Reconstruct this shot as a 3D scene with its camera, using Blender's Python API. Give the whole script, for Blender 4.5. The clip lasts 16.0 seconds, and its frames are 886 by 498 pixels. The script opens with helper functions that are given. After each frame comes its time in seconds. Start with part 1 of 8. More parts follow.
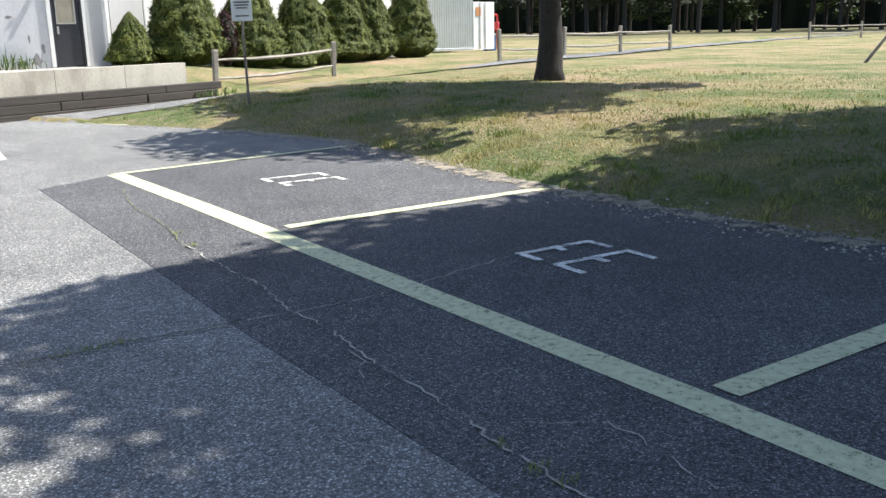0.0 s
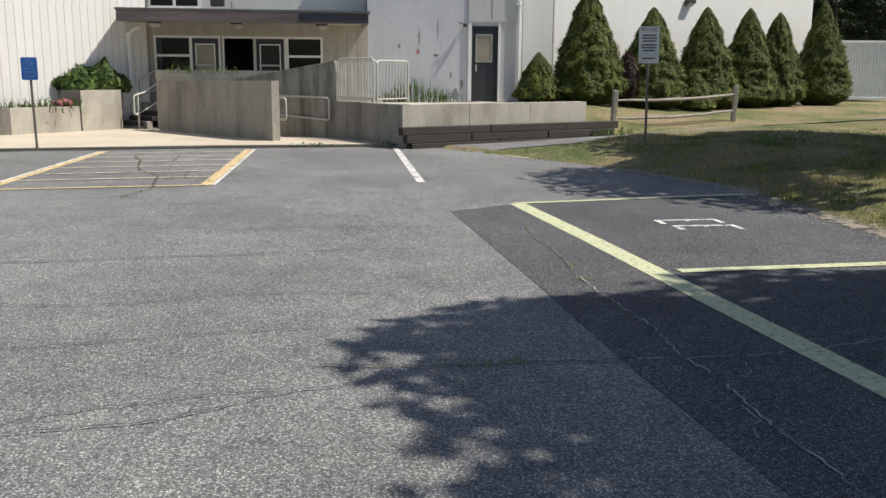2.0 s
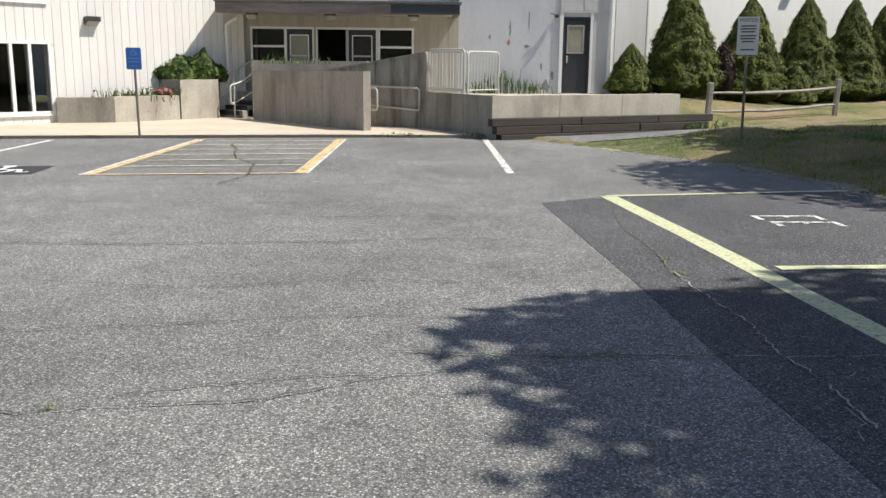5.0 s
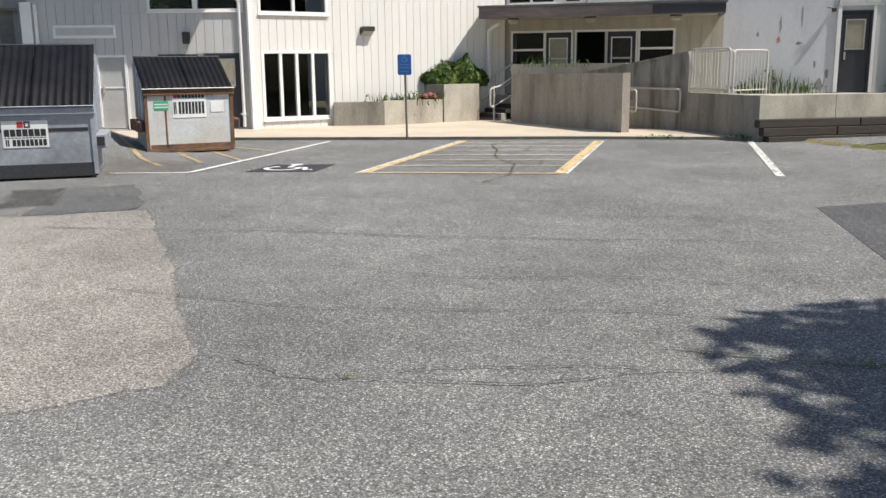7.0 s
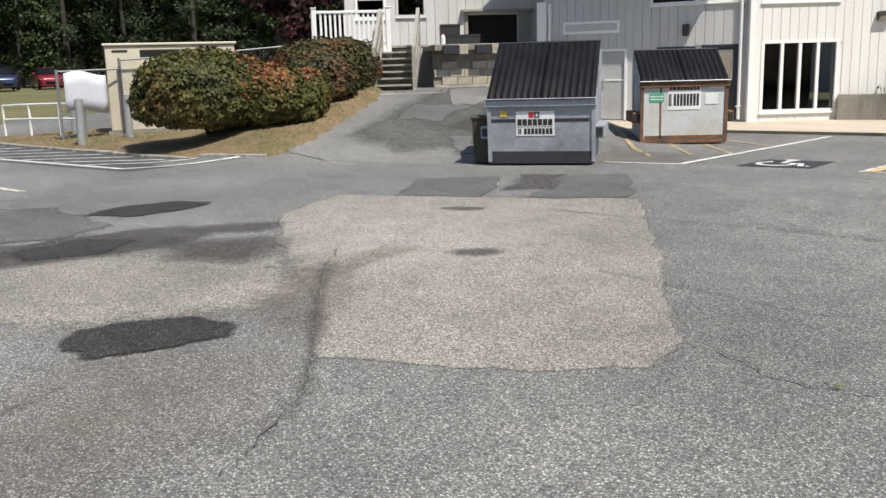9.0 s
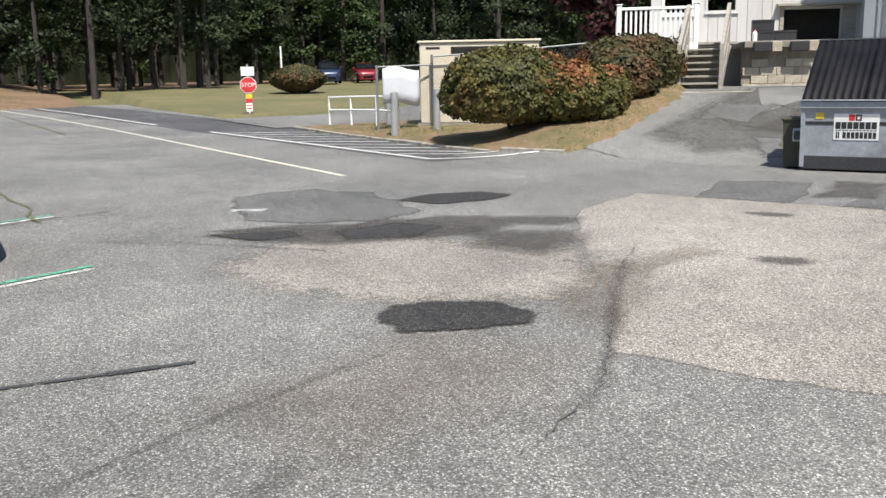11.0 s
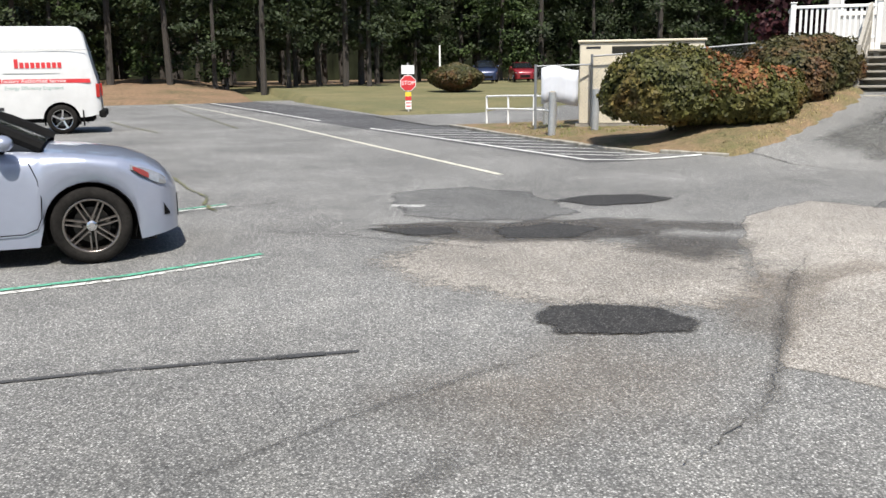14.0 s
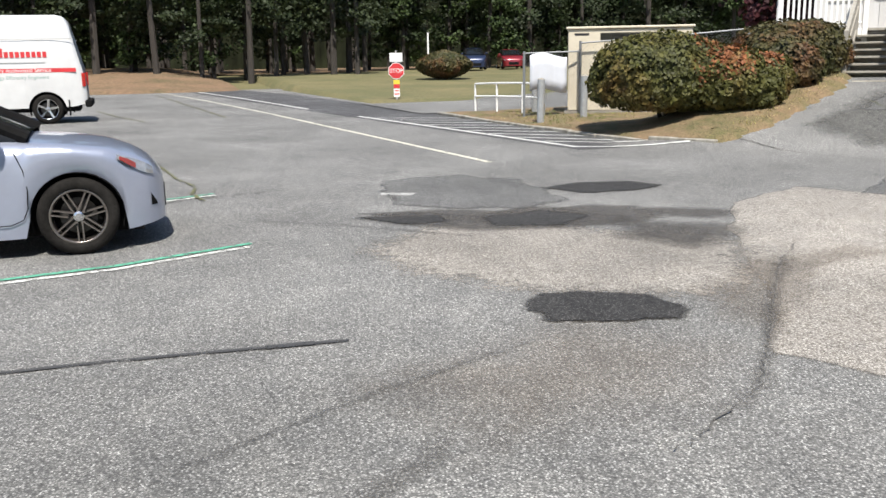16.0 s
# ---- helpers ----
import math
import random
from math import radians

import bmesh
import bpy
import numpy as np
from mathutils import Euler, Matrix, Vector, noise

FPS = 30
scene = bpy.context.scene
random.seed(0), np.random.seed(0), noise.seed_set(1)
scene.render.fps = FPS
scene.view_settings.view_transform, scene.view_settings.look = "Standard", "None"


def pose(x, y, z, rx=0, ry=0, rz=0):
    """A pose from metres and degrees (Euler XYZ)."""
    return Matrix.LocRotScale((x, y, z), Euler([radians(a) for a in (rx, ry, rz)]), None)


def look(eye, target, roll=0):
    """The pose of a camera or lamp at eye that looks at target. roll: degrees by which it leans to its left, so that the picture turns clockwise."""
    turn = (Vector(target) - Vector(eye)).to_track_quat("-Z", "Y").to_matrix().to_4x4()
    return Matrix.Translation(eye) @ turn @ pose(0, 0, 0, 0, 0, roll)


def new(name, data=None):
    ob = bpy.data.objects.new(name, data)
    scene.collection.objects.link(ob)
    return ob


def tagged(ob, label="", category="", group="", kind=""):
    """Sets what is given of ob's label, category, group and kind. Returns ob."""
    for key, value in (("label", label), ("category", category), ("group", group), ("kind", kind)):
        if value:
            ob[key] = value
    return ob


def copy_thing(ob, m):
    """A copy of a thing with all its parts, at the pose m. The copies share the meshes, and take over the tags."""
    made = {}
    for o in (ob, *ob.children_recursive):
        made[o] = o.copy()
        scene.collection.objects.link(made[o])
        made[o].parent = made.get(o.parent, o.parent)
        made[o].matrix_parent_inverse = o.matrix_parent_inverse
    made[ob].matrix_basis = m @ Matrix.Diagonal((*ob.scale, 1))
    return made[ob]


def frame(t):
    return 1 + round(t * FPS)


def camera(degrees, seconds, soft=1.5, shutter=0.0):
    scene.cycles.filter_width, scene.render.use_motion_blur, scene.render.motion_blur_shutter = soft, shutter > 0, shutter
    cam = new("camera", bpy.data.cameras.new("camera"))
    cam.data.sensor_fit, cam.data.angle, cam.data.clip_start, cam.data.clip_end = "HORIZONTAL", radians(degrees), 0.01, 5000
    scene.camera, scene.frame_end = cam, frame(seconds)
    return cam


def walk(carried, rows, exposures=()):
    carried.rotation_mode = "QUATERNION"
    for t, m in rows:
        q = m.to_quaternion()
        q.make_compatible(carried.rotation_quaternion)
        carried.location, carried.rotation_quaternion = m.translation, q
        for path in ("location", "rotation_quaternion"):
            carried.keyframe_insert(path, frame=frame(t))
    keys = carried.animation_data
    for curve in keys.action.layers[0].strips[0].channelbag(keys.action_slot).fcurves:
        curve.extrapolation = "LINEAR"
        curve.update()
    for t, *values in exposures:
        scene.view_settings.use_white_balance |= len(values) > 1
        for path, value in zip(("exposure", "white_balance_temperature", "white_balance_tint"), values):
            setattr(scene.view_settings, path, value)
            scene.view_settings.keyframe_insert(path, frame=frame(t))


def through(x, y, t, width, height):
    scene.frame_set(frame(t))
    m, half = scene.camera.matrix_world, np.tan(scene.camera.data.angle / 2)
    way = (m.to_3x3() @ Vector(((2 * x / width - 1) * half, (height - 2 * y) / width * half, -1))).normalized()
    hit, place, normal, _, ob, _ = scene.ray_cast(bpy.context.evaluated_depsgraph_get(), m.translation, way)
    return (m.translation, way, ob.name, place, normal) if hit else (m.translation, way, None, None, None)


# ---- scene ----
cam = camera(52.50, 16.0)
PATH = [
    (0, (-0.793, -0.083, 1.538), (0.2363, 1.5641, 1.0623), -1.15),
    (0.5, (-0.855, -0.064, 1.537), (-0.0355, 1.7022, 1.0802), -0.6),
    (1, (-0.881, -0.05, 1.536), (-0.2559, 1.7993, 1.1012), -0.05),
    (1.5, (-0.918, -0.059, 1.534), (-0.4805, 1.8489, 1.1244), 0.29),
    (2, (-0.956, -0.088, 1.552), (-0.6814, 1.8558, 1.1672), 0.38),
    (2.5, (-0.957, -0.108, 1.549), (-0.7759, 1.8471, 1.1666), 0.93),
    (3, (-0.993, -0.122, 1.548), (-0.9148, 1.8392, 1.1624), 0.77),
    (3.5, (-1.0, -0.12, 1.553), (-0.9541, 1.8429, 1.1719), 0.72),
    (4, (-0.994, -0.116, 1.555), (-0.9182, 1.8439, 1.1626), 0.59),
    (4.2, (-0.983, -0.094, 1.55), (-0.8936, 1.8651, 1.1561), 0.58),
    (6.3, (-1.088, -0.107, 1.539), (-1.0249, 1.8469, 1.1175), 0.29),
    (6.5, (-1.096, -0.112, 1.541), (-1.1472, 1.8422, 1.1194), 0.09),
    (7, (-1.15, -0.249, 1.515), (-1.6029, 1.658, 1.1189), -0.64),
    (7.5, (-1.137, -0.338, 1.544), (-1.9169, 1.4631, 1.1598), -1.17),
    (8, (-1.153, -0.357, 1.543), (-2.1634, 1.3248, 1.1535), -1.52),
    (8.5, (-1.158, -0.372, 1.542), (-2.3519, 1.1822, 1.1424), -1.51),
    (9, (-1.161, -0.417, 1.546), (-2.5145, 1.0016, 1.1506), -1.58),
    (9.5, (-1.146, -0.455, 1.549), (-2.6244, 0.8359, 1.1658), -1.67),
    (10, (-1.142, -0.498, 1.554), (-2.7125, 0.6803, 1.1735), -1.14),
    (10.2, (-1.139, -0.515, 1.559), (-2.7441, 0.6145, 1.1749), -1.16),
    (12.3, (-1.176, -0.626, 1.557), (-3.0398, -0.0089, 1.173), -0.83),
    (12.5, (-1.162, -0.634, 1.561), (-3.0358, -0.0507, 1.1767), -0.83),
    (13, (-1.154, -0.65, 1.566), (-3.0426, -0.1081, 1.1912), -0.72),
    (13.5, (-1.155, -0.656, 1.567), (-3.0357, -0.0853, 1.198), -0.73),
    (14, (-1.171, -0.642, 1.561), (-3.0339, -0.0238, 1.1766), -0.7),
    (14.5, (-1.173, -0.639, 1.56), (-3.0236, 0.0091, 1.168), -0.63),
    (15, (-1.181, -0.629, 1.562), (-3.0299, 0.0261, 1.1695), -0.65),
    (15.5, (-1.164, -0.641, 1.563), (-3.0191, -0.0087, 1.1633), -0.92),
    (16, (-1.183, -0.637, 1.561), (-3.0331, 0.0009, 1.1501), -0.97),
]
walk(cam, [(t, look(eye, target, roll)) for t, eye, target, roll in PATH],
     exposures=[(t, e, k, 10) for t, e, k in ((0, 1.2, 6250), (0.5, 0.98, 6300), (1, 0.8, 6400), (1.5, 0.5, 6450), (2, 0.22, 6500), (2.5, 0.08, 6500), (3, 0.08, 6500), (3.5, 0.2, 6500), (4, 0.3, 6500), (6.5, 0.42, 6500), (7, 0.3, 6500), (7.5, 0.13, 6500), (8.5, 0.17, 6500), (9, 0.24, 6500), (9.5, 0.42, 6500), (10, 0.5, 6500), (12.5, 0.58, 6500), (16, 0.6, 6500))])

# Light: late-summer midday sun from +x, clear sky.
SUN_AZ, SUN_EL = math.atan2(1.0, -0.2), radians(58)
world = bpy.data.worlds.new("world")
scene.world = world
world.use_nodes = True
sky = world.node_tree.nodes.new("ShaderNodeTexSky")
sky.sky_type, sky.sun_disc = "NISHITA", False
sky.sun_elevation, sky.sun_rotation = SUN_EL, SUN_AZ
world.node_tree.links.new(sky.outputs[0], world.node_tree.nodes["Background"].inputs[0])
world.node_tree.nodes["Background"].inputs[1].default_value = 0.10
sun = new("sun", bpy.data.lights.new("sun", "SUN"))
sun.data.energy, sun.data.angle, sun.data.color = 4.9, radians(0.55), (1.0, 0.952, 0.872)
SUN_TO = Vector((math.sin(SUN_AZ) * math.cos(SUN_EL), math.cos(SUN_AZ) * math.cos(SUN_EL), math.sin(SUN_EL)))
sun.matrix_world = look(SUN_TO * 50, (0, 0, 0))


# ---------------------------------------------------------------- materials
def ramp(nt, fac, stops):
    r = nt.nodes.new("ShaderNodeValToRGB")
    while len(r.color_ramp.elements) < len(stops):
        r.color_ramp.elements.new(0.5)
    for e, (p, c) in zip(r.color_ramp.elements, stops):
        e.position, e.color = p, (*c, 1)
    nt.links.new(fac, r.inputs[0])
    return r.outputs[0]


def noise_node(nt, scale, detail=4, rough=0.6, vec=None, stretch=None):
    n = nt.nodes.new("ShaderNodeTexNoise")
    n.inputs["Scale"].default_value, n.inputs["Detail"].default_value, n.inputs["Roughness"].default_value = scale, detail, rough
    if vec is None:
        vec = nt.nodes.new("ShaderNodeTexCoord").outputs["Object"]
    if stretch:
        m = nt.nodes.new("ShaderNodeMapping")
        m.inputs["Scale"].default_value = stretch
        nt.links.new(vec, m.inputs[0])
        vec = m.outputs[0]
    nt.links.new(vec, n.inputs["Vector"])
    return n.outputs["Fac"]


def mixc(nt, fac, a, b, mode="MIX"):
    m = nt.nodes.new("ShaderNodeMix")
    m.data_type, m.blend_type = "RGBA", mode
    for sock, v in ((m.inputs[0], fac), (m.inputs[6], a), (m.inputs[7], b)):
        if isinstance(v, bpy.types.NodeSocket):
            nt.links.new(v, sock)
        elif isinstance(v, (int, float)):
            sock.default_value = v
        else:
            sock.default_value = (*v, 1)
    return m.outputs[2]


def mat(name, base, rough=0.7, metal=0.0, grain=60, amount=0.25, stain=1.2, stain_amount=0.25, bump=0.15, stretch=None, tint=None,
        coat=0.0, spec=0.5, per_object=0.0, bump_dist=0.01, island=0.0):
    """A surface with a base colour, varied by fine grain and by larger stains towards tint, with fine relief."""
    m = bpy.data.materials.new(name)
    m.use_nodes = True
    nt = m.node_tree
    p = nt.nodes["Principled BSDF"]
    tint = tint or tuple(c * 0.6 for c in base)
    g = noise_node(nt, grain, 3, 0.7, stretch=stretch)
    s = noise_node(nt, stain, 5, 0.62, stretch=stretch)
    col = mixc(nt, ramp(nt, s, [(0.42, (0, 0, 0)), (0.68, (stain_amount * 2,) * 3)]), base, tint)
    lo, hi = 1 - amount, 1 + amount
    col = mixc(nt, 1.0, col, ramp(nt, g, [(0.3, (lo,) * 3), (0.7, (min(hi, 1.6),) * 3)]), "MULTIPLY")
    if per_object:
        info = nt.nodes.new("ShaderNodeObjectInfo")
        col = mixc(nt, 1.0, col, ramp(nt, info.outputs["Random"], [(0, (1 - per_object,) * 3), (1, (1 + per_object,) * 3)]), "MULTIPLY")
    if island:
        geo = nt.nodes.new("ShaderNodeNewGeometry")
        col = mixc(nt, 1.0, col, ramp(nt, geo.outputs["Random Per Island"], [(0, (1 - island,) * 3), (1, (1 + island,) * 3)]), "MULTIPLY")
    nt.links.new(col, p.inputs["Base Color"])
    p.inputs["Roughness"].default_value, p.inputs["Metallic"].default_value = rough, metal
    p.inputs["Coat Weight"].default_value, p.inputs["Specular IOR Level"].default_value = coat, spec
    if bump:
        b = nt.nodes.new("ShaderNodeBump")
        b.inputs["Strength"].default_value, b.inputs["Distance"].default_value = bump, bump_dist
        nt.links.new(g, b.inputs["Height"])
        nt.links.new(b.outputs[0], p.inputs["Normal"])
    return m


def speckled(name, base, light, dark, scale=130, bleach=(0.0, (1, 1, 1)), fade=False, rough=0.88, gentle=False):
    """Asphalt: pale and dark stone chips in a binder, with broad worn and stained areas. fade: soft edges by the 'fade' attribute."""
    m = bpy.data.materials.new(name)
    m.use_nodes = True
    nt = m.node_tree
    p = nt.nodes["Principled BSDF"]
    co = nt.nodes.new("ShaderNodeTexCoord").outputs["Object"]
    v = nt.nodes.new("ShaderNodeTexVoronoi")
    v.inputs["Scale"].default_value = scale
    nt.links.new(co, v.inputs["Vector"])
    sep = nt.nodes.new("ShaderNodeSeparateColor")
    nt.links.new(v.outputs["Color"], sep.inputs[0])
    chips = ramp(nt, sep.outputs[0], [(0.0, dark), (0.35, base), (0.7, base), (1.0, light)])
    chips = mixc(nt, ramp(nt, v.outputs["Distance"], [(0.25, (0, 0, 0)), (0.6, (0.75,) * 3)]), chips, dark)
    fine = noise_node(nt, 38, 6, 0.8, co)
    col = mixc(nt, 1.0, chips, ramp(nt, fine, [(0.3, (0.62,) * 3), (0.72, (1.38,) * 3)]), "MULTIPLY")
    broad = noise_node(nt, 0.33, 6, 0.6, co)
    col = mixc(nt, 1.0, col, ramp(nt, broad, [(0.34, (0.76,) * 3), (0.64, (1.17,) * 3)]), "MULTIPLY")
    mid = noise_node(nt, 2.6, 9, 0.82, co)
    col = mixc(nt, 1.0, col, ramp(nt, mid, [(0.34, (0.85, 0.85, 0.86)), (0.66, (1.14, 1.13, 1.11))]), "MULTIPLY")
    nt.links.new(col, p.inputs["Base Color"])
    p.inputs["Roughness"].default_value, p.inputs["Specular IOR Level"].default_value = rough, 0.3
    b = nt.nodes.new("ShaderNodeBump")
    b.inputs["Strength"].default_value, b.inputs["Distance"].default_value = 0.55, 0.006
    nt.links.new(v.outputs["Distance"], b.inputs["Height"])
    nt.links.new(b.outputs[0], p.inputs["Normal"])
    if fade:
        at = nt.nodes.new("ShaderNodeAttribute")
        at.attribute_name = "fade"
        add = nt.nodes.new("ShaderNodeMath")
        add.operation = "ADD"
        nt.links.new(at.outputs["Fac"], add.inputs[0])
        nz = nt.nodes.new("ShaderNodeMath")
        nz.operation, nz.inputs[1].default_value = "MULTIPLY_ADD", 1.3
        nz.inputs[2].default_value = -0.65
        nt.links.new(noise_node(nt, 7, 8, 0.75, co), nz.inputs[0])
        nt.links.new(nz.outputs[0], add.inputs[1])
        fac = ramp(nt, add.outputs[0], [(0.15, (0, 0, 0)), (1.0, (fade,) * 3)] if gentle else [(0.3, (0, 0, 0)), (0.62, (fade,) * 3)])
        t = nt.nodes.new("ShaderNodeBsdfTransparent")
        mx = nt.nodes.new("ShaderNodeMixShader")
        nt.links.new(fac, mx.inputs[0])
        nt.links.new(t.outputs[0], mx.inputs[1])
        nt.links.new(p.outputs[0], mx.inputs[2])
        nt.links.new(mx.outputs[0], nt.nodes["Material Output"].inputs[0])
    return m


def worn_paint(name, colour, wear=0.5, scale=9):
    """Road paint, worn through in chips so that the surface below shows."""
    m = bpy.data.materials.new(name)
    m.use_nodes = True
    nt = m.node_tree
    p = nt.nodes["Principled BSDF"]
    co = nt.nodes.new("ShaderNodeTexCoord").outputs["Object"]
    fine, mid = noise_node(nt, 70, 5, 0.8, co), noise_node(nt, scale, 5, 0.7, co)
    col = mixc(nt, 1.0, colour, ramp(nt, mid, [(0.3, (0.72,) * 3), (0.7, (1.1,) * 3)]), "MULTIPLY")
    nt.links.new(col, p.inputs["Base Color"])
    p.inputs["Roughness"].default_value = 0.75
    add = nt.nodes.new("ShaderNodeMath")
    add.operation = "ADD"
    nt.links.new(fine, add.inputs[0])
    nt.links.new(mid, add.inputs[1])
    fac = ramp(nt, add.outputs[0], [(max(0.0, wear + 0.28), (0, 0, 0)), (min(1.0, wear + 0.48), (1, 1, 1))])
    t = nt.nodes.new("ShaderNodeBsdfTransparent")
    mx = nt.nodes.new("ShaderNodeMixShader")
    nt.links.new(fac, mx.inputs[0])
    nt.links.new(t.outputs[0], mx.inputs[1])
    nt.links.new(p.outputs[0], mx.inputs[2])
    nt.links.new(mx.outputs[0], nt.nodes["Material Output"].inputs[0])
    return m


def glass(name, tint=(0.9, 0.95, 0.95)):
    m = bpy.data.materials.new(name)
    m.use_nodes = True
    p = m.node_tree.nodes["Principled BSDF"]
    p.inputs["Base Color"].default_value = (*tint, 1)
    p.inputs["Transmission Weight"].default_value, p.inputs["Roughness"].default_value = 1.0, 0.02
    p.inputs["IOR"].default_value = 1.25
    return m


M_ASPHALT = speckled("asphalt_old", (0.266, 0.264, 0.253), (0.57, 0.567, 0.545), (0.078, 0.078, 0.076), 95)
M_ASPHALT_DARK = speckled("asphalt_sealed", (0.132, 0.132, 0.136), (0.33, 0.33, 0.33), (0.03, 0.03, 0.032), 100)
M_ASPHALT_GREY = speckled("asphalt_grey", (0.205, 0.205, 0.20), (0.38, 0.38, 0.37), (0.05, 0.05, 0.05), 100, fade=0.95)
M_PALE = speckled("asphalt_pale", (0.46, 0.435, 0.395), (0.70, 0.67, 0.62), (0.13, 0.116, 0.10), 85, fade=0.92)
M_DRIVE_WEAR = speckled("asphalt_drive_wear", (0.145, 0.144, 0.136), (0.40, 0.395, 0.37), (0.04, 0.04, 0.038), 90, fade=0.9, gentle=True)
M_PATCH = speckled("asphalt_patch", (0.055, 0.054, 0.053), (0.17, 0.165, 0.16), (0.015, 0.015, 0.015), 90, fade=1.0)
M_STAIN = speckled("oil_stain", (0.12, 0.11, 0.10), (0.24, 0.22, 0.2), (0.05, 0.05, 0.05), 110, fade=0.7, gentle=True)
M_RUST_STAIN = speckled("brown_stain", (0.24, 0.19, 0.145), (0.42, 0.34, 0.27), (0.10, 0.08, 0.06), 110, fade=0.25, gentle=True)
M_CRACK = worn_paint("crack_tar", (0.06, 0.055, 0.048), 0.52, 5)
M_WHITE_LINE = worn_paint("white_road_paint", (0.74, 0.74, 0.70), 0.46)
M_WHITE_THIN = worn_paint("white_road_paint_worn", (0.70, 0.69, 0.64), 0.535)
M_YELLOW_LINE = worn_paint("yellow_road_paint", (0.66, 0.49, 0.25), 0.51)
M_YELLOW_THIN = worn_paint("yellow_road_paint_worn", (0.44, 0.34, 0.18), 0.66)
M_PALE_YELLOW = worn_paint("pale_yellow_road_paint", (0.53, 0.54, 0.335), 0.43, 22)
M_GREEN_LINE = worn_paint("green_road_paint", (0.10, 0.36, 0.24), 0.52)
M_HATCH = worn_paint("cream_hatch_paint_worn", (0.62, 0.55, 0.38), 0.545)
M_BLACK_PAINT = worn_paint("black_road_paint", (0.03, 0.03, 0.035), 0.30)
M_SLAB = mat("sidewalk_concrete", (0.50, 0.43, 0.335), 0.9, grain=45, amount=0.12, stain=0.8, tint=(0.36, 0.30, 0.23), bump=0.2)
# Concrete tones also carry light: this one for shaded walls, pale_concrete for sunlit.
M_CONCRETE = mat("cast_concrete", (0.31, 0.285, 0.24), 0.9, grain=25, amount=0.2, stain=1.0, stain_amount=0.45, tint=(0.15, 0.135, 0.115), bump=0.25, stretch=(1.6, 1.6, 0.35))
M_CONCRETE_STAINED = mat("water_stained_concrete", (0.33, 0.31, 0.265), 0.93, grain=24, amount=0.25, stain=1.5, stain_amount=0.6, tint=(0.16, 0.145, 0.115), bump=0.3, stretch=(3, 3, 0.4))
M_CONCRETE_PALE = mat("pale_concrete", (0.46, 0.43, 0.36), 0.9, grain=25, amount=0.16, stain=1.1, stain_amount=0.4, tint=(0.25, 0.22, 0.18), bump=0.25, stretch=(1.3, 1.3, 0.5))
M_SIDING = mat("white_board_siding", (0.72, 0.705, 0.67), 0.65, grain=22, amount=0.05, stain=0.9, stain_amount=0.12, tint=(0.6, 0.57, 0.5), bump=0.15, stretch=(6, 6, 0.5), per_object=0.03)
# White siding greyed to carry the shade of its walls; also serves grey panels.
M_GREY_SHADE_SIDING = mat("grey_shade_toned_siding", (0.53, 0.525, 0.515), 0.7, grain=22, amount=0.06, stain=0.9, stain_amount=0.2, tint=(0.45, 0.43, 0.4), bump=0.15, stretch=(6, 6, 0.5), per_object=0.03)
# Base dimmed and blued for the wall's shade; the stains are its wear.
M_PEELING = mat("weathered_shade_toned_paint", (0.56, 0.565, 0.585), 0.8, grain=14, amount=0.06, stain=1.3, stain_amount=0.32, tint=(0.47, 0.47, 0.49), bump=0.2, stretch=(1.2, 1.2, 0.45))
M_BEIGE_WALL = mat("beige_panel", (0.42, 0.39, 0.33), 0.75, grain=20, amount=0.08, stain=1.0, tint=(0.27, 0.245, 0.20), bump=0.15, stretch=(4, 4, 0.4))
M_TRIM = mat("white_trim_paint", (0.82, 0.81, 0.78), 0.5, grain=30, amount=0.04, stain=2, stain_amount=0.1, bump=0.05)
M_FASCIA = mat("weathered_dark_fascia", (0.145, 0.12, 0.115), 0.8, grain=30, amount=0.25, stain=1.2, stain_amount=0.4, tint=(0.30, 0.25, 0.22), bump=0.2, stretch=(0.5, 2, 3))
M_ROOF = mat("grey_roofing", (0.13, 0.13, 0.135), 0.9, grain=40, amount=0.3, bump=0.3)
M_DARK_DOOR = mat("dark_navy_door_paint", (0.032, 0.034, 0.042), 0.45, grain=30, amount=0.2, bump=0.05)
M_GREY_DOOR = mat("grey_door_paint", (0.44, 0.44, 0.43), 0.6, grain=25, amount=0.06, bump=0.05)
# Near-black colour stands in for the shade of unlit rooms.
M_ROOM = mat("interior_shade", (0.035, 0.033, 0.03), 0.9, grain=3, amount=0.3, bump=0)
M_GLASS = glass("window_glass", (0.34, 0.36, 0.37))
M_STEEL = mat("galvanised_steel", (0.56, 0.55, 0.53), 0.45, 0.75, grain=30, amount=0.15, stain=3, stain_amount=0.2, bump=0.05)
M_RAIL_PAINT = mat("cream_grey_rail_paint", (0.58, 0.56, 0.50), 0.5, 0.2, grain=40, amount=0.1, bump=0.05)
M_TIMBER = mat("weathered_timber", (0.045, 0.038, 0.032), 0.9, grain=30, amount=0.35, stain=2.0, stain_amount=0.4, tint=(0.07, 0.06, 0.05), bump=0.5, stretch=(0.6, 8, 8))
M_FENCE_WOOD = mat("silver_grey_split_rail", (0.31, 0.28, 0.235), 0.9, grain=30, amount=0.3, stain=3, stain_amount=0.35, tint=(0.18, 0.155, 0.125), bump=0.5)
M_BARK = mat("brown_grey_bark", (0.05, 0.043, 0.037), 0.95, grain=18, amount=0.5, stain=2.5, stain_amount=0.4, bump=0.9, stretch=(5, 5, 0.8), bump_dist=0.03)


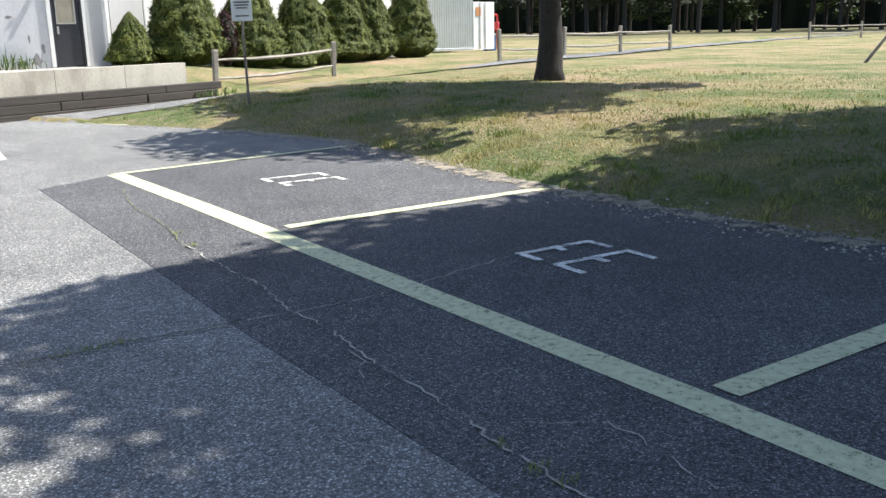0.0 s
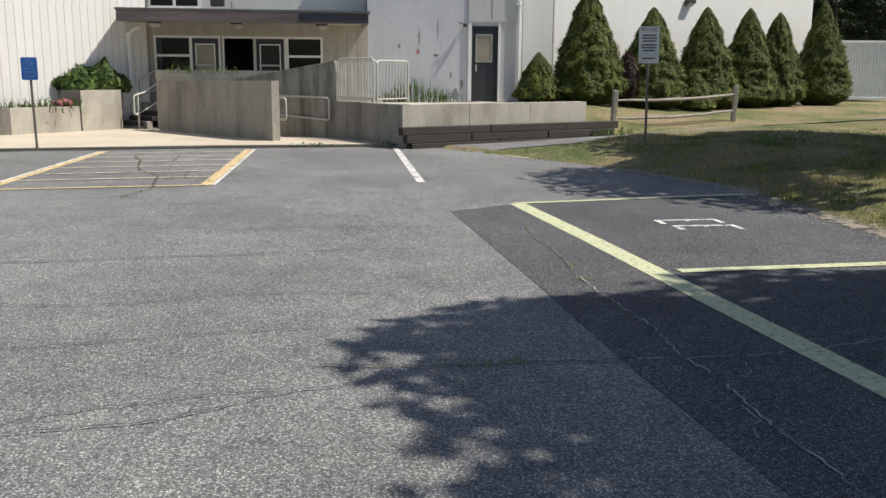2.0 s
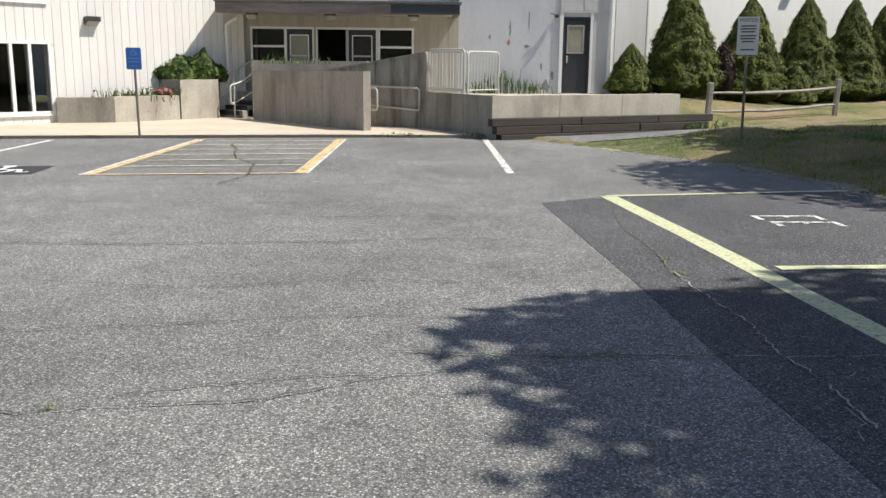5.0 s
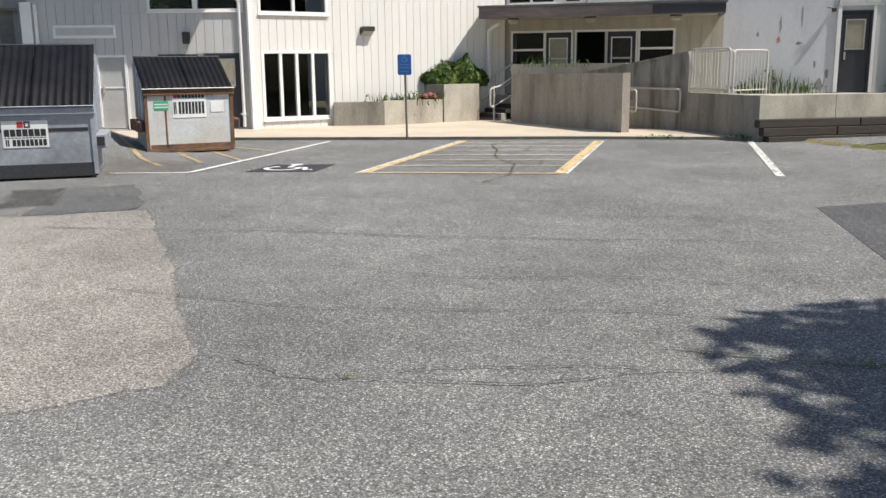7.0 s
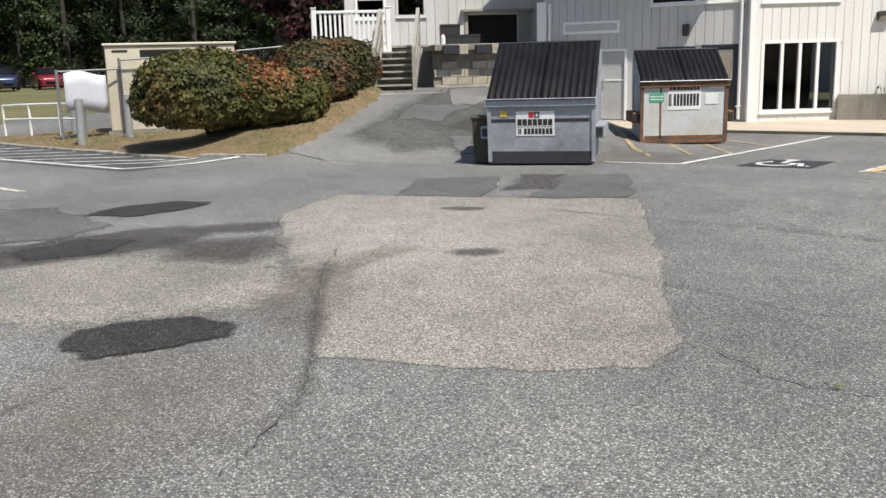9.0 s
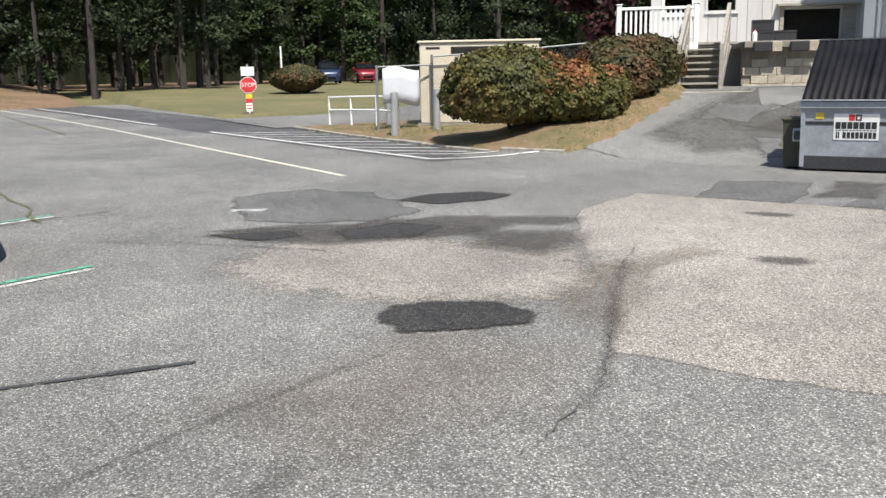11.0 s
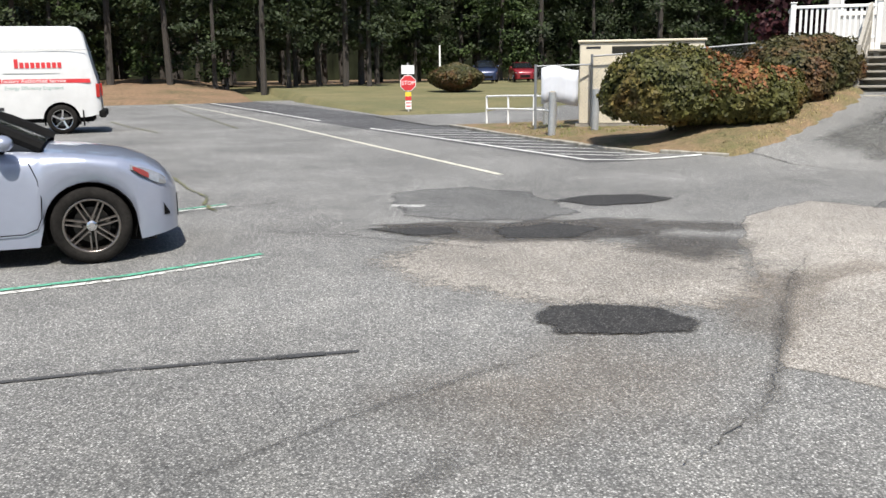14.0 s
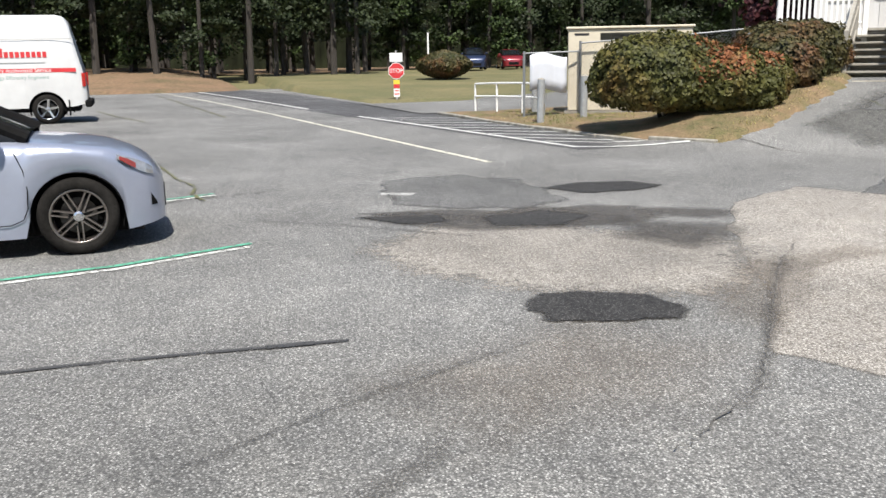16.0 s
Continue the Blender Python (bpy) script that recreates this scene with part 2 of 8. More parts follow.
# ---------------------------------------------------------------- mesh helpers
def box(bm, x0, y0, z0, x1, y1, z1, bevel=0.0):
    vs = [bm.verts.new((x, y, z)) for z in (z0, z1) for x, y in ((x0, y0), (x1, y0), (x1, y1), (x0, y1))]
    fs = [bm.faces.new([vs[i] for i in f]) for f in ((3, 2, 1, 0), (4, 5, 6, 7), (0, 1, 5, 4), (1, 2, 6, 5), (2, 3, 7, 6), (3, 0, 4, 7))]
    if bevel:
        es = list({e for f in fs for e in f.edges})
        bmesh.ops.bevel(bm, geom=es, offset=bevel, segments=1, affect="EDGES", profile=0.5)
    return bm


def tube(bm, pts, r, n=8, cap=True):
    """A round bar along the points; r may be one radius or one for each point."""
    pts = [Vector(p) for p in pts]
    rs = r if isinstance(r, (list, tuple)) else [r] * len(pts)
    rings = []
    ref = None
    for i, p in enumerate(pts):
        d = ((pts[i] - pts[i - 1]).normalized() if i else Vector()) + ((pts[i + 1] - pts[i]).normalized() if i < len(pts) - 1 else Vector())
        d.normalize()
        if ref is None:
            ref = Vector((0, 0, 1)) if abs(d.z) < 0.9 else Vector((1, 0, 0))
        a = d.cross(ref).normalized()
        b = a.cross(d).normalized()
        ref = b if abs(b.dot(d)) < 0.9 else ref
        rings.append([bm.verts.new(p + (a * math.cos(k * math.tau / n) + b * math.sin(k * math.tau / n)) * rs[i]) for k in range(n)])
    for r0, r1 in zip(rings, rings[1:]):
        for k in range(n):
            bm.faces.new((r0[k], r0[(k + 1) % n], r1[(k + 1) % n], r1[k]))
    if cap:
        bm.faces.new(rings[0][::-1])
        bm.faces.new(rings[-1])
    return bm


def prism(bm, pts, z0, z1):
    """An upright prism over a plan outline."""
    lo, hi = ([bm.verts.new((x, y, z)) for x, y in pts] for z in (z0, z1))
    n = len(pts)
    bm.faces.new(hi)
    bm.faces.new(lo[::-1])
    for i in range(n):
        bm.faces.new((lo[i], lo[(i + 1) % n], hi[(i + 1) % n], hi[i]))
    return bm


def loft(bm, rings, close=True, cap=False):
    vs = [[bm.verts.new(p) for p in r] for r in rings]
    for a, b in zip(vs, vs[1:]):
        n = len(a)
        for k in range(n if close else n - 1):
            bm.faces.new((a[k], a[(k + 1) % n], b[(k + 1) % n], b[k]))
    if cap:
        bm.faces.new(vs[0][::-1])
        bm.faces.new(vs[-1])
    return bm


def finish(bm, name, smooth=False):
    bmesh.ops.recalc_face_normals(bm, faces=bm.faces)
    me = bpy.data.meshes.new(name)
    if smooth:
        for f in bm.faces:
            f.smooth = True
    bm.to_mesh(me)
    bm.free()
    return me


def part(name, bm, material, parent=None, label="", smooth=False, m=None):
    """Links a bmesh as one mesh object, under a thing or a part when given."""
    me = finish(bm, name, smooth)
    me.materials.append(material)
    ob = new(name, me)
    ob.parent = parent
    if m is not None:
        ob.matrix_basis = m
    return tagged(ob, label)


def share(name, me, parent, m=None):
    ob = new(name, me)
    ob.parent = parent
    if m is not None:
        ob.matrix_basis = m
    return ob


def thing(name, m, label, category, group="", kind=""):
    ob = new(name)
    ob.matrix_basis = m
    return tagged(ob, label, category, group, kind)


def structure(name, bm, material, label, category="", smooth=False):
    return tagged(part(name, bm, material, None, label, smooth), label, category or name.split("_")[0], kind="structure")


def along(p, q):
    """The pose at p whose x runs level towards q, and the distance."""
    d = Vector((q[0] - p[0], q[1] - p[1]))
    return pose(p[0], p[1], 0, 0, 0, math.degrees(math.atan2(d.y, d.x))), d.length


def smooth01(v):
    v = max(0.0, min(1.0, v))
    return v * v * (3 - 2 * v)


# ---------------------------------------------------------------- ground
DOCK_O, DOCK_U, DOCK_V = Vector((-18.0, 15.55)), Vector((0.6, 0.8)), Vector((0.8, -0.6))


def drive_z(x, y):
    """The service drive climbs to the loading dock."""
    s = (-0.8) * (x + 12.3) + 0.6 * (y - 10.6)
    u = (Vector((x, y)) - DOCK_O).dot(DOCK_U)
    return 1.05 * max(0.0, min(1.0, (s - 0.2) / 5.4)) * (1 - smooth01((u - 3.2) / 2.0)) * smooth01((u + 5) / 2)


BERM = [(6.2, -14), (5.5, -4), (5.25, 1), (5.06, 3.5), (4.83, 5.2), (4.70, 6.9), (4.72, 10), (4.86, 11.6), (4.1, 14.1), (3.0, 16.1), (2.1, 17.8), (1.6, 18.9), (1.0, 19.4), (0.9, 30)]
ISLAND = [(-60, 8.3), (-26.3, 8.0), (-21.8, 8.05), (-17.2, 8.2), (-15.6, 8.4), (-14.35, 8.97), (-14.45, 9.8), (-14.8, 10.7), (-15.5, 12.05), (-16.15, 13.3), (-17.6, 15.0), (-22, 21)]


def side(line, x, y):
    """Signed distance to a polyline: positive to the right of its run."""
    best, sgn = 1e9, 1
    for (ax, ay), (bx, by) in zip(line, line[1:]):
        dx, dy = bx - ax, by - ay
        t = max(0, min(1, ((x - ax) * dx + (y - ay) * dy) / (dx * dx + dy * dy)))
        ex, ey = x - ax - t * dx, y - ay - t * dy
        d = math.hypot(ex, ey)
        if d < best - 1e-9:
            best, sgn = d, (1 if dx * (y - ay) - dy * (x - ax) < 0 else -1)
    return best * sgn


def lawn_z(x, y):
    d = side(BERM, x, y)
    n = noise.noise((x * 0.7, y * 0.7, 0)) * 0.03 + noise.noise((x * 2.3, y * 2.3, 5)) * 0.012
    if d <= 0:
        return max(-0.10, -0.01 + d * 0.4)
    back = (y - 18.9) - 0.51 * (x - 0.82)           # behind the low concrete wall
    terrace = 0.30 * smooth01(back / 1.6) * (1 - smooth01((x - 5.5) / 5)) if y > 18.9 else 0
    z = -0.01 + 0.47 * (1 - math.exp(-d / 2.4)) + n * smooth01(d / 0.8) + terrace
    front = -(y - 18.5 - 0.47 * (x - 0.98)) * 0.905     # the path lies low before the timber edging
    dip = (1 - smooth01((front - 1.3) / 1.3)) * (1 - smooth01((x - 7.5) / 3)) if front > -0.2 else 0
    z += (0.05 + 0.015 * max(0.0, x - 2.5) - z) * dip
    off = (y - 22.8 - 0.42 * (x - 10.6)) / 1.9
    return z + (0.14 - z) * math.exp(-off * off) * smooth01((x - 6.2) / 1.5) * (1 - smooth01((x - 12) / 6))


def island_z(x, y):
    d = -side(ISLAND, x, y)
    far = smooth01((-x - 34) / 40)
    if d <= 0:
        return max(-0.3, drive_z(x, y) + d * 0.8 - 0.02)
    n = noise.noise((x * 0.8, y * 0.8, 3)) * 0.03 * smooth01(d)
    kerb = smooth01((abs(x + 30.4) - 3.9) / 0.5)    # the drive past the stop sign leaves level
    mound = 0.12 * (1 - math.exp(-d / 1.3)) * smooth01((x + 27) / 3)
    return drive_z(x, y) * (1 - smooth01(d / 6)) + kerb * (0.09 + mound + n) * (1 - 0.6 * smooth01((y - 14) / 10)) + 0.55 * far + 0.35 * smooth01((y - 12) / 30)


def steps_of(*spans):
    out = []
    for a, b, step in spans:
        k = max(1, round((b - a) / step))
        out += [a + (b - a) * i / k for i in range(k)]
    return out + [spans[-1][1]]


def sheet(bm, xs, ys, zf, keep=None):
    grid = [[bm.verts.new((x, y, zf(x, y))) for y in ys] for x in xs]
    for i in range(len(xs) - 1):
        for j in range(len(ys) - 1):
            if keep is None or keep((xs[i] + xs[i + 1]) / 2, (ys[j] + ys[j + 1]) / 2):
                bm.faces.new((grid[i][j], grid[i + 1][j], grid[i + 1][j + 1], grid[i][j + 1]))
    loose = [v for v in bm.verts if not v.link_faces]
    bmesh.ops.delete(bm, geom=loose, context="VERTS")
    return bm



M_GRASS_GROUND = bpy.data.materials.new("dry_lawn")
M_GRASS_GROUND.use_nodes = True
_nt = M_GRASS_GROUND.node_tree
_co = _nt.nodes.new("ShaderNodeTexCoord").outputs["Object"]
_c = ramp(_nt, noise_node(_nt, 0.45, 6, 0.65, _co), [(0.38, (0.10, 0.135, 0.033)), (0.50, (0.22, 0.20, 0.08)), (0.62, (0.32, 0.235, 0.135))])
_c = mixc(_nt, 1.0, _c, ramp(_nt, noise_node(_nt, 28, 6, 0.8, _co), [(0.3, (0.5,) * 3), (0.7, (1.5,) * 3)]), "MULTIPLY")
_c = mixc(_nt, ramp(_nt, noise_node(_nt, 5, 4, 0.6, _co), [(0.5, (0, 0, 0)), (0.68, (0.6,) * 3)]), _c, (0.33, 0.25, 0.17))
_nt.links.new(_c, _nt.nodes["Principled BSDF"].inputs["Base Color"])
_nt.nodes["Principled BSDF"].inputs["Roughness"].default_value = 1.0
_b = _nt.nodes.new("ShaderNodeBump")
_b.inputs["Strength"].default_value, _b.inputs["Distance"].default_value = 1.0, 0.05
_nt.links.new(noise_node(_nt, 40, 5, 0.8, _co), _b.inputs["Height"])
_nt.links.new(_b.outputs[0], _nt.nodes["Principled BSDF"].inputs["Normal"])
M_STRAW = mat("pine_straw", (0.20, 0.138, 0.078), 1.0, grain=30, amount=0.5, stain=1.5, stain_amount=0.45, tint=(0.10, 0.10, 0.038), bump=0.8, bump_dist=0.03)
M_FIELD = mat("mown_field", (0.112, 0.108, 0.045), 1.0, grain=8, amount=0.3, stain=0.25, stain_amount=0.4, tint=(0.18, 0.15, 0.07), bump=0.5)


def ground_z(x, y):
    r = math.hypot(x, y)
    return -0.35 + 1.0 * smooth01((r - 45) / 45)


# The far ground: one sheet out to the horizon.
_e = [-900, -450, -250, -160, -120, -95, -80, -70, -62, -54, -46, -38, -30, -20, -10, 0, 10, 20, 30, 38, 46, 54, 62, 70, 80, 95, 120, 160, 250, 450, 900]
structure("ground", sheet(bmesh.new(), _e, _e, ground_z), M_FIELD, "dry mown grass field with straw under the trees", "ground", True)

# Old bleached asphalt, one sheet with the climbing service drive.
_xs = steps_of((-58, -26, 2), (-26, -9, 0.5), (-9, 7, 2))
_ys = steps_of((-26, 7, 2), (7, 21.5, 0.5))
lot = structure("parking_lot", sheet(bmesh.new(), _xs, _ys, drive_z), M_ASPHALT, "sun-bleached grey asphalt car park with cracks", "road", True)

# Lawn bank beside the car park and up to the buildings.
_xs = steps_of((0.6, 8, 0.2), (8, 16, 0.5), (16, 40, 2), (40, 100, 6))
_ys = steps_of((-14, 0, 0.6), (0, 22, 0.22), (22, 40, 1), (40, 100, 6))
lawn = structure("lawn_bank", sheet(bmesh.new(), _xs, _ys, lawn_z, lambda x, y: side(BERM, x, y) > -0.4), M_GRASS_GROUND, "dry patchy grass bank rising from the car park", "grass", True)

# Planted island with kerb, left of the service drive, and the field behind it.
_xs = steps_of((-27, -13.8, 0.3))
_ys = steps_of((7.5, 16, 0.3), (16, 24, 1))
structure("planted_island", sheet(bmesh.new(), _xs, _ys, island_z, lambda x, y: side(ISLAND, x, y) < 0.5), M_STRAW, "straw-brown grass island beside the service drive", "grass", True)
_xs = steps_of((-95, -60, 3), (-60, -36, 1.5), (-36, -27, 0.4))
structure("field", sheet(bmesh.new(), _xs, steps_of((2, 7, 1), (7, 12, 0.4), (12, 24, 1), (24, 60, 4)), island_z, lambda x, y: side(ISLAND, x, y) < 0.5), M_FIELD, "mown tan-green field behind the kerb", "grass", True)


def ribbon(bm, pts, width, zf=lambda x, y: 0.0, lift=0.004, jitter=0.0, step=0.4, thick=0.0):
    """A flat strip along a polyline, lying on the ground."""
    dense = []
    for (ax, ay), (bx, by) in zip(pts, pts[1:]):
        k = max(1, int(math.hypot(bx - ax, by - ay) / step))
        dense += [(ax + (bx - ax) * i / k, ay + (by - ay) * i / k) for i in range(k)]
    dense.append(pts[-1])
    if jitter:
        dense = [(x + random.uniform(-jitter, jitter), y + random.uniform(-jitter, jitter)) for x, y in dense]
    rows = []
    for i, (x, y) in enumerate(dense):
        ax, ay = dense[max(0, i - 1)]
        bx, by = dense[min(len(dense) - 1, i + 1)]
        n = Vector((-(by - ay), bx - ax)).normalized() * width / 2 * (random.uniform(0.5, 1.3) if jitter else 1)
        rows.append([bm.verts.new((x + s * n.x, y + s * n.y, zf(x + s * n.x, y + s * n.y) + lift)) for s in (-1, 1)])
    for a, b in zip(rows, rows[1:]):
        bm.faces.new((a[0], a[1], b[1], b[0]))
    return bm


def blot(pts, soft, material, name, label, lift=0.004, rough_edge=0.06):
    """A patch lying on the asphalt, whose outline breaks up over the soft width. Points run round its outline."""
    bm = bmesh.new()
    fade = bm.verts.layers.float.new("fade")
    c = Vector((sum(p[0] for p in pts) / len(pts), sum(p[1] for p in pts) / len(pts)))
    dense = []
    for (ax, ay), (bx, by) in zip(pts, pts[1:] + pts[:1]):
        k = max(2, int(math.hypot(bx - ax, by - ay) / 0.18))
        dense += [Vector((ax + (bx - ax) * i / k, ay + (by - ay) * i / k)) for i in range(k)]
    rings = []
    for off, f in ((0.5, 0.0), (0.0, 0.5), (-0.5, 1.0)):
        ring = []
        for i, p in enumerate(dense):
            n = (p - c).normalized()
            j = noise.noise((p.x * 2.2, p.y * 2.2, 0)) * rough_edge * 3
            q = p + n * (off * soft + j)
            v = bm.verts.new((q.x, q.y, drive_z(q.x, q.y) + lift))
            v[fade] = f
            ring.append(v)
        rings.append(ring)
    mid = bm.verts.new((c.x, c.y, drive_z(c.x, c.y) + lift))
    mid[fade] = 1.0
    n = len(dense)
    for a, b in zip(rings, rings[1:]):
        for i in range(n):
            bm.faces.new((a[i], a[(i + 1) % n], b[(i + 1) % n], b[i]))
    for i in range(n):
        bm.faces.new((rings[2][i], rings[2][(i + 1) % n], mid))
    ob = part(name, bm, material)
    ob.visible_shadow = True
    return tagged(ob, label, "asphalt patch", kind="structure")


# Sealed dark bay strip along the bank, and the dark strip of the far lane.
structure("sealed_strip", prism(bmesh.new(), [(0.95, -14), (0.82, 2.1), (0.70, 4.3), (0.66, 6.3), (0.55, 9.95), (1.42, 10.45), (4.70, 11.05), (5.2, 11), (5.6, -14)], -0.05, 0.004), M_ASPHALT_DARK, "dark sealed asphalt strip with worn lines", "road")
structure("far_sealed_strip", prism(bmesh.new(), [(-15.2, 6.72), (-26.9, 5.45), (-43, 3.9), (-57, 2.6), (-57, 6.0), (-47, 7.2), (-34.4, 7.9), (-26.3, 8.05), (-15.0, 8.75)], -0.05, 0.004), M_ASPHALT_DARK, "dark sealed asphalt strip along the kerb", "road")

# Concrete apron with its front edge, in cast slabs.
APRON = [(-16.0, 17.2), (-9.45, 18.06), (-2.78, 18.94), (0.85, 19.1), (0.85, 26), (-16.0, 26)]
structure("apron", prism(bmesh.new(), APRON, -0.2, 0.06), M_SLAB, "tan concrete pavement with a rounded edge", "pavement")
bm = bmesh.new()
ribbon(bm, APRON[:4], 0.10, lambda x, y: 0.0, 0.065)
structure("apron_kerb", bm, M_CONCRETE_PALE, "worn grey concrete edge of the pavement", "kerb")
bm = bmesh.new()
for a, b in zip(ISLAND[1:5], ISLAND[2:6]):
    m, d = along(a, b)
    n = max(1, round(d / 1.2))
    for i in range(n):
        q = m @ Vector((d * i / n, 0, 0))
        q2 = m @ Vector((d * (i + 1) / n - 0.012, 0, 0))
        k, L = along(q, q2)
        z = drive_z(q.x, q.y)
        b2 = bmesh.new()
        box(b2, 0, -0.07, z - 0.2, L, 0.08, z + random.uniform(0.06, 0.085), 0.015)
        b2.transform(k)
        me = bpy.data.meshes.new("t")
        b2.to_mesh(me)
        b2.free()
        bm.from_mesh(me)
        bpy.data.meshes.remove(me)
structure("island_kerb", bm, M_CONCRETE_STAINED, "low broken concrete kerb round the island", "kerb")
# Paved path beside the split-rail fence.
structure("path", ribbon(bmesh.new(), [(1.0, 17.75), (2.4, 18.15), (4.2, 18.95), (6.2, 19.95), (10.6, 22.0), (17.0, 23.6), (23.2, 26.4), (32.2, 31.1), (50.5, 39.0), (75, 47.5)], 1.4, lambda x, y: lawn_z(x, y) + (0.028 * smooth01((x - 6) / 3)), 0.017, step=0.25), M_ASPHALT, "narrow grey asphalt footpath", "path")
structure("drive_road", ribbon(bmesh.new(), [(-30.4, 7.6), (-30.4, 12), (-33, 18), (-40, 26), (-60, 36), (-80, 42)], 7.2, lambda x, y: max(0.0, island_z(x, y)), 0.03, step=0.8), M_ASPHALT, "pale asphalt drive past the stop sign", "road")


# ---------------------------------------------------------------- buildings
def wall_with_openings(name, p, q, z0, z1, holes, material, label, thick=0.22, board=0.0, board_mat=None, backing=None):
    """A wall from p to q, its outer face to the right of the run; holes are (x0, x1, z0, z1) along it. board: width of upright boards on it."""
    m, L = along(p, q)
    bm = bmesh.new()
    xs = sorted({0.0, L, *[h[0] for h in holes], *[h[1] for h in holes]})
    for a, b in zip(xs, xs[1:]):
        spans = [(z0, z1)]
        for h in holes:
            if h[0] <= a + 1e-4 and h[1] >= b - 1e-4:
                spans = [s for lo, hi in spans for s in ((lo, min(hi, h[2])), (max(lo, h[3]), hi)) if s[1] - s[0] > 1e-3]
        for lo, hi in spans:
            box(bm, a, 0.0, lo, b, thick, hi)
    bmesh.ops.remove_doubles(bm, verts=bm.verts, dist=1e-4)
    w = part(name, bm, backing or material, m=m)
    tagged(w, label, "wall", kind="structure")
    if board:
        k = round(L / board)
        for i in range(k):
            a, b = L * i / k + 0.006, L * (i + 1) / k - 0.006
            cuts = [(z0 + 0.03, z1)]
            for h in holes:
                if h[0] - 0.02 < b and h[1] + 0.02 > a:
                    cuts = [s for lo, hi in cuts for s in ((lo, min(hi, h[2])), (max(lo, h[3]), hi)) if s[1] - s[0] > 0.02]
            for lo, hi in cuts:
                part("board", box(bmesh.new(), a, -0.018, lo, b, -0.001, hi), board_mat or material, w)
    return w, m


def framed_window(name, m, x0, x1, z0, z1, label, cols=1, rows=1, bar=0.07, frame_mat=None, deep=0.10):
    """A window in an opening: frame, sill, bars and one pane for each light."""
    w = thing(name, m, label, "window", kind="structure")
    fm = frame_mat or M_TRIM
    bm = bmesh.new()
    o = bar
    box(bm, x0 - o, -0.035, z0 - o, x0, deep, z1 + o)
    box(bm, x1, -0.035, z0 - o, x1 + o, deep, z1 + o)
    box(bm, x0, -0.035, z1, x1, deep, z1 + o)
    box(bm, x0, -0.035, z0 - o, x1, deep, z0)
    part("window_frame", bm, fm, w)
    part("sill", box(bmesh.new(), x0 - o - 0.02, -0.07, z0 - o - 0.035, x1 + o + 0.02, 0.0, z0 - o - 0.002, 0.006), fm, w)
    cw, rh = (x1 - x0) / cols, (z1 - z0) / rows
    for i in range(1, cols):
        part("mullion", box(bmesh.new(), x0 + cw * i - bar / 2, -0.03, z0, x0 + cw * i + bar / 2, deep - 0.01, z1), fm, w)
    for j in range(1, rows):
        part("transom", box(bmesh.new(), x0, -0.026, z0 + rh * j - bar / 2, x1, deep - 0.02, z0 + rh * j + bar / 2), fm, w)
    for i in range(cols):
        for j in range(rows):
            g = part("pane", box(bmesh.new(), x0 + cw * i + 0.002, 0.03, z0 + rh * j + 0.002, x0 + cw * (i + 1) - 0.002, 0.036, z0 + rh * (j + 1) - 0.002), M_GLASS, w)
            g.visible_shadow = False
    return w


def wall_lamp(m, x, z, label):
    t = thing("wall_lamp", m @ Matrix.Translation((x, 0, z)), label, "wall lamp")
    part("housing", loft(bmesh.new(), [[(-0.17, -0.02, -0.1), (0.17, -0.02, -0.1), (0.17, -0.02, 0.09), (-0.17, -0.02, 0.09)], [(-0.17, -0.22, 0.0), (0.17, -0.22, 0.0), (0.17, -0.22, 0.1), (-0.17, -0.22, 0.1)]], cap=True), M_LAMP, t)
    part("lens", loft(bmesh.new(), [[(-0.15, -0.03, -0.13), (0.15, -0.03, -0.13), (0.15, -0.03, -0.1), (-0.15, -0.03, -0.1)], [(-0.15, -0.2, -0.03), (0.15, -0.2, -0.03), (0.15, -0.2, -0.005), (-0.15, -0.2, -0.005)]], cap=True), M_LENS, t, "clouded lens")
    part("back_plate", box(bmesh.new(), -0.12, -0.022, -0.12, 0.12, -0.002, 0.08), M_LAMP, t)
    return t


def downspout(m, x, z0, z1, elbow=0.0, material=None):
    t = thing("downspout", m @ Matrix.Translation((x, 0, 0)), "white metal downspout fixed to the wall", "downspout")
    pts = [(0, -0.07, z0), (0, -0.07, z1)]
    if elbow:
        pts += [(elbow * 0.5, -0.12, z1 + 0.12), (elbow, -0.25, z1 + 0.2)]
    part("pipe", tube(bmesh.new(), pts, 0.045, 8), material or M_TRIM, t)
    for z in (z0 + 0.3, (z0 + z1) / 2, z1 - 0.2):
        part("strap", box(bmesh.new(), -0.07, -0.12, z, 0.07, -0.0, z + 0.03), material or M_TRIM, t)
    return t


M_LAMP = mat("bronze_lamp_housing", (0.06, 0.055, 0.05), 0.5, 0.3, grain=40, amount=0.2, bump=0.05)
M_LENS = mat("clouded_lamp_lens", (0.45, 0.44, 0.40), 0.3, grain=20, amount=0.1, bump=0.02)

TOP = 6.2
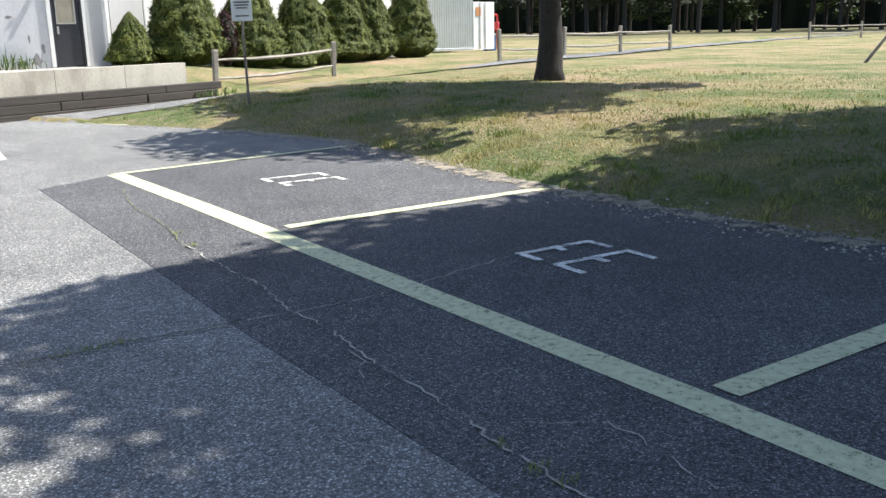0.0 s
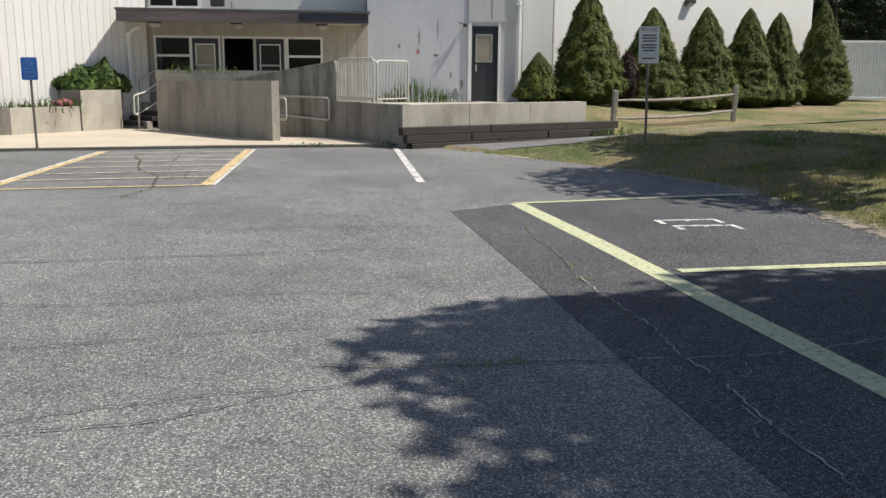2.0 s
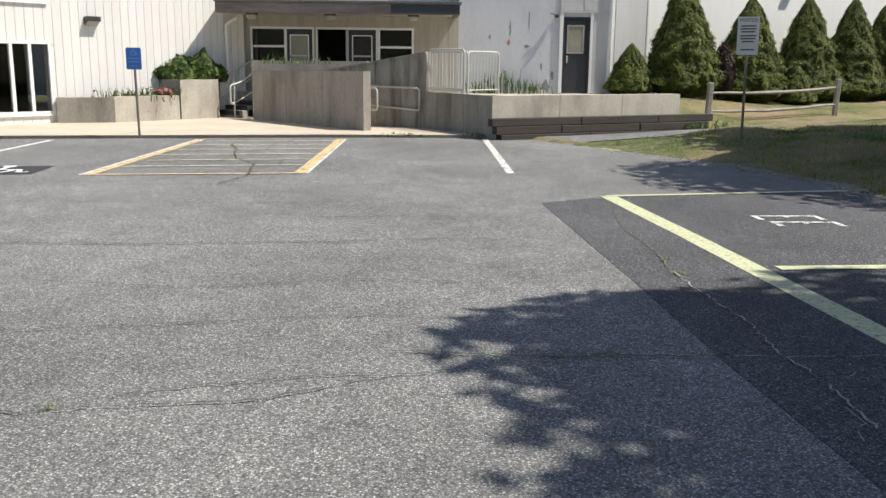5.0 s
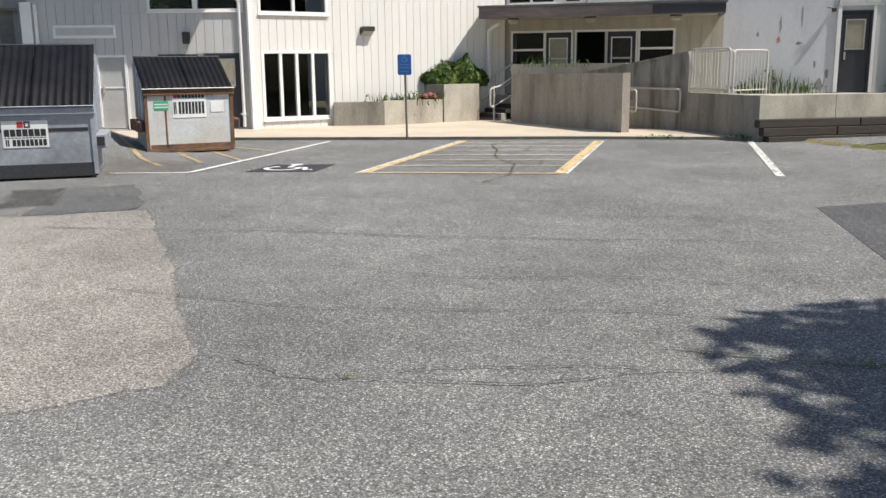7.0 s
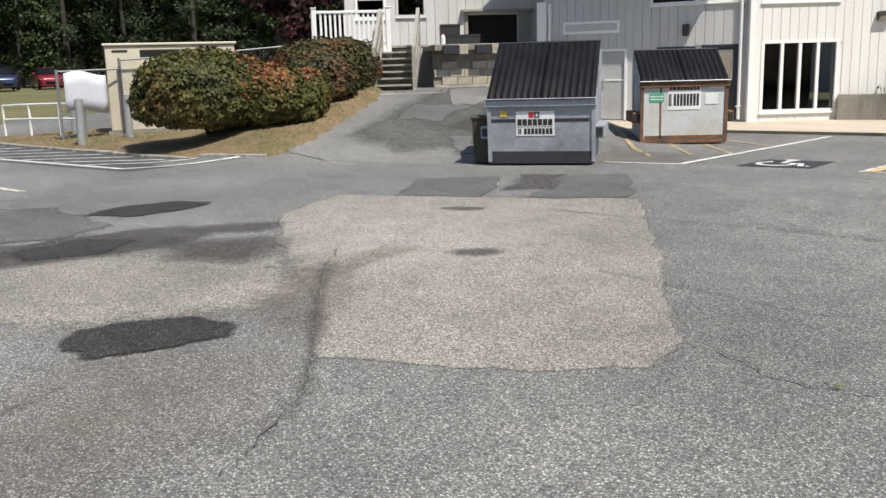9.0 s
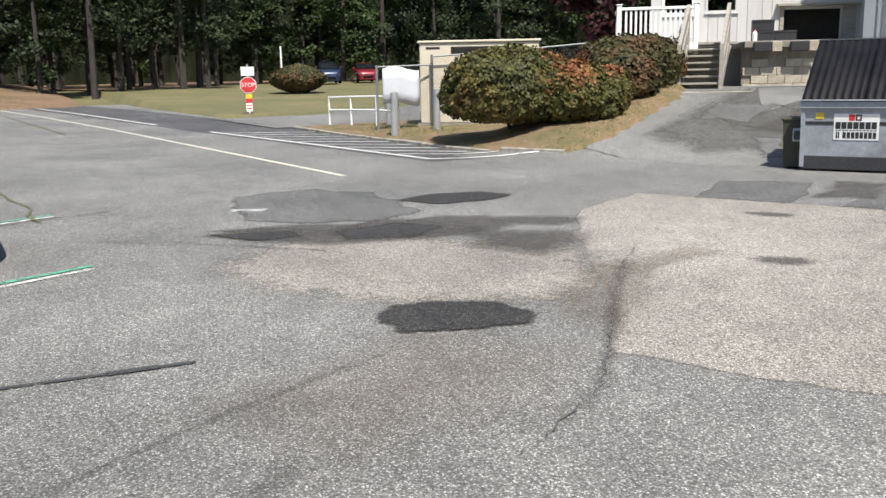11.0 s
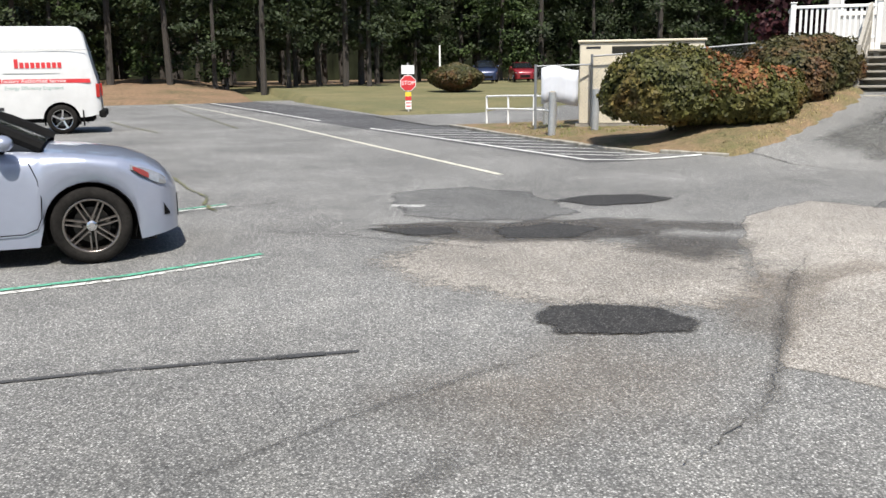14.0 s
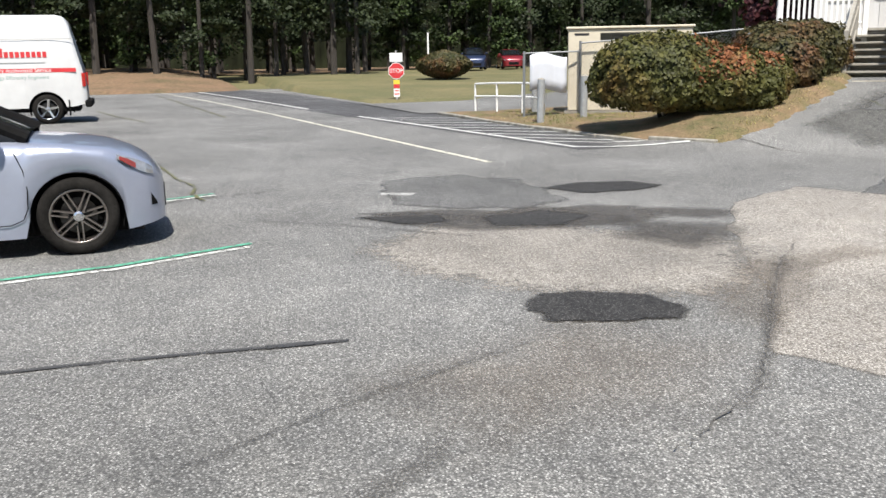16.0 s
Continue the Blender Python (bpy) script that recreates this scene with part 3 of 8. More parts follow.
# Boarded wing with the tall windows.
WING_A, WING_B = (-10.85, 20.62), (-5.5, 26.035)
_L = math.hypot(WING_B[0] - WING_A[0], WING_B[1] - WING_A[1])
w, m = wall_with_openings("wall_wing", WING_A, WING_B, 0.0, TOP, [(0.28, 2.02, 0.34, 1.90), (0.25, 1.98, 2.92, 4.3)], M_SIDING, "white upright board siding on the wing", board=0.215)
framed_window("window_1", m, 0.28, 2.02, 0.34, 1.90, "four tall dark lights in a white frame", cols=4, bar=0.075)
framed_window("window_2", m, 0.25, 1.98, 2.92, 4.3, "upper white-framed window over the tall lights", cols=2, bar=0.07)
wall_lamp(m, 3.12, 2.48, "bronze wedge wall lamp on white siding")
structure("corner_trim", box(bmesh.new(), 0, 0, 0, 0.12, 0.12, TOP), M_TRIM, "white corner board", "trim").matrix_basis = m @ Matrix.Translation((-0.09, -0.045, 0))
# Shaded side with service doors; its boards are coloured greyer for that shade.
SIDE_A, SIDE_B = (-15.95, 19.17), (-10.93, 20.72)
w2, m2 = wall_with_openings("wall_service", SIDE_A, SIDE_B, 0.0, TOP, [(1.5, 2.24, 0.10, 1.9), (4.1, 5.0, 0.10, 1.92), (3.0, 3.95, 0.1, 1.9), (2.88, 3.9, 2.98, 4.2), (4.02, 5.05, 2.98, 4.2)], M_GREY_SHADE_SIDING, "board siding greyed for the shade of the service side", board=0.215)
framed_window("window_3", m2, 2.88, 3.9, 2.98, 4.2, "upper window in a white frame", bar=0.06)
framed_window("window_4", m2, 4.02, 5.05, 2.98, 4.2, "upper window in a white frame", bar=0.06)


def service_door(name, m, x0, x1, z0, z1, material, label, window=None, rail=True):
    d = thing(name, m, label, "door", kind="structure")
    bm = bmesh.new()
    box(bm, x0, -0.03, z0, x0 + 0.06, 0.12, z1)
    box(bm, x1 - 0.06, -0.03, z0, x1, 0.12, z1)
    box(bm, x0 + 0.06, -0.03, z1 - 0.06, x1 - 0.06, 0.12, z1)
    part("door_frame", bm, M_DARK_DOOR if material is M_DARK_DOOR else M_TRIM, d)
    leaf = part("leaf", box(bmesh.new(), x0 + 0.065, 0.02, z0 + 0.02, x1 - 0.065, 0.065, z1 - 0.065, 0.004), material, d)
    if window:
        a, b, c, e = window
        part("glazing_bead", box(bmesh.new(), a - 0.04, 0.008, c - 0.04, b + 0.04, 0.019, e + 0.04, 0.003), M_TRIM if material is not M_DARK_DOOR else M_RAIL_PAINT, leaf)
        part("pane", box(bmesh.new(), a, 0.0, c, b, 0.007, e), M_DOOR_GLASS, leaf)
    if rail:
        part("mid_rail", box(bmesh.new(), x0 + 0.07, 0.005, z0 + 1.0, x1 - 0.07, 0.019, z0 + 1.04), M_TRIM, leaf)
    h = part("handle", box(bmesh.new(), x0 + 0.11, -0.04, z0 + 0.86, x0 + 0.16, 0.015, z0 + 1.06, 0.008), M_STEEL, leaf, "steel handle")
    return d


M_DOOR_GLASS = mat("wired_door_glass", (0.32, 0.29, 0.23), 0.2, grain=60, amount=0.15, stain=3, stain_amount=0.3, bump=0.02)
service_door("door_1", m2, 1.5, 2.24, 0.10, 1.9, M_GREY_DOOR, "grey-white panelled service door")
service_door("door_2", m2, 4.1, 5.0, 0.10, 1.92, M_DARK_DOOR, "dark service door with a glazed upper light", (4.3, 4.8, 1.15, 1.75), False)
service_door("door_3", m2, 3.0, 3.95, 0.10, 1.9, M_DARK_DOOR, "dark service door beside the skip", None, False)
t = thing("louvre_panel", m2, "white framed louvre panel high on the wall", "vent")
part("frame", box(bmesh.new(), 0.55, -0.05, 2.30, 2.05, -0.019, 2.62, 0.01), M_TRIM, t)
part("panel", box(bmesh.new(), 0.62, -0.056, 2.37, 1.98, -0.051, 2.55), M_GREY_SHADE_SIDING, t)
downspout(m2, 0.19, 0.4, 3.1)
structure("corner_post", box(bmesh.new(), -0.16, -0.10, 0.4, 0.10, 0.06, 3.15, 0.01), M_TRIM, "white corner post beside the dock", "trim").matrix_basis = m2
downspout(m2, 5.02, 0.12, TOP)
t = thing("alarm_box", m2 @ Matrix.Translation((3.72, 0, 2.3)), "small dark box lamp on the siding", "wall lamp")
part("housing", box(bmesh.new(), -0.08, -0.18, -0.15, 0.08, -0.02, 0.13, 0.015), M_LAMP, t)
structure("storey_band", box(bmesh.new(), 0, -0.035, 2.86, 2.8, -0.019, 2.90), M_GREY_SHADE_SIDING, "horizontal joint strip in the siding", "trim").matrix_basis = m2

# Entrance block: porch wall, canopy and the weathered side wall.
EY = 26.2
ENT = [(0.72, 1.62, 1.50, 2.46), (1.66, 2.40, 0.75, 2.46), (2.55, 3.35, 0.75, 2.46), (3.42, 4.20, 0.75, 2.46), (4.32, 5.22, 1.50, 2.46)]
w3, m3 = wall_with_openings("wall_entrance", (-6.0, EY), (0.55, EY), 0.0, 2.95, ENT, M_BEIGE_WALL, "beige panelled porch wall", board=0.3)
framed_window("window_5", m3, *ENT[0], "two-light white-framed entrance window", rows=2, bar=0.06)
framed_window("window_6", m3, *ENT[4], "two-light white-framed entrance window", rows=2, bar=0.06)
for k, (n, h) in enumerate((("door_4", ENT[1]), ("door_5", ENT[2]), ("door_6", ENT[3]))):
    d = thing(n, m3, "dark entrance door with white posts" if k != 1 else "dark open doorway between white posts", "door", kind="structure")
    bm = bmesh.new()
    box(bm, h[0] - 0.05, -0.04, h[2], h[0], 0.12, h[3] + 0.06)
    box(bm, h[1], -0.04, h[2], h[1] + 0.05, 0.12, h[3] + 0.06)
    box(bm, h[0], -0.04, h[3], h[1], 0.12, h[3] + 0.06)
    part("door_frame", bm, M_TRIM, d)
    if k != 1:
        leaf = part("leaf", box(bmesh.new(), h[0] + 0.005, 0.03, h[2], h[1] - 0.005, 0.075, h[3] - 0.005), M_DARK_DOOR, d)
        bm = bmesh.new()
        a, b, c, e = h[0] + 0.1, h[1] - 0.1, h[2] + 0.75, h[3] - 0.15
        for s in ((a, c, a + 0.03, e), (b - 0.03, c, b, e), (a + 0.03, e - 0.03, b - 0.03, e), (a + 0.03, c, b - 0.03, c + 0.03)):
            box(bm, s[0], 0.012, s[1], s[2], 0.029, s[3])
        part("glazing_bead", bm, M_TRIM, leaf)
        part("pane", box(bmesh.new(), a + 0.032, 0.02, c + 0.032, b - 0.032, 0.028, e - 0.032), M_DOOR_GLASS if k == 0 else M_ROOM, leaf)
        part("push_bar", box(bmesh.new(), h[0] + 0.08, -0.03, h[2] + 0.95, h[1] - 0.08, 0.025, h[2] + 1.0, 0.01), M_STEEL, leaf)
canopy = thing("porch_canopy", pose(0, 0, 0), "weathered dark fascia canopy over the entrance", "canopy", kind="structure")
part("fascia", box(bmesh.new(), -5.95, 24.45, 2.80, 0.48, 24.56, 3.08, 0.01), M_FASCIA, canopy)
part("fascia_end", box(bmesh.new(), 0.37, 24.565, 2.80, 0.48, EY - 0.01, 3.08, 0.01), M_FASCIA, canopy)
part("drip_edge", box(bmesh.new(), -5.98, 24.41, 3.085, 0.52, EY, 3.12), M_ROOF, canopy)
part("soffit", box(bmesh.new(), -5.95, 24.565, 2.84, 0.36, EY - 0.03, 2.88), M_BEIGE_WALL, canopy)
part("roof", loft(bmesh.new(), [[(-5.98, 24.41, 3.125), (0.52, 24.41, 3.125), (0.52, EY - 0.01, 3.125), (-5.98, EY - 0.01, 3.125)], [(-5.98, 24.41, 3.14), (0.52, 24.41, 3.14), (0.52, EY - 0.01, 3.20), (-5.98, EY - 0.01, 3.20)]], cap=True), M_ROOF, canopy)
part("patch_board", box(bmesh.new(), -1.35, 24.435, 2.83, 0.47, 24.448, 3.05), M_DARK_DOOR, canopy, "darker replacement fascia board")
part("vent_pipe", tube(bmesh.new(), [(-3.05, 24.7, 3.15), (-3.05, 24.7, 3.36)], 0.05), M_STEEL, canopy)
for x in (-5.1, -3.0, -0.75):
    t = thing("soffit_lamp", pose(x, 25.1, 2.84), "round white soffit lamp under the canopy", "ceiling light")
    part("housing", tube(bmesh.new(), [(0, 0, 0), (0, 0, -0.06)], 0.16, 12), M_LAMP, t)
    part("globe", tube(bmesh.new(), [(0, 0, -0.06), (0, 0, -0.12), (0, 0, -0.16)], [0.14, 0.14, 0.09], 12), M_LENS, t)
downspout(pose(-5.92, 25.5, 0, 0, 0, 45), 0.0, 1.0, 2.5, 0.25)
w4, m4 = wall_with_openings("wall_weathered", (0.55, EY), (5.0, EY), 0.0, TOP, [(3.0, 3.78, 0.74, 2.88)], M_PEELING, "weathered white painted wall with peeling patches")
service_door("door_7", m4, 3.0, 3.78, 0.74, 2.88, M_DARK_DOOR, "dark navy side door with a small wired light", (3.16, 3.58, 1.9, 2.62), False)
structure("door_surround", box(box(bmesh.new(), 2.90, -0.05, 0.74, 2.999, -0.002, 2.99), 3.781, -0.05, 0.74, 3.86, -0.002, 2.99), M_TRIM, "white door surround", "trim").matrix_basis = m4
structure("side_panel", box(box(bmesh.new(), 3.87, -0.03, 0.74, 4.3, -0.002, 3.0), 2.9, -0.06, 3.0, 4.36, -0.002, 3.06), M_GREY_SHADE_SIDING, "grey panel beside the side door", "trim").matrix_basis = m4
structure("panel_joint", box(box(bmesh.new(), 2.92, -0.03, 3.07, 3.55, -0.002, 5.9), 3.60, -0.03, 3.07, 4.30, -0.002, 5.9), M_GREY_SHADE_SIDING, "grey panels over the side door", "trim").matrix_basis = m4
downspout(m4, 4.38, 0.75, TOP)
t = thing("arm_lamp", m4 @ Matrix.Translation((2.78, 0, 2.92)), "small dark arm lamp beside the side door", "wall lamp")
part("bracket", tube(bmesh.new(), [(0, -0.002, 0), (0, -0.12, 0.02), (-0.18, -0.14, 0.05)], 0.018), M_LAMP, t)
part("head", box(bmesh.new(), -0.05, -0.17, -0.07, 0.06, -0.06, 0.03, 0.015), M_LAMP, t)
M_PEEL_SPOT = mat("bare_weathered_board", (0.27, 0.26, 0.26), 0.9, grain=25, amount=0.3, bump=0.3)
M_RED_SPOT = mat("faded_red_paint", (0.48, 0.20, 0.18), 0.85, grain=25, amount=0.3, bump=0.1)
_rng = random.Random(31)
for x_, z_, w_, h_, mm in ((1.45, 2.15, 0.07, 0.12, M_RED_SPOT), (1.48, 2.55, 0.04, 0.26, M_PEEL_SPOT), (2.02, 2.75, 0.03, 0.30, M_PEEL_SPOT), (1.95, 2.05, 0.12, 0.05, M_PEEL_SPOT), (2.55, 0.92, 0.16, 0.22, M_PEEL_SPOT), (2.72, 1.25, 0.07, 0.16, M_PEEL_SPOT), (2.2, 0.86, 0.22, 0.10, M_PEEL_SPOT), (0.9, 2.3, 0.05, 0.10, M_PEEL_SPOT), (2.4, 1.5, 0.04, 0.14, M_PEEL_SPOT)):
    out = [(x_ + math.cos(k * math.tau / 11) * w_ * _rng.uniform(0.45, 1.0), z_ + math.sin(k * math.tau / 11) * h_ * _rng.uniform(0.45, 1.0)) for k in range(11)]
    part("peeled_spot", loft(bmesh.new(), [[(px, py, pz) for px, pz in out] for py in (-0.004, -0.0005)], cap=True), mm, w4)
# Upper storey behind the canopy, with its white window band.
w5, m5 = wall_with_openings("wall_upper", (-6.4, EY + 0.7), (0.55, EY + 0.7), 3.1, TOP, [(0.9, 2.2, 3.36, 4.6)], M_SIDING, "white upper wall behind the canopy")
framed_window("window_7", m5, 0.9, 2.2, 3.36, 4.6, "white-framed upper window over the canopy", cols=2, bar=0.07)
t = thing("roof_duct", pose(-3.55, 25.9, 3.3), "dark square roof duct beside the upper window", "vent")
part("duct", box(bmesh.new(), -0.18, -0.15, 0, 0.18, 0.15, 1.1, 0.01), M_LAMP, t)
part("cap", box(bmesh.new(), -0.24, -0.2, 1.1, 0.24, 0.2, 1.16, 0.01), M_LAMP, t)
# Long bright wall behind the evergreens.
w6, m6 = wall_with_openings("wall_long", (5.0, EY), (17.9, 33.0), 0.0, TOP, [], M_SIDING, "long white painted wall behind the evergreens")
structure("wall_panel_joints", box(box(bmesh.new(), 0.06, -0.02, 0.5, 1.2, -0.002, TOP), 1.26, -0.02, 0.5, 1.3, -0.002, TOP), M_GREY_SHADE_SIDING, "grey-white panel at the corner", "trim").matrix_basis = m6
wall_lamp(m6, 7.3, 3.9, "wedge wall lamp on the long white wall")
# Unseen overhang, added to cast shade on the upper service wall.
structure("service_eave", box(bmesh.new(), -0.2, -0.95, 4.75, 5.2, 0.0, 4.92), M_TRIM, "unseen eave added to shade the upper service wall", "eave").matrix_basis = m2
# Backs and roofs that close the blocks.
structure("wall_back", prism(bmesh.new(), [(17.9, 33.0), (14.0, 41), (13.8, 40.9), (17.68, 32.9)], 0, TOP), M_SIDING, "plain white gable wall", "wall")
structure("roof_right", prism(bmesh.new(), [(0.5, 26.0), (5.0, 26.0), (18.1, 32.8), (14, 41.3), (0.5, 41)], TOP, TOP + 0.25), M_ROOF, "flat grey roof", "roof")
structure("roof_entrance", prism(bmesh.new(), [(-6.4, 26.92), (0.5, 26.92), (0.5, 41), (-6.4, 41)], TOP, TOP + 0.25), M_ROOF, "flat grey roof", "roof")
structure("roof_wing", prism(bmesh.new(), [(-10.8, 20.45), (-6.4, 24.9), (-6.4, 41), (-16.3, 41), (-16.3, 18.9)], TOP, TOP + 0.25), M_ROOF, "flat grey roof with a short eave", "roof")
structure("wall_rear", prism(bmesh.new(), [(-24, 41), (14, 41), (14, 41.2), (-24, 41.2)], 0, TOP), M_SIDING, "plain rear wall", "wall")
# Added sheets behind the openings, coloured near black as interior shade.
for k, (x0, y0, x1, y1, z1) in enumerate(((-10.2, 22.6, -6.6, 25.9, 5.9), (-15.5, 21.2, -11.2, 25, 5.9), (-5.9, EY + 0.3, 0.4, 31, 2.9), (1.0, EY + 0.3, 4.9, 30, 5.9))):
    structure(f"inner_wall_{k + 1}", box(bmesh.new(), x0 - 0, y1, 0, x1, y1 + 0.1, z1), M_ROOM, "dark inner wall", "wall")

# Concrete walls of steps and ramp.


def cast_wall(name, p, q, z0, ztop0, ztop1, thick, material, label, joints=0.0, cap=0.0):
    m, L = along(p, q)
    t = thing(name, m, label, "concrete wall", kind="structure")
    bm = bmesh.new()
    n = max(1, round(L / joints)) if joints else 1
    for i in range(n):
        a, b = L * i / n, L * (i + 1) / n - (0.012 if i < n - 1 else 0)
        za, zb = ztop0 + (ztop1 - ztop0) * a / L, ztop0 + (ztop1 - ztop0) * b / L
        loft(bm, [[(a, 0, z0), (a, thick, z0), (a, thick, za), (a, 0, za)], [(b, 0, z0), (b, thick, z0), (b, thick, zb), (b, 0, zb)]], cap=True)
    if joints:
        box(bm, 0.02, 0.02, z0, L - 0.02, thick - 0.02, min(ztop0, ztop1) - 0.02)
    part("cast_body", bm, material, t)
    if cap:
        c = bmesh.new()
        loft(c, [[(0, -0.03, ztop0), (0, thick + 0.03, ztop0), (0, thick + 0.03, ztop0 + cap), (0, -0.03, ztop0 + cap)], [(L, -0.03, ztop1), (L, thick + 0.03, ztop1), (L, thick + 0.03, ztop1 + cap), (L, -0.03, ztop1 + cap)]], cap=True)
        part("coping", c, material, t)
    return t


W1A, W1B = (-4.93, 23.9), (-1.9, 20.08)
# Light is in the tone: shaded walls get darker concrete, sunlit ones paler.
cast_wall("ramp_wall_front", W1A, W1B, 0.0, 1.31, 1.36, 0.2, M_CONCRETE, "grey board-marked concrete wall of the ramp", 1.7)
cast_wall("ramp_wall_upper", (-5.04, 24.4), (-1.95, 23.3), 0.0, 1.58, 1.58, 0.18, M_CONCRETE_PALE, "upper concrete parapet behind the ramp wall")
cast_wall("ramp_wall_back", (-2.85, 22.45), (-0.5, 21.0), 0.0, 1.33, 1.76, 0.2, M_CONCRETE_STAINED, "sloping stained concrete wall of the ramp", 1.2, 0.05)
cast_wall("landing_wall", (-0.5, 21.0), (0.82, 18.6), 0.0, 0.9, 0.9, 0.25, M_CONCRETE, "low concrete wall of the landing, toned dark for shade", 0.6)
cast_wall("terrace_wall", (0.82, 18.6), (5.45, 20.95), 0.0, 0.9, 0.9, 0.28, M_CONCRETE_PALE, "long low concrete retaining wall, toned pale for sun", 1.5)
cast_wall("planter_wall_low", (-9.28, 21.95), (-8.02, 22.3), 0.0, 0.66, 0.66, 0.2, M_CONCRETE, "low concrete planter wall, toned dark for shade")
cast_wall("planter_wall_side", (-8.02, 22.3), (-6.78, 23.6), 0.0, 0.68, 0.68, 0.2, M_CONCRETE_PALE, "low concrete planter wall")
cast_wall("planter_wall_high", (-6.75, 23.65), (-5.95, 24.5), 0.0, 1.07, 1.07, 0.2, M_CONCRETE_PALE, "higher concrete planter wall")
cast_wall("planter_wall_step", (-7.6, 24.2), (-6.75, 23.65), 0.0, 1.07, 1.07, 0.2, M_CONCRETE, "higher concrete planter wall, toned dark for shade")
structure("porch_floor", prism(bmesh.new(), [(-5.0, 25.0), (-2.4, 22.0), (-0.3, 21.2), (0.9, 19.1), (5.4, 21.4), (5.2, 26.19), (-6, 26.19)], 0.0, 0.72), M_CONCRETE_PALE, "raised concrete porch floor", "floor")



# ---------------------------------------------------------------- road markings and wear
def line(pts, width, material, label, name="road_line", lift=0.008, z=None):
    bm = ribbon(bmesh.new(), pts, width, z or drive_z, lift, step=0.5)
    return tagged(part(name, bm, material), label, "road marking", kind="structure")


YEL = [(1.44, 10.46), (1.62, 8.0), (1.815, 4.7), (1.95, 2.4), (2.15, -1.6), (2.4, -6)]
line(YEL, 0.2, M_PALE_YELLOW, "broad pale yellow bay line along the sealed strip")
for a, b, wd in (((1.40, 10.46), (4.62, 11.0), 0.10), ((1.90, 6.60), (4.92, 6.74), 0.13), ((2.12, 2.32), (5.15, 2.45), 0.15), ((2.28, -1.7), (5.3, -1.6), 0.15)):
    line([a, b], wd, M_PALE_YELLOW, "pale yellow line between two bays", lift=0.012)


def bay_letter(spine_y, x0, x1, reach, mid):
    bm = bmesh.new()
    w = 0.06
    for a, b, c, d in ((x0, spine_y - w, x1, spine_y), (x0, spine_y - reach, x0 + w, spine_y - w), (x1 - w, spine_y - reach, x1, spine_y - w), ((x0 + x1) / 2 - w / 2, spine_y - mid, (x0 + x1) / 2 + w / 2, spine_y - w)):
        vs = [bm.verts.new(p) for p in ((a, b, 0.012), (c, b, 0.012), (c, d, 0.012), (a, d, 0.012))]
        bm.faces.new(vs)
    tagged(part("bay_letter", bm, M_WHITE_THIN), "worn white block letter painted on the sealed bay", "road marking", "bay letters", kind="structure")


bay_letter(4.80, 2.84, 3.53, 0.26, 0.14)
bay_letter(4.42, 2.86, 3.55, 0.30, 0.18)
bay_letter(9.07, 2.62, 3.33, 0.26, 0.12)
bay_letter(8.70, 2.68, 3.36, 0.26, 0.12)

line([(-5.33, 12.34), (-5.04, 18.2)], 0.14, M_YELLOW_LINE, "yellow line beside the hatched access aisle")
line([(-5.43, 12.30), (-5.14, 18.16)], 0.06, M_WHITE_THIN, "thin white edge of the yellow line")
line([(-2.49, 12.62), (-2.30, 18.5)], 0.155, M_YELLOW_LINE, "broad orange-yellow line beside the hatched aisle")
line([(-2.38, 12.62), (-2.19, 18.5)], 0.05, M_WHITE_THIN, "thin white edge of the yellow line")
line([(-5.33, 12.34), (-2.49, 12.62)], 0.09, M_YELLOW_LINE, "yellow cross line at the aisle's end", lift=0.012)
for y in (13.35, 14.2, 15.1, 16.0, 16.9, 17.75):
    line([(-5.27 + (y - 12.3) * 0.05, y - 0.02), (-2.5 + (y - 12.6) * 0.033, y + 0.34)], 0.07, M_HATCH, "thin worn cream hatch line of the access aisle", lift=0.012)
line([(0.53, 12.72), (0.68, 18.75)], 0.12, M_WHITE_THIN, "white bay line at the pavement")
line([(-9.15, 11.75), (-7.98, 12.0)], 0.09, M_WHITE_LINE, "white line round the skip bay")
line([(-7.96, 11.98), (-7.86, 17.8)], 0.10, M_WHITE_LINE, "white line round the skip bay", lift=0.012)
for a, b in (((-13.0, 17.3), (-8.9, 12.75)), ((-11.2, 16.6), (-8.45, 13.3)), ((-10.2, 16.3), (-7.95, 13.75)), ((-9.45, 16.3), (-7.95, 15.3))):
    line([a, b], 0.09, M_YELLOW_THIN, "worn yellow hatch line under the skips", lift=0.012)
line([(2.1, 17.95), (2.55, 17.1), (2.98, 16.3)], 0.1, M_PALE_YELLOW, "pale yellow line at the bank's tip")
line([(-14.06, 4.60), (-30, 3.6), (-42.4, 2.62), (-57, 1.05)], 0.11, worn_paint("worn_cream_paint", (0.62, 0.60, 0.50), 0.47), "long cream lane line across the car park")
line([(-15.62, 6.90), (-21, 6.35), (-26.85, 5.70)], 0.12, M_WHITE_LINE, "white edge line of the hatched strip", lift=0.010)
line([(-15.62, 6.88), (-14.72, 8.66)], 0.10, M_WHITE_LINE, "white end line of the hatched strip", lift=0.013)
line([(-32, 5.2), (-43, 4.4), (-55, 3.3)], 0.12, M_WHITE_LINE, "white lane line on the far strip", lift=0.010)
for i in range(9):
    x = -16.9 - i * 1.12
    line([(x, 6.86 - (-16.9 - x) * 0.1), (x + 1.55, 8.15 + (0.5 if i == 0 else 0))], 0.09, M_WHITE_LINE, "white hatch line on the sealed strip", lift=0.013)
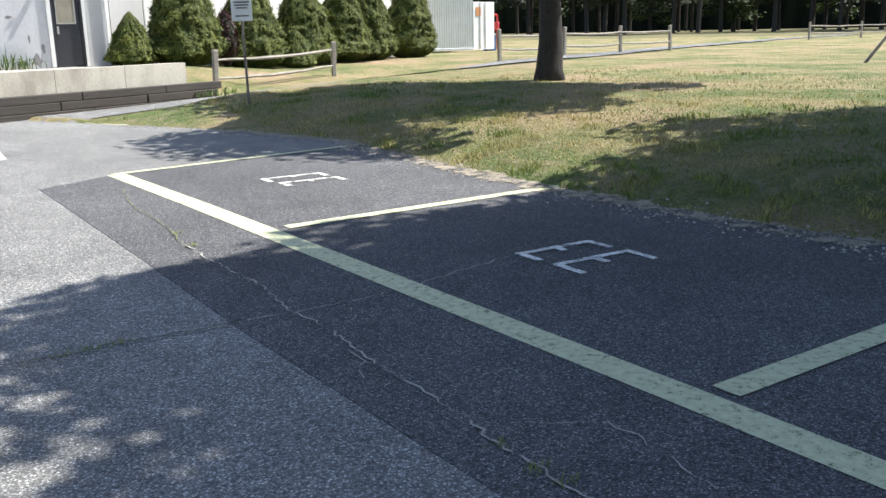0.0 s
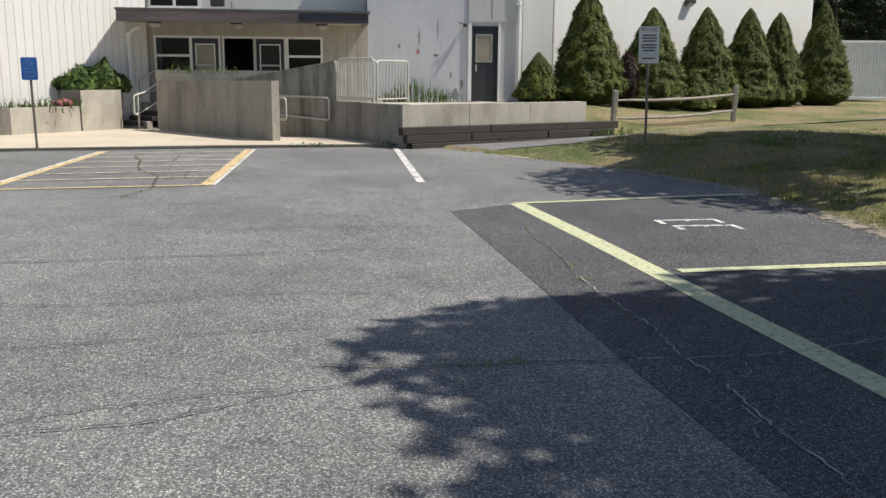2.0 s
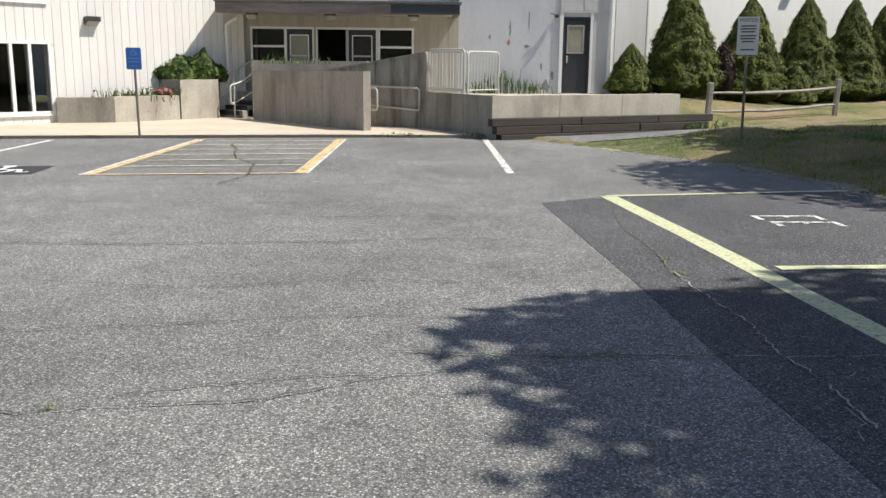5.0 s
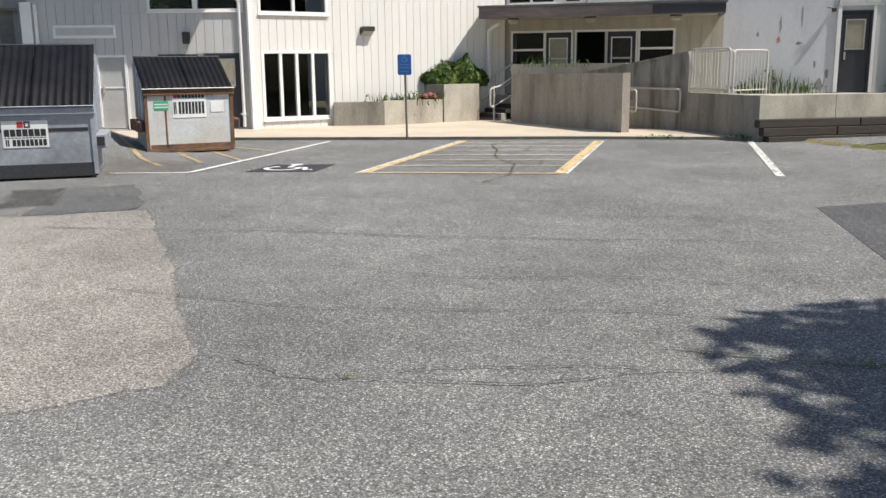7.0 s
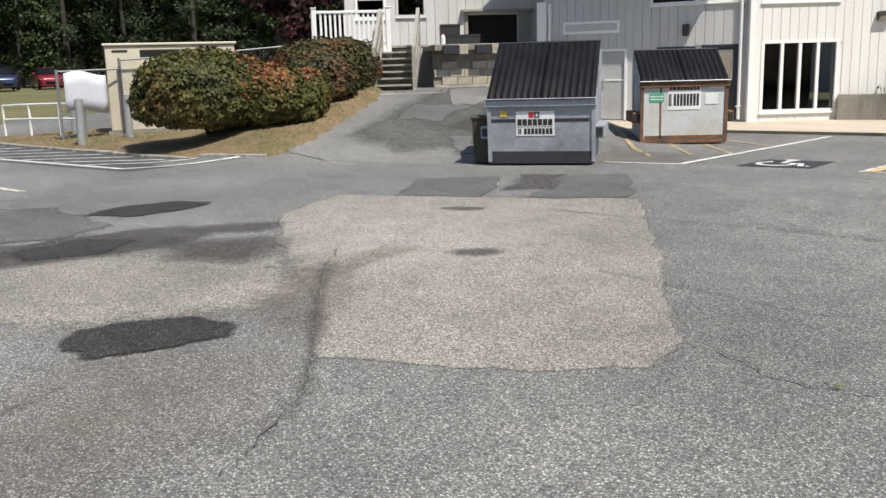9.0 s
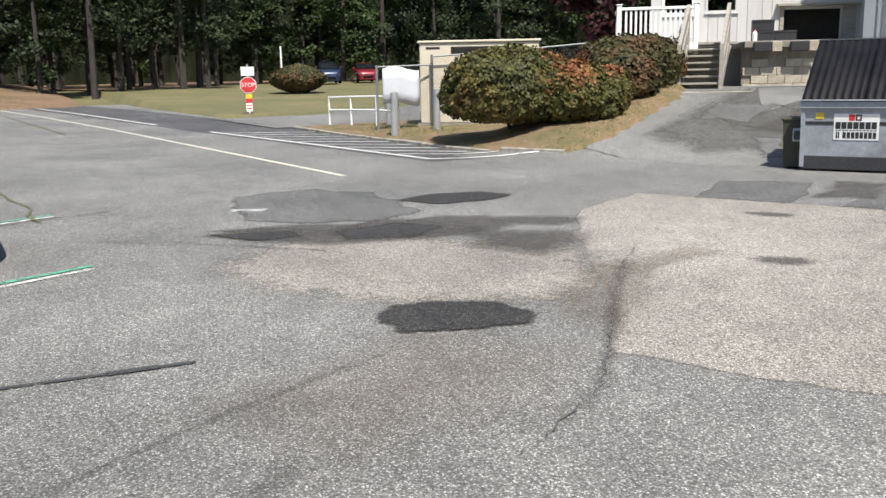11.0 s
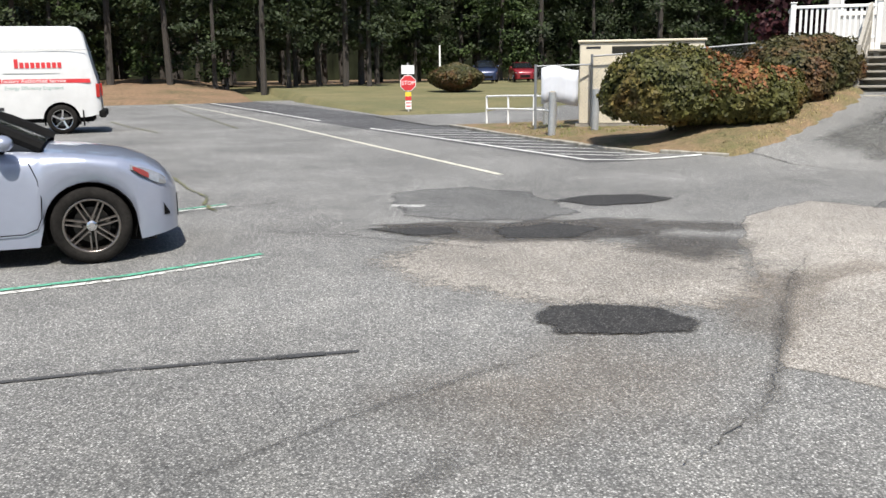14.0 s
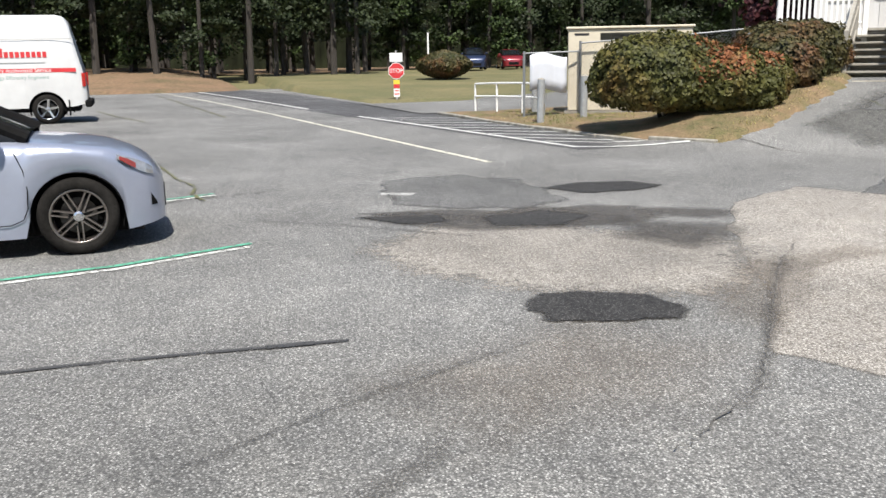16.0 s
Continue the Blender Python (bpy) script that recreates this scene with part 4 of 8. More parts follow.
for dx, mt, lb in ((0.05, worn_paint("white_bay_paint_worn", (0.62, 0.62, 0.58), 0.60), "white bay line beside the parked car"), (-0.08, M_GREEN_LINE, "green line repainted beside the bay line")):
    line([(-9.02 + dx, 0.30), (-8.54 + dx, -0.82), (-8.30 + dx, -2.0), (-7.6 + dx, -6)], 0.075, mt, lb)
    line([(-12.36 + dx, 0.28), (-12.08 + dx, -0.34), (-11.2 + dx, -5)], 0.075, mt, lb)
line([(-11.53, 2.15), (-11.32, 2.5)], 0.2, worn_paint("ghost_of_white_paint", (0.42, 0.42, 0.40), 0.62), "short worn white dash")
M_BLACK_WORN = worn_paint("worn_black_paint", (0.05, 0.05, 0.05), 0.53, 5)
line([(-6.15, -1.68), (-6.14, -1.0), (-6.10, -0.5), (-6.04, 0.13), (-6.01, 0.45)], 0.045, M_BLACK_WORN, "black-out paint over an old bay line")
line([(-6.05, -0.02), (-6.03, 0.26)], 0.07, M_BLACK_WORN, "blot of black-out paint", lift=0.010)

# Access symbol on its black field.
structure("symbol_field", prism(bmesh.new(), [(-7.16, 12.22), (-6.12, 12.40), (-6.17, 13.42), (-7.13, 13.25)], -0.02, 0.006), M_BLACK_PAINT, "black painted field of the access bay symbol", "road marking")
bm = bmesh.new()


def flat_arc(bm, cx, cy, r, w, a0, a1, z, n=22):
    rows = []
    for i in range(n + 1):
        a = radians(a0 + (a1 - a0) * i / n)
        rows.append([bm.verts.new((cx + math.cos(a) * q, cy + math.sin(a) * q, z)) for q in (r - w / 2, r + w / 2)])
    for a, b in zip(rows, rows[1:]):
        bm.faces.new((a[0], a[1], b[1], b[0]))


flat_arc(bm, -6.78, 12.72, 0.25, 0.085, 120, 395, 0.011)
ribbon(bm, [(-6.74, 13.2), (-6.72, 12.86), (-6.45, 12.86), (-6.36, 12.58), (-6.24, 12.6)], 0.09, lift=0.0115)
flat_arc(bm, -6.75, 13.26, 0.05, 0.1, 0, 360, 0.0125, 12)
tagged(part("access_symbol", bm, M_WHITE_LINE), "white wheelchair access symbol painted on black", "road marking", kind="structure")

# Patches, stains and cracks.
blot([(-9.94, 6.9), (-8.13, 7.76), (-6.61, 8.62), (-5.6, 7.13), (-4.63, 5.66), (-3.87, 4.42), (-3.54, 4.01), (-3.39, 3.46), (-4.11, 2.97), (-4.94, 2.51), (-5.9, 3.3), (-7.92, 4.44), (-9.24, 5.49)], 0.14, M_PALE, "pale_patch", "pale sandy worn patch of asphalt", 0.004, 0.035)
blot([(-9.3, 2.2), (-9.0, 2.9), (-8.25, 3.6), (-7.75, 4.3), (-6.3, 3.4), (-6.2, 2.8), (-6.5, 2.2), (-6.76, 1.84), (-7.44, 1.35), (-8.4, 1.3)], 0.95, M_PALE, "pale_patch", "pale sandy worn patch of asphalt", 0.005)
blot([(-9.2, 7.19), (-10.15, 8.59), (-9.34, 9.44), (-8.24, 7.68)], 0.12, M_ASPHALT_GREY, "grey_patch", "smooth grey repair patch before the skip", 0.009)
blot([(-7.75, 7.89), (-8.62, 9.95), (-8.0, 10.62), (-6.69, 8.57)], 0.06, M_ASPHALT_GREY, "grey_patch", "smooth grey repair patch before the skip", 0.009)
blot([(-13.4, 12.6), (-12.2, 13.4), (-12.6, 15.6), (-13.9, 15.2)], 0.7, M_STAIN, "dark_stain", "dark worn stretch of the service drive", 0.010)
blot([(-12.0, 11.4), (-11.2, 12.4), (-11.9, 13.3), (-13.0, 12.2)], 0.4, M_ASPHALT_GREY, "grey_patch", "rough grey patch on the service drive", 0.009)
blot([(-12.9, 10.9), (-12.0, 12.2), (-13.2, 14.6), (-15.0, 17.2), (-16.4, 16.4), (-15.2, 13.2), (-14.4, 11.0)], 0.9, M_DRIVE_WEAR, "worn_drive", "darker uneven worn surface of the service drive", 0.006)
blot([(-14.6, 12.4), (-13.9, 13.0), (-14.4, 14.4), (-15.3, 13.6)], 0.4, M_ASPHALT_GREY, "grey_patch", "rough grey patch on the service drive", 0.009)
blot([(-8.4, 8.3), (-9.2, 9.7), (-8.7, 10.1), (-7.9, 8.7)], 0.3, M_STAIN, "dark_stain", "dark wet-looking stain between two repair patches", 0.0095)
blot([(-6.28, 1.67), (-6.5, 1.89), (-6.48, 2.17), (-6.21, 2.52), (-5.86, 2.61), (-5.69, 2.43), (-5.75, 2.05), (-5.93, 1.7)], 0.2, M_PATCH, "tar_patch", "black tar pothole patch", 0.012, 0.03)
blot([(-11.1, 4.16), (-11.42, 4.75), (-11.19, 5.34), (-10.73, 5.53), (-10.46, 4.91), (-10.59, 4.31)], 0.14, M_PATCH, "tar_patch", "black tar pothole patch", 0.009, 0.03)
blot([(-9.91, 1.57), (-10.2, 2.07), (-9.68, 2.49), (-9.87, 3.2), (-9.81, 3.57), (-8.91, 3.99), (-8.57, 3.67), (-8.67, 2.9), (-9.0, 2.24), (-9.51, 1.72)], 0.25, M_STAIN, "oil_stain", "long dark oil stain", 0.009)
blot([(-9.93, 1.6), (-9.75, 2.2), (-9.4, 2.3), (-9.45, 1.8)], 0.12, M_PATCH, "tar_patch", "dark edge of a tar patch", 0.011)
blot([(-9.5, 2.6), (-9.55, 3.3), (-9.1, 3.7), (-8.8, 3.2), (-9.0, 2.6)], 0.22, M_PATCH, "tar_patch", "dark edge of a tar patch", 0.011)
blot([(-10.2, 1.62), (-10.2, 2.3), (-9.66, 3.28), (-9.75, 3.9), (-9.5, 4.4), (-8.7, 4.3), (-8.75, 3.5), (-9.2, 2.5), (-9.8, 1.9)], 0.25, M_STAIN, "oil_stain", "dark stain along the repair patch", 0.0085)
blot([(-5.2, 0.4), (-5.6, 1.2), (-5.8, 1.95), (-5.1, 2.3), (-4.6, 1.7), (-4.4, 0.7)], 0.9, M_RUST_STAIN, "brown_stain", "broad faint brown soil stain on the asphalt", 0.0105)
blot([(-12.61, 2.46), (-12.79, 3.64), (-11.96, 4.12), (-10.23, 3.91), (-9.87, 3.2), (-10.3, 2.59), (-10.71, 2.07)], 0.3, M_ASPHALT_GREY, "grey_patch", "large smooth grey repair patch", 0.007)
blot([(-8.49, 4.98), (-8.66, 5.06), (-8.92, 5.01), (-9.18, 4.83), (-9.33, 4.61), (-9.31, 4.42), (-9.14, 4.34), (-8.88, 4.39), (-8.62, 4.57), (-8.47, 4.79)], 0.3, M_STAIN, "oil_stain", "small dark oil stain", 0.010)
blot([(-8.7, 3.9), (-8.2, 4.6), (-7.6, 4.4), (-7.4, 3.7), (-8.1, 3.4)], 0.5, M_STAIN, "oil_stain", "soft dark stain on the pale patch", 0.012)
blot([(-5.98, 5.31), (-6.06, 5.35), (-6.16, 5.33), (-6.27, 5.26), (-6.32, 5.17), (-6.32, 5.09), (-6.24, 5.05), (-6.14, 5.07), (-6.03, 5.14), (-5.98, 5.23)], 0.16, M_STAIN, "oil_stain", "small round oil spot", 0.012)
blot([(-7.57, 7.06), (-7.66, 7.10), (-7.81, 7.07), (-7.95, 6.97), (-8.04, 6.84), (-8.03, 6.74), (-7.94, 6.70), (-7.79, 6.73), (-7.65, 6.83), (-7.56, 6.96)], 0.2, M_STAIN, "oil_stain", "small round oil spot", 0.012)
blot([(-6.6, 5.1), (-7.0, 4.9), (-6.8, 4.1), (-6.4, 4.0), (-6.5, 4.6)], 0.25, M_RUST_STAIN, "brown_stain", "brown tyre-rubbed stain", 0.012)
blot([(-5.6, 2.7), (-6.2, 3.0), (-6.9, 3.9), (-6.4, 4.1), (-5.7, 3.4), (-5.2, 2.8)], 0.4, M_RUST_STAIN, "brown_stain", "brown soil stain along the patch edge", 0.012)
blot([(-9.4, 11.0), (-10.3, 13.8), (-8.4, 13.2), (-8.1, 12.2)], 0.9, M_RUST_STAIN, "brown_stain", "rusty brown staining round the skips", 0.009)


def crack(pts, width=0.022, jitter=0.035, material=None):
    bm = ribbon(bmesh.new(), pts, width * 0.8, drive_z, 0.0145, min(jitter, 0.02), 0.05)
    return tagged(part("crack", bm, material or M_CRACK), "thin ragged crack in the asphalt", "crack", kind="structure")


M_WEEDY_DARK = worn_paint("weedy_crack", (0.07, 0.075, 0.035), 0.50, 4)
M_CRACK_PALE = worn_paint("sandy_crack_fill", (0.34, 0.32, 0.28), 0.56, 6)
M_WEEDY = worn_paint("weeds_in_crack", (0.13, 0.13, 0.06), 0.60, 3)
M_TUFT = mat("crack_weed_green", (0.16, 0.18, 0.05), 0.8, grain=20, amount=0.3, bump=0)
crack([(-3.3, 3.95), (-2.88, 3.72), (-2.35, 3.78), (-1.66, 3.87), (-1.16, 4.16), (-0.6, 4.3)], 0.013)
crack([(-2.35, 3.94), (-2.09, 4.04), (-1.84, 4.08), (-1.54, 4.17), (-1.11, 4.23)], 0.012)
crack([(-7.0, 7.35), (-5.57, 7.45), (-4.51, 7.57), (-3.26, 7.52), (-2.15, 7.62), (-1.5, 7.64), (-0.72, 7.76), (-0.11, 7.75)], 0.026)
crack([(-4.9, 7.72), (-4.1, 7.66), (-3.3, 7.7)], 0.014)
crack([(1.04, 6.6), (1.04, 5.94), (1.1, 5.08), (1.04, 4.54), (1.08, 4.07), (1.05, 3.53), (1.06, 2.9), (1.03, 2.45), (1.04, 2.09), (1.07, 1.2)], 0.015, 0.03, M_CRACK_PALE)
crack([(1.03, 3.71), (1.0, 3.54), (0.92, 3.36)], 0.012, 0.02, M_CRACK_PALE)
crack([(1.35, 4.4), (1.29, 4.15), (1.18, 4.1)], 0.012, 0.02, M_CRACK_PALE)
crack([(1.17, 2.57), (1.46, 2.4), (1.51, 2.24), (1.47, 2.0), (1.43, 1.76)], 0.010, 0.02, M_CRACK_PALE)
crack([(2.75, 4.75), (2.22, 4.62), (1.92, 4.53), (1.7, 4.48), (1.35, 4.45), (1.06, 4.44), (0.77, 4.48)], 0.011, 0.02, M_CRACK_PALE)
crack([(0.77, 4.48), (0.32, 4.46), (0.1, 4.5), (-0.2, 4.45), (-0.45, 4.5), (-1.06, 4.57)], 0.020, 0.02, M_WEEDY_DARK)
crack([(1.25, 9.4), (1.1, 8.3), (1.12, 7.4), (1.04, 6.6)], 0.016, 0.03, M_WEEDY)
crack([(-4.12, 18.2), (-4.3, 17.2), (-4.0, 16.2), (-3.9, 15.4), (-3.71, 14.59), (-3.3, 13.8), (-3.25, 13.1), (-3.15, 12.36), (-3.39, 11.45)], 0.032, 0.09, M_WEEDY_DARK)
crack([(-3.9, 15.4), (-3.45, 16.1), (-3.5, 17.3), (-3.2, 18.2)], 0.026, 0.06, M_WEEDY_DARK)
crack([(-3.71, 14.59), (-4.2, 13.9), (-4.6, 13.2)], 0.022)
crack([(-3.25, 13.1), (-2.9, 13.6), (-2.95, 14.4)], 0.020)
M_STREAK = speckled("tyre_streak", (0.13, 0.12, 0.11), (0.26, 0.24, 0.22), (0.05, 0.05, 0.05), 105, fade=0.34, gentle=True)


def streak(pts, width, label="soft dark streak rubbed into the asphalt"):
    """A long soft mark: dark in the middle, fading out to both edges and ends."""
    bm = bmesh.new()
    fade = bm.verts.layers.float.new("fade")
    rows = []
    k = len(pts) * 6 - 6
    for i in range(k + 1):
        s = i / 6
        j = min(int(s), len(pts) - 2)
        a, b = Vector(pts[j]), Vector(pts[j + 1])
        p = a.lerp(b, s - j)
        n = Vector((-(b - a).y, (b - a).x)).normalized()
        w = width * (0.75 + 0.6 * noise.noise((p.x * 1.3, p.y * 1.3, 4)))
        row = []
        for q, f in ((-1, 0.0), (-0.3, 0.85), (0.3, 0.85), (1, 0.0)):
            v = bm.verts.new((p.x + n.x * w * q, p.y + n.y * w * q, drive_z(p.x, p.y) + 0.0135))
            v[fade] = f * min(1.0, 4 * i / k, 4 * (k - i) / k)
            row.append(v)
        rows.append(row)
    for a, b in zip(rows, rows[1:]):
        for i in range(3):
            bm.faces.new((a[i], a[i + 1], b[i + 1], b[i]))
    return tagged(part("streak", bm, M_STREAK), label, "stain", kind="structure")


streak([(-4.05, 1.32), (-4.53, 2.11), (-4.92, 2.46), (-5.62, 3.06), (-6.63, 3.93), (-7.23, 4.61)], 0.13)
streak([(-4.4, -0.95), (-4.75, -0.33), (-4.97, 0.05), (-5.18, 0.45), (-5.46, 1.1), (-5.81, 1.89)], 0.06)
streak([(-3.75, -0.9), (-4.0, -0.1), (-4.35, 0.4), (-4.6, 0.5)], 0.10)
crack([(-4.05, 1.32), (-4.53, 2.11), (-4.92, 2.46), (-5.62, 3.06), (-6.63, 3.93), (-7.23, 4.61)], 0.012, 0.02, worn_paint("faint_crack", (0.10, 0.095, 0.085), 0.60, 5))
crack([(-16.62, -0.3), (-14.13, -0.07), (-13.2, 0.12), (-12.51, 0.03), (-11.8, 0.12)], 0.05, 0.05, M_WEEDY)
crack([(-35.6, -1.7), (-31.4, -1.0), (-27.9, -0.2)], 0.09, 0.08, M_WEEDY)
crack([(-51.9, 0.84), (-37.0, 1.65), (-28.7, 2.1)], 0.09, 0.08, M_WEEDY)
crack([(-1.9, 8.9), (-0.9, 9.0), (0.2, 8.85)], 0.02)
crack([(-6.9, 9.7), (-5.1, 9.9), (-3.0, 9.8), (-1.2, 10.0)], 0.02)
crack([(-3.6, 6.2), (-2.5, 6.0), (-1.3, 6.25), (-0.4, 6.1)], 0.014)
crack([(-11.2, 11.6), (-12.4, 12.2), (-13.3, 13.6), (-13.8, 15.4)], 0.05, 0.05, M_WEEDY_DARK)
crack([(-11.4, 12.9), (-12.6, 13.1), (-13.9, 12.6), (-15.0, 12.9)], 0.04, 0.05, M_WEEDY_DARK)
crack([(-12.7, 16.0), (-14.1, 15.7), (-15.6, 15.9)], 0.04, 0.05, M_WEEDY_DARK)
crack([(-12.2, 14.9), (-13.0, 14.3), (-14.6, 14.4)], 0.04)
crack([(-10, 9.9), (-12, 9.7), (-14.4, 9.4), (-15.2, 9.6)], 0.03)
crack([(-4.9, 5.2), (-3.2, 5.0), (-1.2, 5.3), (0.3, 5.1)], 0.012)
crack([(-5.6, 11.2), (-3.9, 11.4), (-1.9, 11.3), (0.3, 11.6)], 0.022)
crack([(-2.2, 14.4), (-1.2, 14.3), (0.2, 14.5)], 0.03)
crack([(-10.2, 0.5), (-9.6, 1.3), (-8.6, 2.2)], 0.02)
crack([(-12.3, 0.9), (-12.0, -0.1), (-11.6, -0.9)], 0.04, 0.05)


# Small weeds rooted in the cracks.
for i, (x, y) in enumerate(((1.04, 2.09), (1.03, 2.45), (1.04, 2.22), (-0.2, 4.45), (0.1, 4.5), (-0.05, 4.47), (1.06, 6.4), (1.1, 6.9), (-2.6, 3.78))):
    rg = random.Random(200 + i)
    v, f = [], []
    for _ in range(26):
        a = rg.random() * math.tau
        b0 = Vector((rg.gauss(0, 0.035), rg.gauss(0, 0.02), 0))
        d = Vector((math.cos(a), math.sin(a), 0)) * rg.uniform(0.01, 0.035)
        w = Vector((-d.y, d.x, 0)).normalized() * 0.003
        k = len(v)
        v += [tuple(b0 - w), tuple(b0 + w), tuple(b0 + d + Vector((0, 0, rg.uniform(0.012, 0.035))))]
        f.append((k, k + 1, k + 2))
    me = bpy.data.meshes.new("blades")
    me.from_pydata(v, [], f)
    me.materials.append(M_TUFT)
    tuft = thing("weed_tuft", pose(x, y, 0.012), "small green-yellow weed tuft rooted in a crack", "weeds", "crack weeds")
    tagged(share("blades", me, tuft), kind="stuff")


# Sandy, stony margin between the sealed bays and the grass.
M_SAND = worn_paint("sandy_margin", (0.27, 0.23, 0.17), 0.70, 6)
_edge = [(x - 0.05, y) for x, y in BERM[3:9]]
tagged(part("sandy_margin", ribbon(bmesh.new(), _edge, 0.30, lambda x, y: max(0.004, lawn_z(x, y)), 0.008, 0.04, 0.07), M_SAND), "sandy gravel margin at the foot of the bank", "gravel", kind="structure")
rng = random.Random(12)
v, f = [], []
for _ in range(1500):
    k = rng.randrange(1, 9)
    (ax, ay), (bx, by) = BERM[k], BERM[k + 1]
    s_ = rng.random()
    x, y = ax + (bx - ax) * s_ + rng.gauss(-0.12, 0.16), ay + (by - ay) * s_
    q, r_ = len(v), rng.uniform(0.006, 0.02)
    z = max(0.006, lawn_z(x, y))
    v += [(x - r_, y, z), (x + r_ * 0.6, y - r_, z), (x + r_ * 0.7, y + r_, z), (x, y, z + r_ * 0.9)]
    f += [(q, q + 1, q + 3), (q + 1, q + 2, q + 3), (q + 2, q, q + 3)]
me = bpy.data.meshes.new("gravel")
me.from_pydata(v, [], f)
me.materials.append(mat("gravel_stone", (0.38, 0.35, 0.31), 0.9, grain=20, amount=0.3, bump=0.2, island=0.35))
tagged(new("gravel", me), "loose pale gravel along the bank's foot", "gravel", kind="stuff")



# ---------------------------------------------------------------- skips
M_SKIP_GREY = mat("grey_skip_paint", (0.34, 0.36, 0.40), 0.55, 0.1, grain=18, amount=0.12, stain=1.6, stain_amount=0.35, tint=(0.15, 0.15, 0.16), bump=0.15)
M_SKIP_PALE = mat("pale_skip_paint", (0.56, 0.585, 0.59), 0.55, 0.1, grain=18, amount=0.1, stain=1.7, stain_amount=0.22, tint=(0.42, 0.30, 0.17), bump=0.15)
M_RUST = mat("rusted_steel", (0.20, 0.10, 0.05), 0.85, 0.1, grain=30, amount=0.4, stain=4, stain_amount=0.5, tint=(0.07, 0.045, 0.035), bump=0.4)
M_LID = mat("black_ribbed_plastic", (0.009, 0.009, 0.011), 0.5, spec=0.10, grain=30, amount=0.3, stain=2, stain_amount=0.3, tint=(0.02, 0.02, 0.022), bump=0.05)
M_SKIP_BLACK = mat("black_skip_base", (0.03, 0.03, 0.034), 0.6, grain=20, amount=0.3, bump=0.1)
M_SIGN_WHITE = mat("white_vinyl", (0.80, 0.80, 0.78), 0.45, grain=30, amount=0.04, bump=0.0)
M_SIGN_BLACK = mat("black_vinyl", (0.025, 0.025, 0.028), 0.5, grain=30, amount=0.1, bump=0.0)
M_SIGN_RED = mat("red_vinyl", (0.55, 0.035, 0.04), 0.45, grain=30, amount=0.08, bump=0.0)
M_SIGN_GREEN = mat("green_vinyl", (0.05, 0.40, 0.20), 0.45, grain=30, amount=0.08, bump=0.0)
M_SIGN_YELLOW = mat("yellow_vinyl", (0.75, 0.55, 0.05), 0.45, grain=30, amount=0.08, bump=0.0)
M_SIGN_BLUE = mat("blue_sign_face", (0.025, 0.13, 0.42), 0.4, grain=30, amount=0.06, bump=0.0)
M_OLIVE = mat("dark_olive_plastic", (0.045, 0.042, 0.025), 0.6, grain=30, amount=0.2, bump=0.1)


def bars(bm, x0, z0, x1, z1, n, y, gap=0.35):
    """Plain upright bars that stand for a run of writing."""
    w = (x1 - x0) / n
    for i in range(n):
        a = x0 + w * i
        box(bm, a, y - 0.002, z0, a + w * (1 - gap), y, z1)
    return bm


def bar_row(name, x0, z0, x1, z1, n, y, gap, material, parent):
    """Plain bars that stand for writing, each a part."""
    w = (x1 - x0) / n
    for i in range(n):
        part(name, box(bmesh.new(), x0 + w * i, y - 0.002, z0, x0 + w * (i + 1 - gap), y, z1), material, parent)


